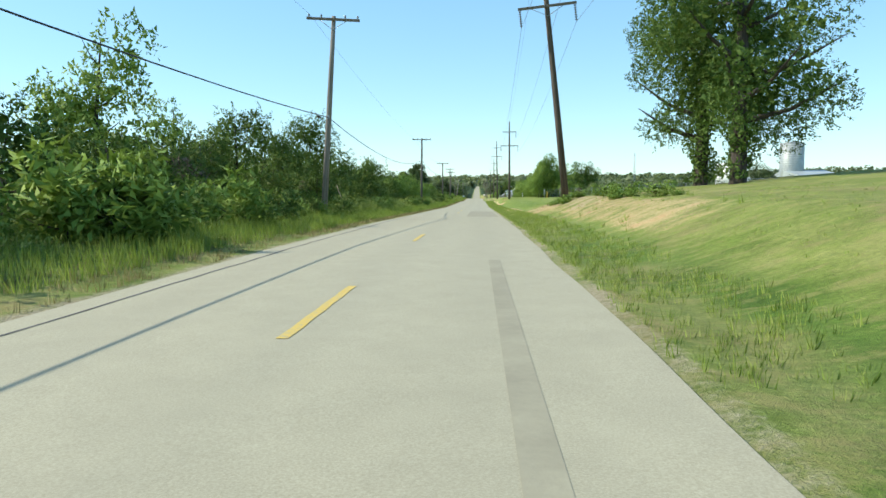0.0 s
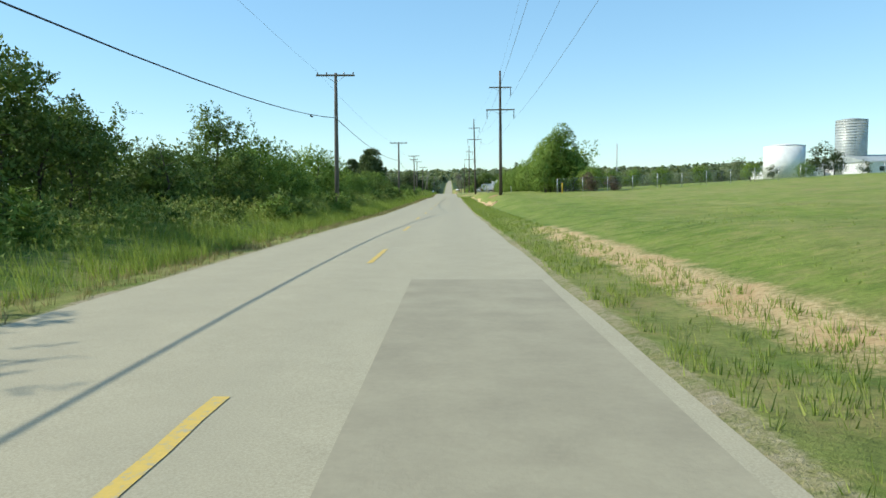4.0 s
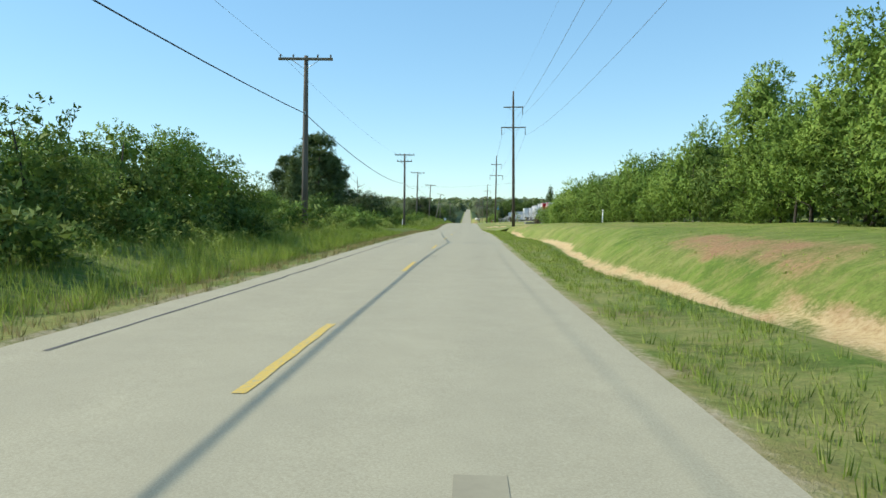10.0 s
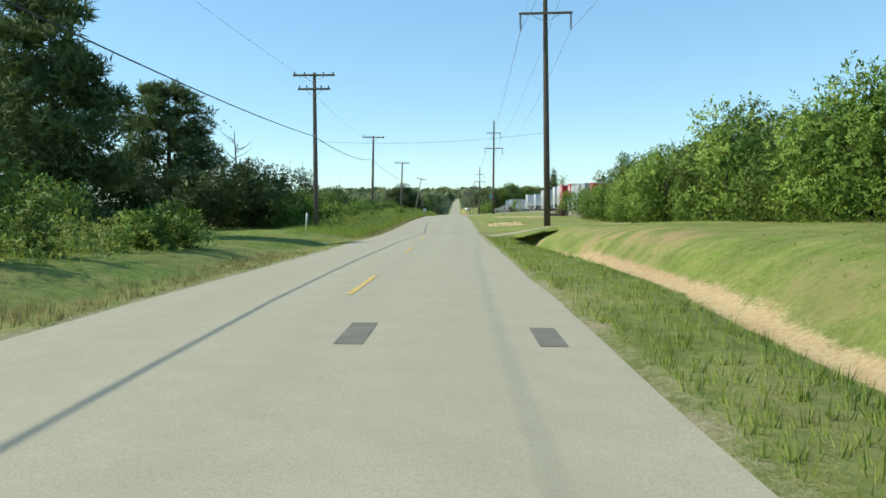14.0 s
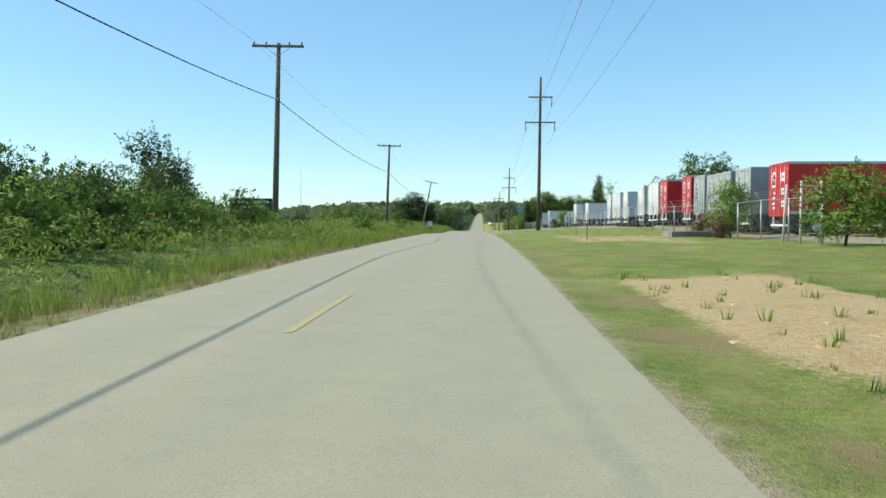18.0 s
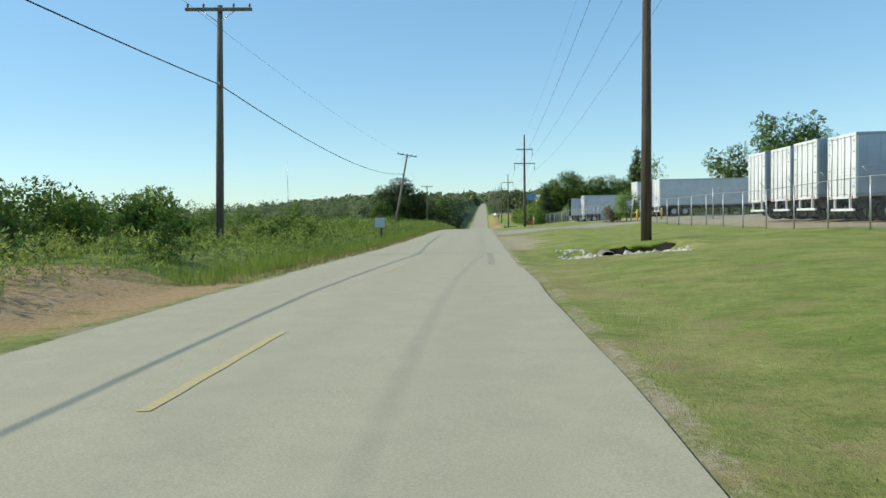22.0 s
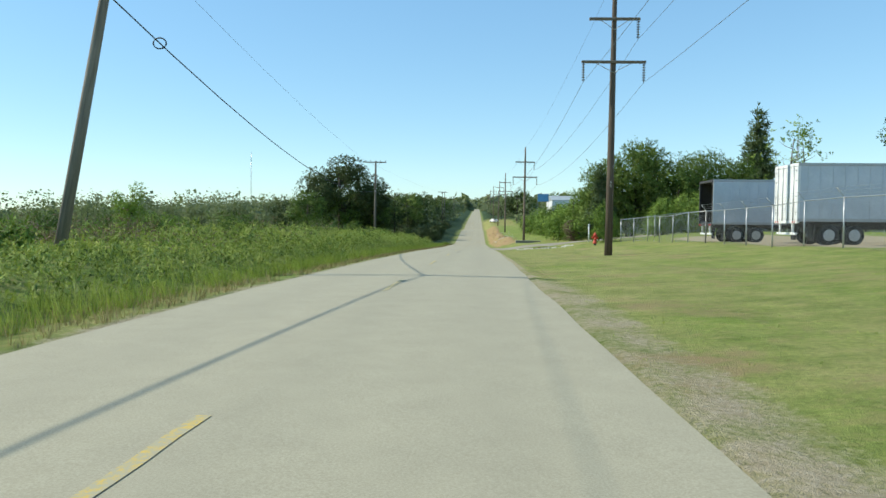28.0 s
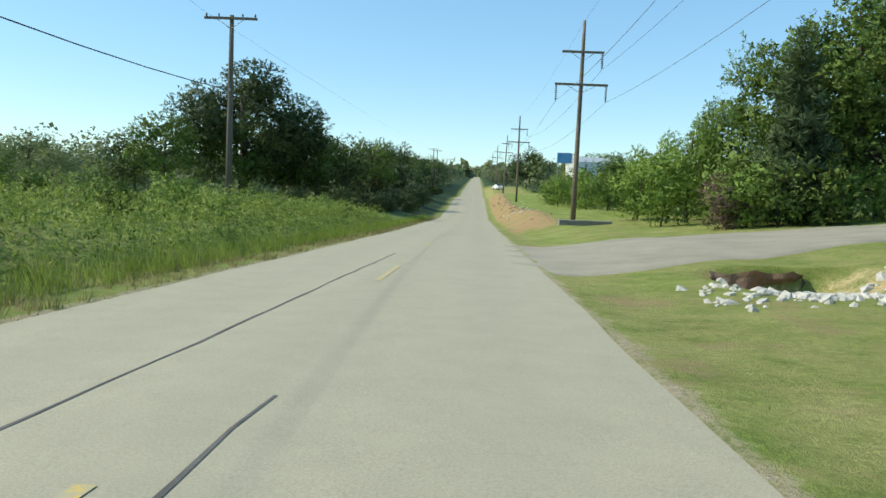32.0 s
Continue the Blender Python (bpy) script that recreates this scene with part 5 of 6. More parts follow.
def weed_mass(name, n, xr, yr, hgt, label, seed, leaf=.1, m=LEAF_BRIGHT, keep=None):
    """A knee-high tangle of broad leaves whose height comes and goes."""
    rg = np.random.default_rng(seed)
    y = rg.uniform(*yr, n)
    u = rg.uniform(*xr, n)
    x = road_x(y) - u
    lump = .5 + .3 * np.sin(x * .8 + 2 * np.sin(y * .23)) * np.sin(y * .5 + 1.7 * np.sin(x * .4)) + .25 * np.sin(x * 2.1 + y * 1.3) * np.sin(y * 1.9 - x)
    edge = np.minimum(1, (u - xr[0]) / .9 + .25)
    ok = rg.random(n) < np.clip(lump + .15, .12, 1)
    if keep is not None:
        ok &= keep(u, y)
    x, y, u, top = x[ok], y[ok], u[ok], (hgt * np.clip(lump, .15, 1) * edge)[ok]
    top = np.where((y > 252) & (y < 267.5) & (x > -12.5), top * .3, top)
    top = np.where((y > 340) & (y < 363) & (u < 10.6), top * .5, top)
    k = len(x)
    z = ground_z(x, y) + top * rg.uniform(.1, 1.15, k) ** .7
    p = np.stack([x, y, z], -1)
    d = rg.normal(size=(k, 3)) * .6 + np.array([0, 0, .8])
    few = rg.random(k) < .62
    q = spray_leaves(rg, p[few], d[few], leaf * .5, 2.4, 5, 4.0, .5, .35)
    out = np.repeat(d[few], 5, 0) + np.array([0, 0, .5])
    tagged(new(name, quads_mesh(name, q.reshape(-1, 3), len(q), 3, m, out, .6)), label, "weeds", kind="stuff")


weed_mass("field_weeds", 40000, (4.8, 14), (216, 300), .85, "tangled green weeds filling the field edge", 21, .085, WEED_LEAF, not_drive_l)
weed_mass("field_weeds", 26000, (6.5, 34), (216, 442), .95, "darker broadleaf weeds in the field", 22, .12, LEAF_BRIGHT, not_drive_l)
weed_mass("verge_weeds", 30000, (4.3, 7.6), (214, 442), .6, "low broadleaf weeds along the verge", 46, .085, WEED_LEAF, not_drive_l)
weed_mass("bramble_weeds", 16000, (4.6, 8.5), (214, 442), .7, "low green brambles in the field", 47, .1, LEAF_MID, lambda u, y: not_drive_l(u, y) & (np.sin(u * 1.6 + 2 * np.sin(y * .37)) * np.sin(y * .71 + .4) > 0))
weed_mass("hedge_weeds", 52000, (5.4, 9.5), (4, 192), 1.0, "green weeds at the foot of the hedge", 23, .085, WEED_LEAF)
weed_mass("dead_weeds", 34000, (6.0, 20), (240, 442), 1.0, "brown dead stalks and seed heads in the field", 24, .09, LEAF_DRY, lambda u, y: not_drive_l(u, y) & (np.sin(u * .9 + 3 * np.sin(y * .11)) * np.sin(y * .23) > .12))
weed_mass("bramble_weeds", 30000, (6.4, 20), (216, 442), .95, "low green brambles in the field", 25, .1, LEAF_MID, lambda u, y: not_drive_l(u, y) & (np.sin(u * .7 + 2 * np.sin(y * .17) + 2) * np.sin(y * .31 + 1) > .3))
grass("rank_verge_grass", 1600, (4.2, 6.2), (236, 445), .5, GRASS_TALL, "rank tall grass at the field edge", 31, .007, not_drive_l, 6, -1)
weed_mass("field_weeds", 80000, (4.7, 13), (300, 442), 1.2, "tangled green weeds filling the field edge", 26, .09, WEED_LEAF, not_drive_l)
weed_mass("bramble_weeds", 22000, (5.0, 14), (312, 440), 1.05, "low green brambles in the field", 41, .1, LEAF_MID, lambda u, y: np.sin(u * 1.3 + 2 * np.sin(y * .31)) * np.sin(y * .57 + .4) > .1)
weed_mass("dead_weeds", 16000, (7.5, 16), (352, 392), 1.5, "brown dead stalks and seed heads in the field", 42, .085, LEAF_DRY, lambda u, y: ~((y < 363) & (u < 10.6)) & (np.sin(u * .6 + 1.0) * np.sin(y * .19 + 2.2) > 0))

# ---- utility poles and wires ----
def right_pole(x, y, arm_hi, arm_lo, top, lean=0.0):
    """A tall transmission pole with two crossarms and hanging insulators."""
    z0 = gz(x, y)
    ob = thing("transmission_pole", (x, y, z0), "tall brown wooden transmission pole with two crossarms", "utility pole", "right transmission poles")
    ob.rotation_euler = (0, radians(lean), 0)
    h = top - z0
    part("pole", tube_mesh("pole", [(0, 0, -.4), (0, 0, h * .33), (0, 0, h * .66), (0, 0, h - 1.4), (0, 0, h)], [.21, .18, .15, .12, .10] if y < 420 else [.17, .15, .13, .11, .09], POLE_BROWN if y < 420 else ARM_WOOD, 12), ob)
    for z, half, ends in ((arm_hi - z0, 1.3, (1,)), (arm_lo - z0, 1.65, (-1, 1))):
        arm = part("crossarm", box_mesh("crossarm", -half, half, -.20, -.09, z - .07, z + .07, ARM_WOOD, .012), ob)
        for sg in (-1, 1):
            part("brace", tube_mesh("brace", [(sg * half * .55, -.14, z - .06), (0, -.15, z - .55)], .018, STEEL, 5), ob)
        for sg in ends:
            bm = bmesh.new()
            xx = sg * (half - .1)
            for k in range(7):
                zz = z - .16 - k * .13
                add_tube(bm, [(xx, -.145, zz + .05), (xx, -.145, zz + .02), (xx, -.145, zz - .02)], [.03, .095, .05], 8)
            add_tube(bm, [(xx, -.145, z - .05), (xx, -.145, z - 1.08)], .018, 5)
            part("insulator_string", shade(bm_mesh("insulator_string", bm, INSULATOR)), ob)
    if y < 300:
        part("ground_wire", tube_mesh("ground_wire", [(-.19, -.07, 0.1), (-.13, -.05, h - 1.5)], .008, WIRE, 4), ob)
    return ob


def left_pole(x, y, top, lean=0.0, arms=1, cable_z=None):
    z0 = gz(x, y)
    ob = thing("utility_pole", (x, y, z0), "weathered wooden utility pole with a crossarm" if arms == 1 else "weathered wooden utility pole with two crossarms", "utility pole", "left utility poles")
    ob.rotation_euler = (0, radians(lean), 0)
    h = top - z0
    part("pole", tube_mesh("pole", [(0, 0, -.4), (0, 0, h * .4), (0, 0, h * .75), (0, 0, h)], [.16, .145, .12, .10], POLE_PALE if lean >= 4 else POLE_GREY, 12), ob)
    for k in range(arms):
        z = h - .18 - .85 * k
        half = 1.3 if k == 0 else 1.0
        arm = part("crossarm", box_mesh("crossarm", -half, half, -.19, -.09, z - .06, z + .06, ARM_WOOD, .01), ob)
        for sg in (-1, 1):
            part("brace", tube_mesh("brace", [(sg * half * .5, -.14, z - .05), (0, -.14, z - .5)], .016, STEEL, 5), ob)
        for xx in (-half + .1, -half * .45, half * .45, half - .1):
            part("pin_insulator", tube_mesh("pin_insulator", [(xx, -.14, z + .05), (xx, -.14, z + .12), (xx, -.14, z + .17), (xx, -.14, z + .22)], [.015, .045, .05, .02], INSULATOR, 8), ob)
    cz = (cable_z - z0) / math.cos(radians(lean))
    part("cable_bracket", box_mesh("cable_bracket", -.05, .05, -.22, -.1, cz - .06, cz + .08, STEEL, .01), ob)
    return ob


RIGHT = [(6.75, 40.4, 14.6, 12.2, 16.6, -5.9), (7.5, 130.7, 13.5, 10.95, 15.4, 0), (7.55, 214.6, 16.5, 13.85, 18.6, -.8), (8.17, 295.6, 15.6, 12.9, 17.8, .5),
         (8.2, 378.4, 12.7, 10.5, 15.0, .5), (7.5, 435.0, 10.35, 8.35, 12.3, .4), (7.5, 500, 11.5, 9.5, 13.6, 0), (7.6, 560, 13.5, 11.4, 15.6, 2), (7.6, 625, 15.4, 13.4, 17.6, 0), (7.6, 700, 17.4, 15.4, 19.5, 0), (7.6, 790, 19, 17, 21, 0)]
for r in RIGHT:
    right_pole(*r)
LEFT = [(-5.95, 34.3, 10.3, 4.0, 1), (-6.16, 96.4, 9.6, .8, 1), (-6.25, 155.2, 9.2, .5, 1), (-6.95, 214.3, 10.3, 0, 2), (-8.36, 254.0, 10.7, 1.4, 1), (-8.3, 294.8, 10.5, 2.0, 1), (-9.95, 359.8, 10.9, 11.0, 1),
        (-10.95, 424.4, 9.5, .4, 1), (-11, 585, 13.3, -1, 1), (-11.2, 603, 13.9, 0, 1), (-11, 700, 16, 0, 1), (-12, 800, 16.5, 0, 1)]
CABLE_Z = (5.4, 6.6, 6.45, 6.36, 7.9, 7.5, 8.16, 5.9, 9.4, 9.8, 12, 12.5)
SAG = (.85, 1.2, .7, .75, .5, .45, 1.12, 1.75, 2.2, .3, .8, .8)
for r, cz in zip(LEFT, CABLE_Z):
    left_pole(*r, cz)


def line_through(name, pts, sag, radius, m, label, n=14, sides=5):
    """A cable hung from point to point."""
    bm = bmesh.new()
    out = []
    for k, (a, b) in enumerate(zip(pts, pts[1:])):
        for i in range(n):
            t = i / n
            q = Vector(a).lerp(Vector(b), t)
            q.z -= (sag[k] if isinstance(sag, tuple) else sag) * 4 * t * (1 - t)
            out.append(q)
    out.append(Vector(pts[-1]))
    add_tube(bm, out, radius, sides)
    return tagged(new(name, shade(bm_mesh(name, bm, m))), label, "cable")


def tilt_top(x, y, z0, h, lean, off):
    a = radians(lean)
    return (x + h * math.sin(a) + off * math.cos(a), y - .14, z0 + h * math.cos(a) - off * math.sin(a))


cab, wl, wr_ = [(-6.0, -30, 4.9)], [(-7.4, -35, 9.4)], [(-5.2, -35, 9.4)]
for (x, y, top, lean, arms), cz in zip(LEFT, CABLE_Z):
    z0 = gz(x, y)
    h = top - z0
    cab.append(tilt_top(x, y, z0, (cz - z0) / math.cos(radians(lean)), lean, 0))
    wl.append(tilt_top(x, y, z0, h + .05, lean, -1.2))
    wr_.append(tilt_top(x, y, z0, h + .05, lean, 1.2))
line_through("telephone_cable", cab, SAG, .021, CABLE, "thick black telephone cable strung between the poles")
line_through("power_line", wl, .5, .006, WIRE, "thin bare wire over the utility poles")
cond = {k: [] for k in ("hi", "lo_l", "lo_r", "top")}
for x, y, hi, lo, top, lean in [(6.6, -45, 13.6, 11.2, 15.6, 0)] + RIGHT:
    z0 = gz(x, y)
    cond["hi"].append(tilt_top(x, y, z0, hi - z0 - 1.05, lean, 1.2))
    cond["lo_l"].append(tilt_top(x, y, z0, lo - z0 - 1.05, lean, -1.55))
    cond["lo_r"].append(tilt_top(x, y, z0, lo - z0 - 1.05, lean, 1.55))
    cond["top"].append(tilt_top(x, y, z0, top - z0 - .03, lean, 0))
for k, pts in cond.items():
    line_through("power_line", pts, 1.1 if k != "top" else .8, .010 if k != "top" else .006, WIRE, "bare aluminium conductor between the transmission poles")
bm = bmesh.new()
add_tube(bm, [(.21 * math.cos(a * math.pi / 9), 0, .17 * math.sin(a * math.pi / 9)) for a in range(19)], .022, 6, caps=False)
coil = tagged(new("cable_coil", shade(bm_mesh("cable_coil", bm, CABLE))), "looped spare coil on the telephone cable", "cable coil")
ca, cb, ct = Vector(cab[7]), Vector(cab[8]), .055
coil.location = ca.lerp(cb, ct) - Vector((0, 0, SAG[7] * 4 * ct * (1 - ct)))
for q, t in ((cab[2], .86), (cab[8], .5), (cab[1], .97), (cab[7], .965)):
    i = cab.index(q)
    a, b = Vector(cab[i - 1]), Vector(cab[i])
    c = a.lerp(b, t)
    c.z -= SAG[i - 1] * 4 * t * (1 - t)
    bm = bmesh.new()
    fat = .07 if t == .965 else .05
    add_tube(bm, [(0, -.28, 0), (0, -.23, 0), (0, .23, 0), (0, .28, 0)], [.02, fat, fat, .02], 8)
    ob = tagged(new("cable_splice", shade(bm_mesh("cable_splice", bm, CABLE))), "black splice closure on the telephone cable", "cable splice")
    ob.location = (c.x, c.y, c.z - .08)

line_through("service_cable", [(-6.85, 214.2, 6.05), (7.4, 214.5, 6.55)], .33, .0075, CABLE, "thin service cable crossing over the road")


# ---- semi-trailers ----
def wheel_parts(parent, x, y):
    ty = part("tyre", TYRE, parent, "black rubber tyre", (x, y, .5))
    part("rim", RIM, ty, "dull steel rim")


bm = bmesh.new()
add_tube(bm, [(0, -.14, 0), (0, -.12, 0), (0, .12, 0), (0, .14, 0)], [.42, .5, .5, .42], 20)
TYRE = shade(bm_mesh("tyre", bm, RUBBER))
bm = bmesh.new()
add_tube(bm, [(0, -.15, 0), (0, -.145, 0), (0, -.06, 0)], [.24, .29, .1], 16)
RIM = bm_mesh("rim", bm, STEEL)
LEN, WID, TOP, FLOOR = 16.1, 2.59, 4.1, 1.2


def trailer(rear, side, label, ribs=True, open_doors=False, marks=None, digits=None):
    """A parked box trailer: rear doors at x = 0 facing -x, body along +x, near side at y = 0."""
    ob = new("semi_trailer")
    tagged(ob, label, "trailer", "parked box trailers")
    bm = bmesh.new()
    add_box(bm, .06, LEN, .02, WID - .02, FLOOR, TOP - .05, 0)
    if open_doors:
        for f in [f for f in bm.faces if f.normal.x < -.9]:
            r = bmesh.ops.inset_region(bm, faces=[f], thickness=.08)
            bmesh.ops.translate(bm, verts=f.verts, vec=(5, 0, 0))
            for g in [f] + r["faces"]:
                g.material_index = 1
    step = 1.22 if not ribs else .61
    part("body", bm_mesh("body", bm, side, INSIDE_SHADE), ob)
    rib = box_mesh("rib", -.025, .025, 0, .02, FLOOR + .135, TOP - .145, side)
    k = .5
    while k < LEN - .2:
        for yy in (-.001, WID - .019):
            part("rib", rib, ob, "", (k, yy, 0))
        k += step
    bm = bmesh.new()
    for yy in (-.015, WID - .05):
        add_box(bm, .0, LEN, yy, yy + .065, TOP - .14, TOP, .01)
        add_box(bm, .0, LEN, yy, yy + .065, FLOOR - .02, FLOOR + .13, .01)
    part("side_rail", bm_mesh("side_rail", bm, STEEL), ob)
    part("roof", box_mesh("roof", .02, LEN - .02, .03, WID - .03, TOP - .06, TOP - .015, WHITE_PAINT, .01), ob)
    bm = bmesh.new()
    add_box(bm, -.03, .1, 0, .1, FLOOR - .1, TOP, .01)
    add_box(bm, -.03, .1, WID - .1, WID, FLOOR - .1, TOP, .01)
    add_box(bm, -.03, .1, .1, WID - .1, TOP - .16, TOP, .01)
    add_box(bm, -.03, .1, .1, WID - .1, FLOOR - .12, FLOOR + .06, .01)
    part("rear_frame", bm_mesh("rear_frame", bm, rear), ob)
    for i in range(2):
        y0 = .11 + i * (WID / 2 - .1)
        if open_doors:
            me = box_mesh("rear_door", 0, 1.15, -.06 if i == 0 else WID + .01, -.01 if i == 0 else WID + .06, FLOOR + .08, TOP - .18, side, .01)
            part("rear_door", me, ob)
            continue
        bm = bmesh.new()
        add_box(bm, -.02, .05, y0, y0 + WID / 2 - .13, FLOOR + .08, TOP - .18, .012)
        door = part("rear_door", bm_mesh("rear_door", bm, rear), ob)
        for yy in (y0 + .3, y0 + .85):
            part("lock_rod", tube_mesh("lock_rod", [(-.05, yy, FLOOR + .0), (-.05, yy, TOP - .1)], .02, STEEL, 6), door)
        for zz in (FLOOR + .4, FLOOR + 1.2, FLOOR + 2.0, TOP - .4):
            yy = y0 if i == 0 else y0 + WID / 2 - .25
            part("hinge", box_mesh("hinge", -.04, -.02, yy, yy + .12, zz, zz + .07, STEEL), door)
        if marks:
            if i == 0:
                for zz, hz in ((1.6, .36), (2.3, .36), (3.05, .5)):
                    pm = part("door_mark", box_mesh("door_mark", -.026, -.0195, y0 + .42, y0 + .8, zz, zz + hz, marks, .004), door, "plain white patch on the door")
                    part("mark_spot", tube_mesh("mark_spot", [(-.029, y0 + .6, zz + hz * .5), (-.0255, y0 + .6, zz + hz * .5)], .1, rear, 10), pm)
            else:
                pm = part("door_mark", tube_mesh("door_mark", [(-.027, y0 + .58, 3.35), (-.0195, y0 + .58, 3.35)], .3, marks, 20), door, "round white patch on the door")
                part("mark_spot", tube_mesh("mark_spot", [(-.03, y0 + .58, 3.38), (-.0265, y0 + .58, 3.38)], .17, rear, 14), pm)
                for zz, w in ((2.75, .5), (2.35, .3), (2.05, .42), (1.75, .5), (1.5, .34)):
                    part("door_mark", box_mesh("door_mark", -.026, -.0195, y0 + .36, y0 + .36 + w, zz, zz + .13, marks, .003), door, "plain white bar on the door")
        if digits and i == 1:
            for k in range(4):
                part("digit_bar", box_mesh("digit_bar", -.026, -.0195, y0 + .5, y0 + .68, 3.35 - k * .34, 3.57 - k * .34, digits, .003), door, "dark unreadable digit bar on the door")
    part("chassis", box_mesh("chassis", .3, LEN - .3, .75, WID - .75, FLOOR - .28, FLOOR - .02, BLACK_FRAME, .02), ob)
    bm = bmesh.new()
    add_box(bm, 0, .1, .25, WID - .25, .5, .62, .01)
    for yy in (.55, WID - .63):
        add_box(bm, 0, .1, yy, yy + .08, .62, FLOOR - .1, .005)
    part("rear_bumper", bm_mesh("rear_bumper", bm, WHITE_PAINT), ob)
    for yy in (.2, .42, WID - .5, WID - .28):
        part("tail_lamp", box_mesh("tail_lamp", -.045, -.025, yy, yy + .1, FLOOR - .09, FLOOR - .0, LIGHT_RED, .004), ob)
    for xx in (1.6, 2.85):
        for yy in (.2, WID - .2):
            wheel_parts(ob, xx, yy)
            wheel_parts(ob, xx, yy + (.34 if yy < 1 else -.34))
        part("axle", tube_mesh("axle", [(xx, .3, .5), (xx, WID - .3, .5)], .07, BLACK_FRAME, 8), ob)
    part("bogie", box_mesh("bogie", 1.0, 3.5, .7, WID - .7, .6, FLOOR - .25, BLACK_FRAME, .02), ob)
    for yy in (.12, WID - .72):
        part("mud_flap", box_mesh("mud_flap", .82, .84, yy, yy + .6, .22, FLOOR - .15, RUBBER), ob)
    for yy in (.5, WID - .6):
        part("landing_leg", box_mesh("landing_leg", 12.6, 12.72, yy, yy + .1, .04, FLOOR - .05, STEEL, .008), ob)
        part("landing_foot", box_mesh("landing_foot", 12.5, 12.82, yy - .1, yy + .2, 0, .05, STEEL, .006), ob)
    return ob


T_WHITE = trailer(WHITE_PAINT, SILVER, "white box trailer with silver sides parked in a row")
T_GREY = trailer(GREY_PANEL, GREY_PANEL, "old grey ribbed box trailer parked in a row", ribs=True, digits=BLACK_FRAME)
T_RED = trailer(RED_PAINT, RED_PAINT, "red box trailer with white door patches parked in a row", ribs=False, marks=WHITE_PAINT)
T_OPEN = trailer(BLACK_FRAME, SILVER, "silver box trailer with its rear doors folded open", open_doors=True)
ROW = [(T_WHITE, (301.3, 304.7, 308.2, 311.6, 286.3, 289.4, 292.5), 18.8), (T_RED, (283.0, 277.1, 259.2), 18.8), (T_GREY, (273.6, 270.4, 267.2, 264.1), 18.8)]
placed = set()


def set_trailer(proto, x, y, rz=0.0):
    m = pose(x, y, gz(x + 4, y + 1.3) + .04, 0, 0, rz)
    if proto.name in placed:
        return copy_thing(proto, m)
    placed.add(proto.name)
    proto.matrix_basis = m
    return proto


for proto, yl, x in ROW:
    for y in yl:
        set_trailer(proto, x + rnd(-.25, .25), y)
for x, y, rz, pr in ((21.4, 347.2, 3, T_WHITE), (19.7, 350.6, 3, T_WHITE), (17.3, 377.2, 1, T_WHITE), (16.6, 387.7, 1, T_OPEN)):
    set_trailer(pr, x, y, rz)


# ---- chain-link fence ----
def fence(name, pts, label, arms=True, h=1.9, step=3.0, rail=True):
    """Posts, rails and woven wire along a line of ground points."""
    ob = thing(name, (0, 0, 0), label, "fence")
    line = []
    for a, b in zip(pts, pts[1:]):
        n = max(1, round((Vector(b) - Vector(a)).length / step))
        line += [Vector(a).lerp(Vector(b), i / n) for i in range(n)]
    line.append(Vector(pts[-1]))
    q = [Vector((p.x, p.y, gz(p.x, p.y))) for p in line]
    for i, p in enumerate(q):
        post = part("post", tube_mesh("post", [p + Vector((0, 0, -.2)), p + Vector((0, 0, h + .03))], .032 if 0 < i < len(q) - 1 else .045, STEEL, 7), ob)
        if arms:
            part("barb_arm", tube_mesh("barb_arm", [p + Vector((0, 0, h)), p + Vector((-.28, 0, h + .36))], .02, STEEL, 5), post)
    top = [p + Vector((0, 0, h)) for p in q]
    part("top_rail" if rail else "top_wire", tube_mesh("top_rail", top, .022 if rail else .006, STEEL, 6), ob)
    if arms:
        for k in (.33, .66, 1.0):
            part("barbed_wire", tube_mesh("barbed_wire", [p + Vector((-.28 * k, 0, h + .36 * k)) for p in q], .004, STEEL, 4), ob)
    verts = [v for p in q for v in ((p.x, p.y, p.z + .04), (p.x, p.y, p.z + h))]
    faces = [(2 * i, 2 * i + 2, 2 * i + 3, 2 * i + 1) for i in range(len(q) - 1)]
    part("wire_mesh", mesh_of("wire_mesh", verts, faces, LINK), ob, "open woven steel wire")
    return ob


fence("chain_link_fence", [(15.5, 248), (15.6, 300), (15.5, 327.2)], "galvanised chain-link fence with barbed wire round the yard")
fence("chain_link_fence", [(15.2, 338.6), (15.0, 362), (15.0, 384)], "galvanised chain-link fence with barbed wire round the yard")
fence("chain_link_fence", [(15.0, 384), (14.7, 397), (13.5, 401.4), (40, 405)], "galvanised chain-link fence in front of the trees", arms=False)
fence("field_fence", [(13.7, 128), (40, 131), (75, 140)], "tall chain-link fence across the field corner", arms=False, h=1.6, rail=False)


post_at("marker_post", -6.95, 211.3, 1.05, .05, WHITE_PAINT, "short white marker post on the verge", "post", 5)
post_at("leaning_stake", -6.5, 43.0, 1.75, .032, STAKE, "thin leaning tan wooden stake in the verge", "stake", -19)
post_at("leaning_post", -12.3, 433, 1.6, .07, POLE_GREY, "leaning wooden post beside the oak", "post", 14)
post_at("marker_post", 13.2, 182.6, 1.0, .05, WHITE_PAINT, "white post with a small box by the hedge", "post", 0, WHITE_PAINT)
post_at("steel_rod", 8.2, 265.6, 1.25, .018, RUST, "thin rusty steel rod standing in the lawn", "rod")
post_at("steel_rod", 7.6, 256.9, 1.35, .018, RUST, "thin rusty steel rod standing in the lawn", "rod")
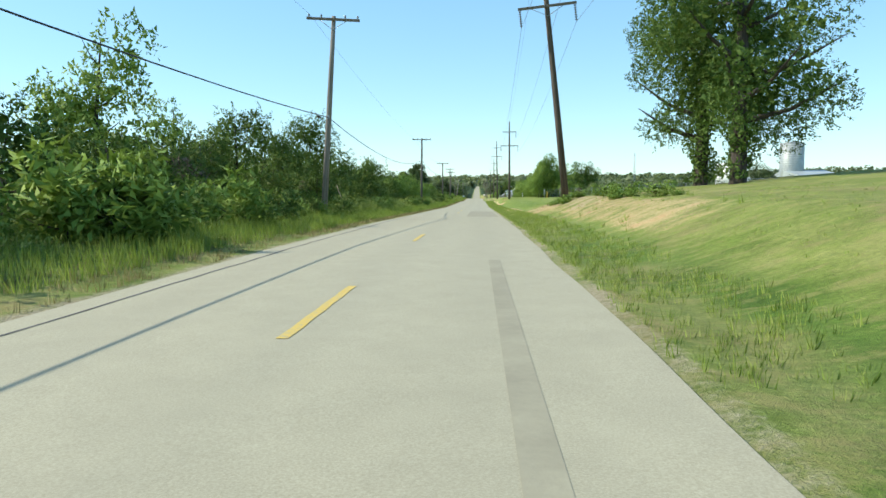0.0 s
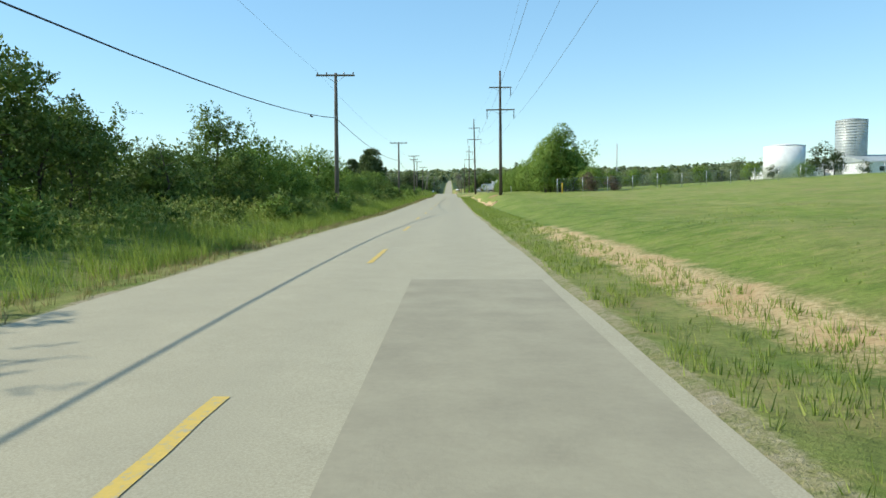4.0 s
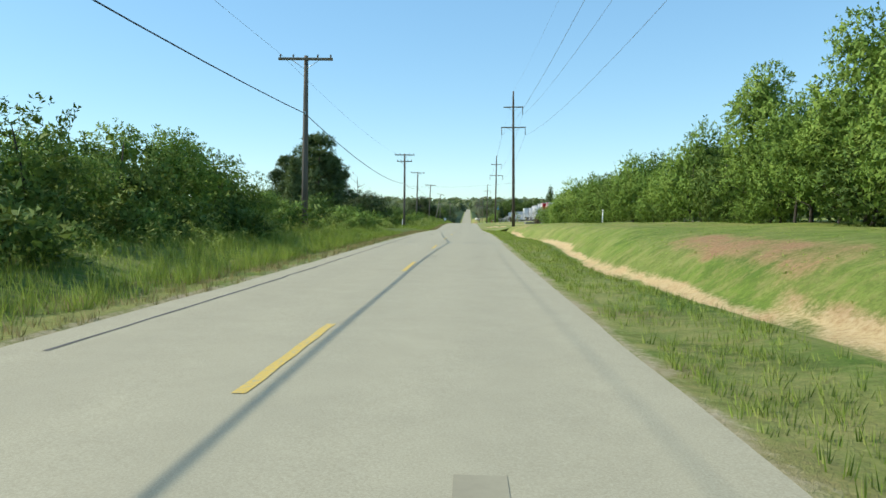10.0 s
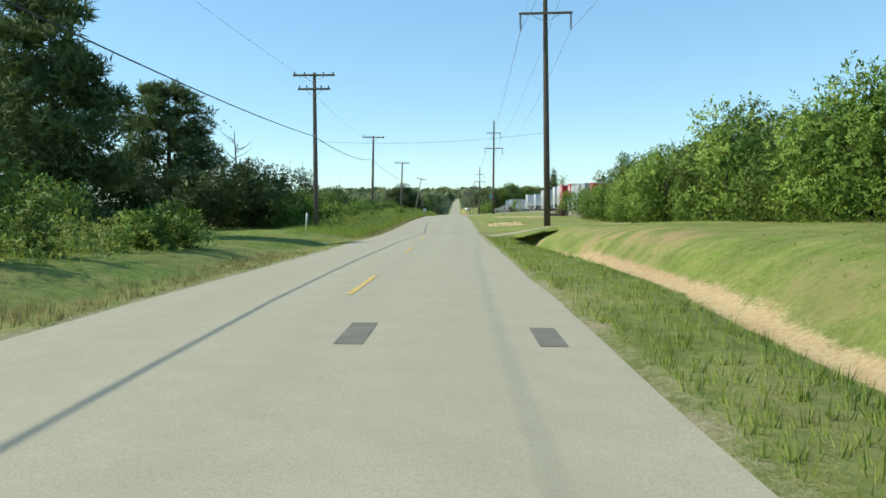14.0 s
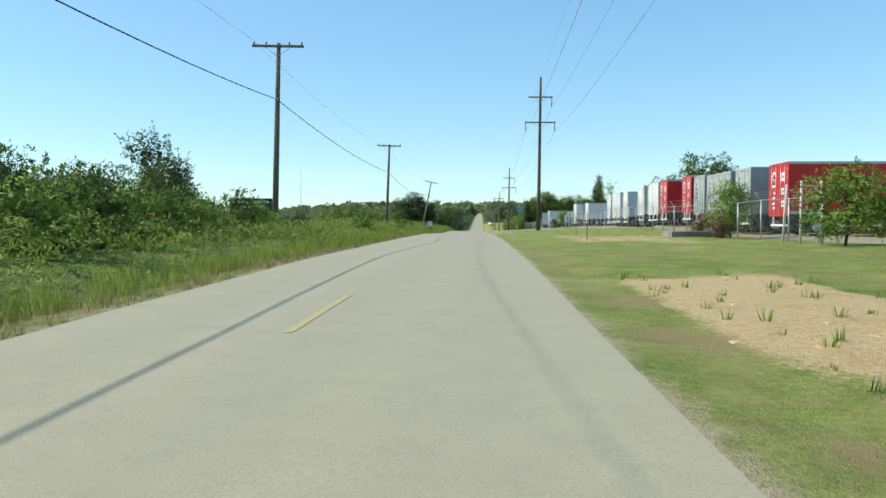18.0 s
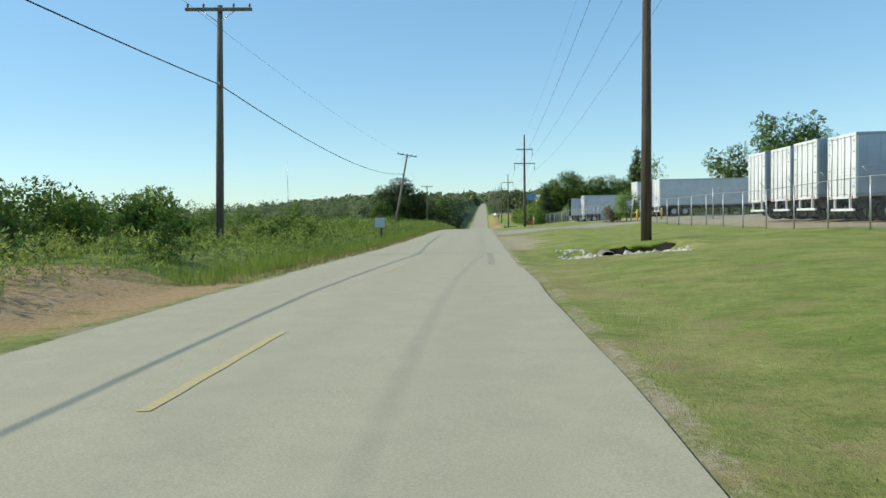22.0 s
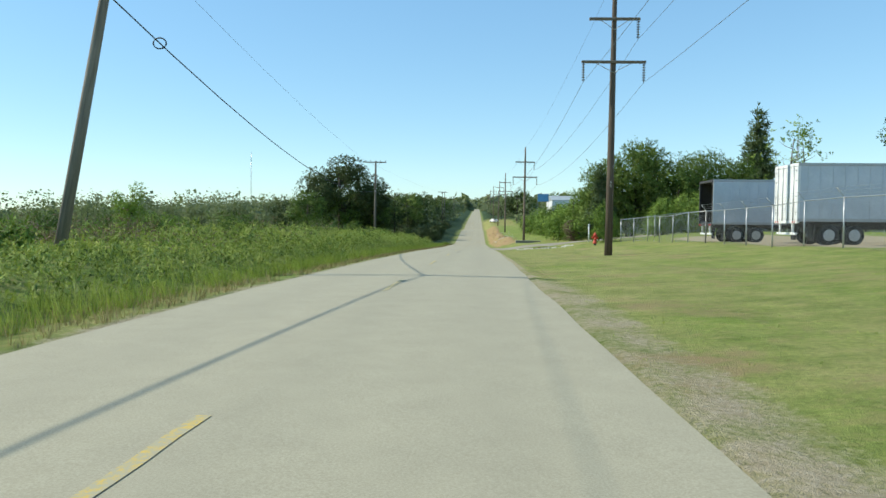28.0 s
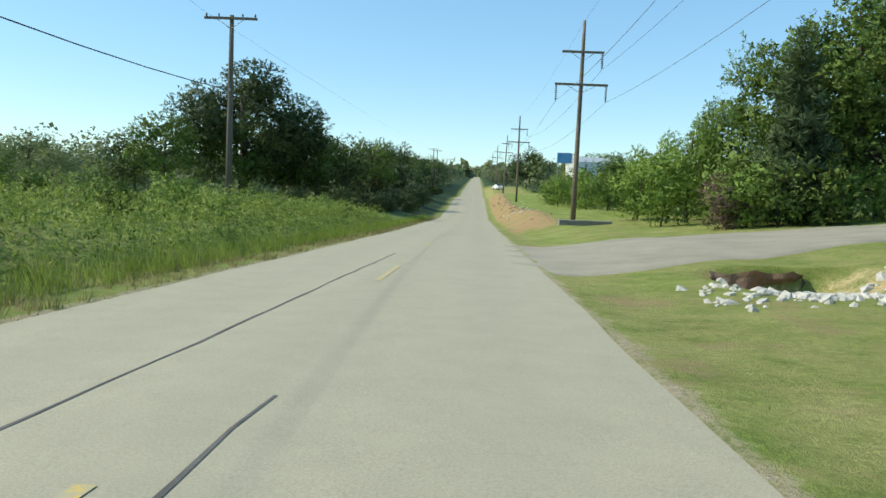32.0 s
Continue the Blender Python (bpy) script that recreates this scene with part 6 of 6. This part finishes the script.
post_at("marker_post", 11.5, 405.8, 1.45, .06, WHITE_PAINT, "white utility marker post with a pale cap", "post", 0, SILVER)
for x, y in ((16.5, 335.9), (19.2, 337.6)):
    post_at("bollard", x, y, 1.15, .09, YELLOW, "yellow steel bollard by the gate", "bollard")
for x, y, ln in ((15.35, 327.3, 0), (16.0, 336.5, 7), (16.9, 336.2, 3), (21.0, 327.8, 0)):
    post_at("gate_post", x, y, 2.5, .06, STEEL, "galvanised steel gate post", "gate post", ln)
post_at("fence_post", 14.2, 127.6, 1.15, .06, YELLOW, "short yellowed corner post", "post")


def panel_sign(name, x, y, w, h, zb, m, label, face=-90.0, posts=(0.0,), pm=BLACK_FRAME, rows=(), row_m=WHITE_PAINT, thick=.04):
    """A flat board on posts, its face turned to face degrees (-90: towards -y)."""
    ob = thing(name, (x, y, gz(x, y)), label, "sign", rz=face + 90)
    b = part("panel", box_mesh("panel", -w / 2, w / 2, -thick / 2, thick / 2, zb, zb + h, m, .008), ob)
    part("frame", box_mesh("frame", -w / 2 - .03, w / 2 + .03, thick / 2, thick / 2 + .03, zb - .03, zb + h + .03, pm), ob)
    for px in posts:
        part("post", box_mesh("post", px - .045, px + .045, thick / 2 + .03, thick / 2 + .11, -.25, zb + h * .9, pm, .006), ob)
    for rx0, rx1, rz in rows:
        part("text_bar", box_mesh("text_bar", rx0, rx1, -thick / 2 - .006, -thick / 2 - .002, rz, rz + .17, row_m), b)
    return ob


panel_sign("notice_board", -13.6, 266, 2.8, 1.3, .65, SIGN_DARK, "dark roadside board with three rows of pale lettering", -86, (-1.4, 0, 1.4), POLE_GREY,
           rows=((-1.25, .15, 1.65), (.3, 1.2, 1.65), (-.8, .05, 1.3), (.2, .9, 1.3), (-.6, -.1, .95), (0, .7, .95)))
panel_sign("small_sign", -4.95, 314.0, .64, .66, .75, SILVER, "small pale metal sign on a dark post", -80, (0.1,), BLACK_FRAME)
panel_sign("gate_sign", 15.15, 326.8, .75, 1.0, .9, WHITE_PAINT, "white notice sign on the yard fence", -90, (-.3, .3), STEEL, rows=((-.22, .22, 1.0),), row_m=GREY_PANEL)
hazard = [o for o in bpy.data.objects if o.name.startswith("gate_sign")][0]
for q, (dx, dz) in enumerate(((0, .13), (0, -.13), (.13, 0), (-.13, 0))):
    ob = part("hazard_diamond", box_mesh("hazard_diamond", -.08, .08, -.004, .004, -.08, .08, (RED_PAINT, BLACK_FRAME, GREY_PANEL, GREY_PANEL)[q]), hazard, "small square of a hazard diamond")
    ob.matrix_basis = pose(dx, -.027, 1.55 + dz, 0, 45, 0)
panel_sign("blank_sign", 14.7, 341.2, 1.5, 1.0, .3, SILVER, "blank bluish metal sign beside the driveway", -90, (-.4, .4), STEEL)


# ---- concrete, culverts, stones, hydrant ----
def slab(name, x, y, lx, ly, h, label, rz=0.0):
    ob = new(name, box_mesh(name, -lx / 2, lx / 2, -ly / 2, ly / 2, -.3, h, OLD_CONCRETE, .03))
    ob.matrix_basis = pose(x, y, gz(x, y), 0, 0, rz)
    return tagged(ob, label, "concrete slab")


slab("concrete_slab", 13.9, 260.7, 2.4, 1.4, .3, "low concrete slab on the lawn by the fence", 8)
slab("headwall", 7.9, 432.6, 3.2, .35, .32, "low concrete headwall beside the side road", 4)


def rock_mesh(seed, r):
    rg = np.random.default_rng(seed)
    bm = bmesh.new()
    bmesh.ops.create_icosphere(bm, subdivisions=1, radius=1)
    for v in bm.verts:
        v.co = v.co * float(rg.uniform(.72, 1.15))
        v.co = Vector((v.co.x * r * 1.15, v.co.y * r * .75, v.co.z * r * .7))
    return bm_mesh("stone", bm, ROCK)


STONES = [rock_mesh(i, .12) for i in range(6)]


def riprap(spots, label, n, seed, size=1.0):
    ob = thing("stone_riprap", (0, 0, 0), label, "stones")
    rg = np.random.default_rng(seed)
    for i in range(n):
        (x0, x1, y0, y1) = spots[i % len(spots)]
        x, y = rg.uniform(x0, x1), rg.uniform(y0, y1)
        s = size * (rg.uniform(.4, 1.0) + .9 * rg.random() ** 4)
        st = part("stone", STONES[i % 6], ob)
        st.matrix_basis = Matrix.LocRotScale((x, y, gz(x, y) - .01 * s), Euler((rg.uniform(-.8, .8), rg.uniform(-.8, .8), rg.uniform(0, 6.28))), (s, s, s))
    return ob


riprap([(4.5, 5.6, 291.6, 294.4), (5.9, 7.2, 289.6, 291.6), (6.8, 8.4, 290.2, 292.4), (4.8, 5.9, 291.2, 293.4), (7.2, 8.6, 291.2, 293.2)], "pale broken limestone round the culvert", 295, 4, .95)
riprap([(4.7, 8.0, 399.6, 402.2), (6.6, 9.6, 401, 403.8), (5.4, 8.8, 400.4, 403)], "pale broken limestone along the ditch", 295, 5, .85)
riprap([(4.2, 7.5, 452, 470), (5, 8.5, 470, 500)], "pale broken stone on the clay bank", 60, 6)


def culvert(x, y, r, ln, rz, m, label, up=0.0):
    ob = thing("culvert_pipe", (x, y, gz(x, y) - r * .5 + up), label, "culvert", rz=rz)
    bm = bmesh.new()
    n, k = 20, int(ln / .12)
    for i in range(k):
        rr = r * (1 + .04 * (i % 2))
        for j in range(n):
            a = 2 * math.pi * j / n
            bm.verts.new((math.cos(a) * rr, i * .12, math.sin(a) * rr))
    bm.verts.ensure_lookup_table()
    for i in range(k - 1):
        for j in range(n):
            a, b = i * n + j, i * n + (j + 1) % n
            bm.faces.new([bm.verts[q] for q in (a, b, b + n, a + n)])
    bmesh.ops.solidify(bm, geom=bm.faces[:], thickness=.03)
    part("pipe", shade(bm_mesh("pipe", bm, m)), ob)
    # Added disc across the pipe, painted near-black for the shade within.
    part("back", tube_mesh("back", [(0, ln * .5, 0), (0, ln * .5 + .02, 0)], r * .98, INSIDE_SHADE, 16), ob)
    return ob


culvert(6.15, 292.3, .33, 1.9, -6, CONCRETE, "grey pipe culvert end in a stony pit", .2)
culvert(5.7, 208.3, .27, 1.8, 0, CONCRETE, "small grey culvert pipe under the path")


def turf_ledge(x0, x1, y0, y1, label):
    """A lip of sod that overhangs the washed-out pit."""
    verts, faces, n, k = [], [], 14, 5
    for lay in range(2):
        for i in range(n + 1):
            for j in range(k + 1):
                x, t = x0 + (x1 - x0) * i / n, j / k
                y = y0 + .25 * math.sin(x * 3.1) + .12 * math.sin(x * 7.7) + (y1 - y0) * t
                top = gz(x, y1 + .4) + .03 - .1 * (1 - t) ** 2
                verts.append((x, y, top - (.07 + .2 * t if lay else 0)))
    m = (n + 1) * (k + 1)
    for i in range(n):
        for j in range(k):
            q = i * (k + 1) + j
            faces.append((q, q + k + 1, q + k + 2, q + 1))
            faces.append((m + q, m + q + 1, m + q + k + 2, m + q + k + 1))
        q = i * (k + 1)
        faces.append((q, m + q, m + q + k + 1, q + k + 1))
    return tagged(new("turf_ledge", mesh_of("turf_ledge", verts, faces, GROUND)), label, "turf")


turf_ledge(5.0, 7.2, 208.2, 209.7, "overhanging lip of sod where the path crosses the ditch")
turf_ledge(6.3, 8.7, 293.55, 294.5, "overhanging lip of sod above the washed-out pit")


def earth_bank(x0, x1, y, drop, label):
    """A ragged upright face of dark earth under the sod."""
    verts, faces, n, k = [], [], 34, 7
    for i in range(n + 1):
        x, e = x0 + (x1 - x0) * i / n, min(i, n - i) / n * 6
        top = gz(x, y + .5) - .02
        for j in range(k + 1):
            t = j / k
            w = noise.noise(Vector((x * 2.3, t * 2.1, y)))
            verts.append((x, y + .3 * w - .16 * t ** 3 - .05, top - .09 * abs(math.sin(x * 4.1)) * t - drop * min(1, .3 + e) * (1 - t)))
    for i in range(n):
        for j in range(k):
            q = i * (k + 1) + j
            faces.append((q, q + k + 1, q + k + 2, q + 1))
    m = len(verts)
    verts += [(vx, vy + .5, vz) for vx, vy, vz in verts]
    faces += [tuple(m + v for v in reversed(f)) for f in faces]
    return tagged(new("earth_bank", mesh_of("earth_bank", verts, faces, EARTH)), label, "earth bank")


earth_bank(6.25, 8.75, 293.8, .95, "undercut dark earth face under the lawn")
earth_bank(6.1, 8.0, 404.7, .85, "undercut dark earth face beside the side road")


def clods(name, n, spots, label, seed, r=.28, m=CLAY_MAT):
    """Broken clay ledges along the washed-out ditch."""
    ob = thing(name, (0, 0, 0), label, "clay")
    rg = np.random.default_rng(seed)
    protos = []
    for i in range(4):
        bm = bmesh.new()
        bmesh.ops.create_icosphere(bm, subdivisions=2, radius=1)
        for v in bm.verts:
            f = 1 + .35 * noise.noise(v.co * 1.7 + Vector((i * 7, 0, 0)))
            v.co = Vector((v.co.x * r * f * 1.2, v.co.y * r * f * 1.5, v.co.z * r * f * .55))
        protos.append(bm_mesh("clod", bm, m))
    for i in range(n):
        x0, x1, y0, y1 = spots[i % len(spots)]
        x, y = rg.uniform(x0, x1), rg.uniform(y0, y1)
        c = part("clod", protos[i % 4], ob)
        s = rg.uniform(.5, 1.4)
        c.matrix_basis = Matrix.LocRotScale((x, y, gz(x, y) - .02), Euler((0, 0, rg.uniform(-.5, .5))), (s, s, s))
    return ob


def clay_shelf(spots, label, seed):
    """Flat broken layers of clay lying over one another, each with a crumbled rim."""
    ob = thing("clay_shelf", (0, 0, 0), label, "clay")
    rg = np.random.default_rng(seed)
    for x, y, rx, ry, lift in spots:
        n, ph = 26, rg.uniform(0, 6.28, 3)
        rim = [1 + .2 * math.sin(2 * a + ph[0]) + .17 * math.sin(5 * a + ph[1]) + .11 * math.sin(9 * a + ph[2]) for a in (6.283 * q / n for q in range(n))]
        zc, verts, faces = gz(x, y) * .4 + lift, [(x, y, gz(x, y) + lift + .005)], []
        for f, dz in ((.55, .0), (.85, -.004), (1.0, -.02), (.97, -.03), (1.06, -.036), (1.1, -.3)):
            ring = [(x + rx * f * rim[q] * math.cos(6.283 * q / n), y + ry * f * rim[q] * math.sin(6.283 * q / n)) for q in range(n)]
            verts += [(vx, vy, zc + gz(vx, vy) * .6 + dz + rg.normal(0, .008)) for vx, vy in ring]
        faces += [(0, 1 + q, 1 + (q + 1) % n) for q in range(n)]
        for k in range(5):
            faces += [(1 + k * n + q, 1 + (k + 1) * n + q, 1 + (k + 1) * n + (q + 1) % n, 1 + k * n + (q + 1) % n) for q in range(n)]
        part("clay_layer", mesh_of("clay_layer", verts, faces, CLAY_MAT), ob)
    return ob


clay_shelf([(5.55, 119.2, .8, 2.2, .03), (5.7, 118.2, .6, 1.4, .07), (5.4, 121.2, .6, 1.9, .04), (5.85, 117.6, .5, .9, .11), (5.5, 123.6, .55, 1.5, .03), (5.95, 120.3, .4, 1.1, .09), (5.4, 126, .4, 1.2, .04), (5.75, 122.2, .3, .6, .1), (5.6, 125.0, .25, .7, .08), (6.0, 118.9, .22, .45, .18)], "stack of broken orange clay ledges in the ditch", 13)
clods("clay_clods", 150, [(4.9, 8.0, 25, 48), (4.7, 7.6, 38, 50)], "rusty clay clods on the bare bank", 8, .055, RUST_CLAY)
clods("clay_clods", 70, [(4.4, 7.1, 224.6, 233)], "dry clay clods on the bare lawn patch", 18, .05)
clods("clay_clods", 60, [(6.8, 12.5, 262.5, 265.5), (7.5, 11, 256, 258.5)], "pale dry clods and turf lumps on the lawn", 19, .09)
clods("clay_bank", 40, [(4.2, 7.0, 434, 520)], "rusty clay lumps on the cut bank", 9, .2, RUST_CLAY)


def hydrant(x, y):
    ob = thing("fire_hydrant", (x, y, gz(x, y)), "weathered red fire hydrant on the lawn", "fire hydrant", s=1.22)
    part("standpipe", tube_mesh("standpipe", [(0, 0, -.1), (0, 0, .14)], .075, BLACK_FRAME, 10), ob, "dark lower pipe")
    part("barrel", tube_mesh("barrel", [(0, 0, .12), (0, 0, .14), (0, 0, .18), (0, 0, .2), (0, 0, .58), (0, 0, .6), (0, 0, .64)], [.12, .15, .15, .1, .1, .14, .14], HYDRANT_RED, 14), ob)
    part("bonnet", tube_mesh("bonnet", [(0, 0, .64), (0, 0, .7), (0, 0, .77), (0, 0, .8), (0, 0, .86)], [.13, .12, .07, .03, .03], HYDRANT_RED, 14), ob)
    for sg in (-1, 1):
        part("nozzle", tube_mesh("nozzle", [(sg * .08, 0, .5), (sg * .15, 0, .5), (sg * .15, 0, .5), (sg * .2, 0, .5)], [.055, .055, .07, .07], HYDRANT_RED, 10), ob)
    part("nozzle", tube_mesh("nozzle", [(0, -.08, .42), (0, -.16, .42), (0, -.16, .42), (0, -.22, .42)], [.07, .07, .09, .09], HYDRANT_RED, 10), ob)


hydrant(10.7, 397.6)
bm = bmesh.new()
add_tube(bm, [(.24 * math.cos(a * math.pi / 10), .24 * math.sin(a * math.pi / 10), 0) for a in range(21)], .09, 10, caps=False)
tyre = tagged(new("old_tyre", shade(bm_mesh("old_tyre", bm, RUBBER))), "discarded black tyre lying in the ditch grass", "tyre")
tyre.matrix_basis = Matrix.LocRotScale((4.6, 199.6, gz(4.6, 199.6) - .02), Euler((.15, .1, 0)), (.8, .8, .8))

# ---- far buildings ----


def tank(x, y, r, z0, z1, m, label, bands=0, name="storage_tank"):
    ob = thing(name, (x, y, 0), label, "tank")
    g = gz(x, y)
    part("shell", tube_mesh("shell", [(0, 0, min(g, z0) - .3), (0, 0, z1)], r, m, 32), ob)
    part("roof", tube_mesh("roof", [(0, 0, z1), (0, 0, z1 + .25), (0, 0, z1 + .5)], [r + .06, r * .6, .3], m, 32), ob)
    for k in range(bands):
        zz = z0 + (z1 - z0) * (k + .5) / bands
        part("hoop", tube_mesh("hoop", [(0, 0, zz - .07), (0, 0, zz + .07)], r + .06, STEEL, 32), ob)
    return ob


tank(70.0, 193, 3.9, 4, 10.0, WHITE_PAINT, "broad white steel storage tank beyond the field")
for tx, ty, ts in ((76.2, 189, .95), (79.2, 191, .75), (65.5, 188, .4), (84.5, 190, .45), (60, 200, .45)):
    plant("field_tree", MIDTREE[0], tx, ty, "dark leafy tree beside the storage tank", "tree", "trees by the tank", ts)
tank(94.3, 212, 3.3, 8, 16.8, GREY_PANEL, "grey hooped concrete silo", 14, "silo")


def shed(name, x0, x1, y0, y1, h, wall, roof, label, zb=None):
    g = gz((x0 + x1) / 2, y0) if zb is None else zb
    ob = thing(name, ((x0 + x1) / 2, (y0 + y1) / 2, g), label, "building")
    w, d = (x1 - x0) / 2, (y1 - y0) / 2
    part("wall", box_mesh("wall", -w, w, -d, d, -2, h, wall), ob)
    verts = [(-w - .2, -d - .2, h), (w + .2, -d - .2, h), (w + .2, d + .2, h), (-w - .2, d + .2, h), (-w - .2, 0, h + d * .18), (w + .2, 0, h + d * .18)]
    part("roof", mesh_of("roof", verts, [(0, 1, 5, 4), (2, 3, 4, 5), (0, 4, 3), (1, 2, 5), (0, 3, 2, 1)], roof), ob)
    n = max(2, int(w / 2))
    for i in range(n):
        cx = -w + 2 * w * (i + .5) / n
        if i % 3 == 1:
            part("door", box_mesh("door", cx - .9, cx + .9, -d - .04, -d - .005, -.2, min(2.6, h * .7), GREY_PANEL), ob)
        else:
            part("window", box_mesh("window", cx - .6, cx + .6, -d - .03, -d - .005, h * .45, h * .72, SIGN_DARK), ob)
    return ob


shed("warehouse", 91.5, 103, 200, 222, 3.6, WHITE_PAINT, GREY_PANEL, "low white metal warehouse beyond the field")
shed("warehouse", 79, 90, 215, 230, 3.2, WHITE_PAINT, GREY_PANEL, "low white shed beside the silo")
shed("warehouse", 112, 140, 210, 230, 3.0, WHITE_PAINT, GREY_PANEL, "low white metal warehouse beyond the field")
shed("workshop", 24, 33, 556, 574, 4.6, WHITE_PAINT, GREY_PANEL, "white and blue workshop on the rise", 5.0)
panel_sign("blue_sign", 20.5, 548, 3.2, 2.2, 6.8, BLUE_PANEL, "pale blue sign board by the workshop", -90, (-1.5, 1.5), STEEL)
for x, y, h, wide in ((150.4, 676, 36.8, 2.6), (-150, 800, 46, 1.0)):
    ob = thing("radio_mast", (x, y, gz(x, y)), "thin steel lattice mast on the skyline", "mast")
    for k in range(3):
        a = k * 2.094
        part("leg", tube_mesh("leg", [(math.cos(a) * .5 * wide, math.sin(a) * .5 * wide, -.3), (math.cos(a) * .15 * wide, math.sin(a) * .15 * wide, h)], .05 * wide, STEEL, 5), ob)
    bm = bmesh.new()
    n = int(h / 1.2)
    for i in range(n):
        t0, t1 = i / n, (i + 1) / n
        for k in range(3):
            a, b = k * 2.094, (k + 1) * 2.094
            r0, r1 = (.5 - .35 * t0) * wide, (.5 - .35 * t1) * wide
            add_tube(bm, [(math.cos(a) * r0, math.sin(a) * r0, h * t0), (math.cos(b) * r1, math.sin(b) * r1, h * t1)], .025 * wide, 4)
    part("lattice", bm_mesh("lattice", bm, STEEL), ob)


barrier = thing("field_barrier", (-10.75, 267, gz(-10.75, 267)), "low weathered wooden rail barrier in the weeds", "barrier")
for px in (-1.3, .35):
    part("post", box_mesh("post", px - .06, px + .06, -.06, .06, -.2, 1.05, POLE_GREY, .01), barrier)
part("rail", box_mesh("rail", -1.6, 1.0, -.1, -.061, .72, .84, POLE_GREY, .008), barrier)


def parked_car(x, y, rz, m, label):
    """A small saloon car with its windows, lamps and wheels."""
    ob = thing("parked_car", (x, y, gz(x, y) + .02), label, "car", rz=rz)
    prof = [(-2.2, .35), (-2.25, .75), (-2.1, .92), (-1.2, 1.0), (-.55, 1.42), (.75, 1.45), (1.45, 1.02), (2.1, .95), (2.25, .7), (2.2, .35)]
    bm = bmesh.new()
    rows = [[bm.verts.new((sx * (.86 if z < 1.1 else .66), py, z)) for py, z in prof] for sx in (-1, 1)]
    n = len(prof)
    for i in range(n):
        j = (i + 1) % n
        bm.faces.new((rows[0][i], rows[0][j], rows[1][j], rows[1][i]))
    bm.faces.new(rows[0][::-1])
    bm.faces.new(rows[1])
    bmesh.ops.recalc_face_normals(bm, faces=bm.faces)
    part("body", bm_mesh("body", bm, m), ob)
    for z0, z1, y0, y1 in ((1.06, 1.38, -1.12, -.62), (1.06, 1.38, .85, 1.4)):
        me = mesh_of("window", [(-.62, y0, z0), (.62, y0, z0), (.58, y1, z1), (-.58, y1, z1)] if y0 < 0 else [(-.58, y0, z1), (.58, y0, z1), (.62, y1, z0), (-.62, y1, z0)], [(0, 1, 2, 3)], SIGN_DARK)
        part("window", me, ob, loc=(0, -.03 if y0 < 0 else .03, .03))
    for sx in (-.8, .8):
        for py in (-1.35, 1.4):
            ty = part("wheel", TYRE, ob, loc=(sx, py, .31))
            ty.scale, ty.rotation_euler = (.62, .62, .62), (0, 0, radians(90))
        part("tail_lamp", box_mesh("tail_lamp", sx * .8 - .12, sx * .8 + .12, -2.27, -2.22, .68, .82, LIGHT_RED), ob)


parked_car(7.2, 590, 20, WHITE_PAINT, "white saloon car parked beside the far road")


def mound(x, y, rx, ry, h, label):
    """A heap of dug earth with a rough ridge."""
    bm = bmesh.new()
    n, k = 36, 9
    for i in range(k + 1):
        for j in range(n):
            a, t = 2 * math.pi * j / n, i / k
            f = 1 + .22 * noise.noise(Vector((math.cos(a) * 2, math.sin(a) * 2, t * 3)))
            px, py = math.cos(a) * rx * t * f, math.sin(a) * ry * t * f
            z = h * (1 - t ** 4) * (1 + .5 * noise.noise(Vector((px * .6, py * .6, 3)))) - .2 * t
            bm.verts.new((px, py, z))
    bm.verts.ensure_lookup_table()
    for i in range(k):
        for j in range(n):
            a, b = i * n + j, i * n + (j + 1) % n
            bm.faces.new([bm.verts[q] for q in (a, b, b + n, a + n)])
    bmesh.ops.remove_doubles(bm, verts=bm.verts, dist=.001)
    ob = new("earth_mound", bm_mesh("earth_mound", bm, EARTH))
    ob.location = (x, y, gz(x, y))
    return tagged(ob, label, "earth mound")


mound(-49.5, 331, 8.5, 4.5, 2.4, "brown heap of dug earth in the field")
mound(-42.6, 330, 4.2, 3.4, 2.3, "brown heap of dug earth in the field")


def pipe_frame(x, y, w, h):
    """A weathered pipe frame with rungs, standing at the fence."""
    ob = thing("pipe_frame", (x, y, gz(x, y)), "weathered pale pipe frame with rungs at the fence", "frame", rz=10)
    for sx in (-w / 2, w / 2):
        part("upright", tube_mesh("upright", [(sx, 0, -.2), (sx, 0, h)], .045, GALV_PALE, 8), ob)
    for k in range(5):
        z = h * (.16 + .19 * k)
        part("rung", tube_mesh("rung", [(-w / 2, 0, z), (w / 2, 0, z)], .03, GALV_PALE, 6), ob)
    return ob


GALV_PALE = plain("pale_pipe", (0.45, 0.44, 0.40), (0.62, 0.60, 0.55), 6, .7, bumpy=.2)
pipe_frame(15.6, 249.2, .9, 2.6)
post_at("fence_post", 14.9, 250.2, 2.5, .05, GALV_PALE, "tall pale fence post", "post", 3)


def pole_digit(text, x, y, z):
    """One white digit nailed to a pole, facing down the road."""
    cu = bpy.data.curves.new("digit", "FONT")
    cu.body, cu.size, cu.extrude, cu.align_x = text, .2, .004, "CENTER"
    cu.materials.append(WHITE_PAINT)
    ob = new("pole_digit", cu)
    ob.matrix_basis = pose(x, y, z, 90, 0, 0)
    return tagged(ob, "white metal digit nailed to the pole", "digit", "pole digits")


pole_digit("6", 8.23, 378.18, 4.25)
pole_digit("3", 8.23, 378.18, 4.03)
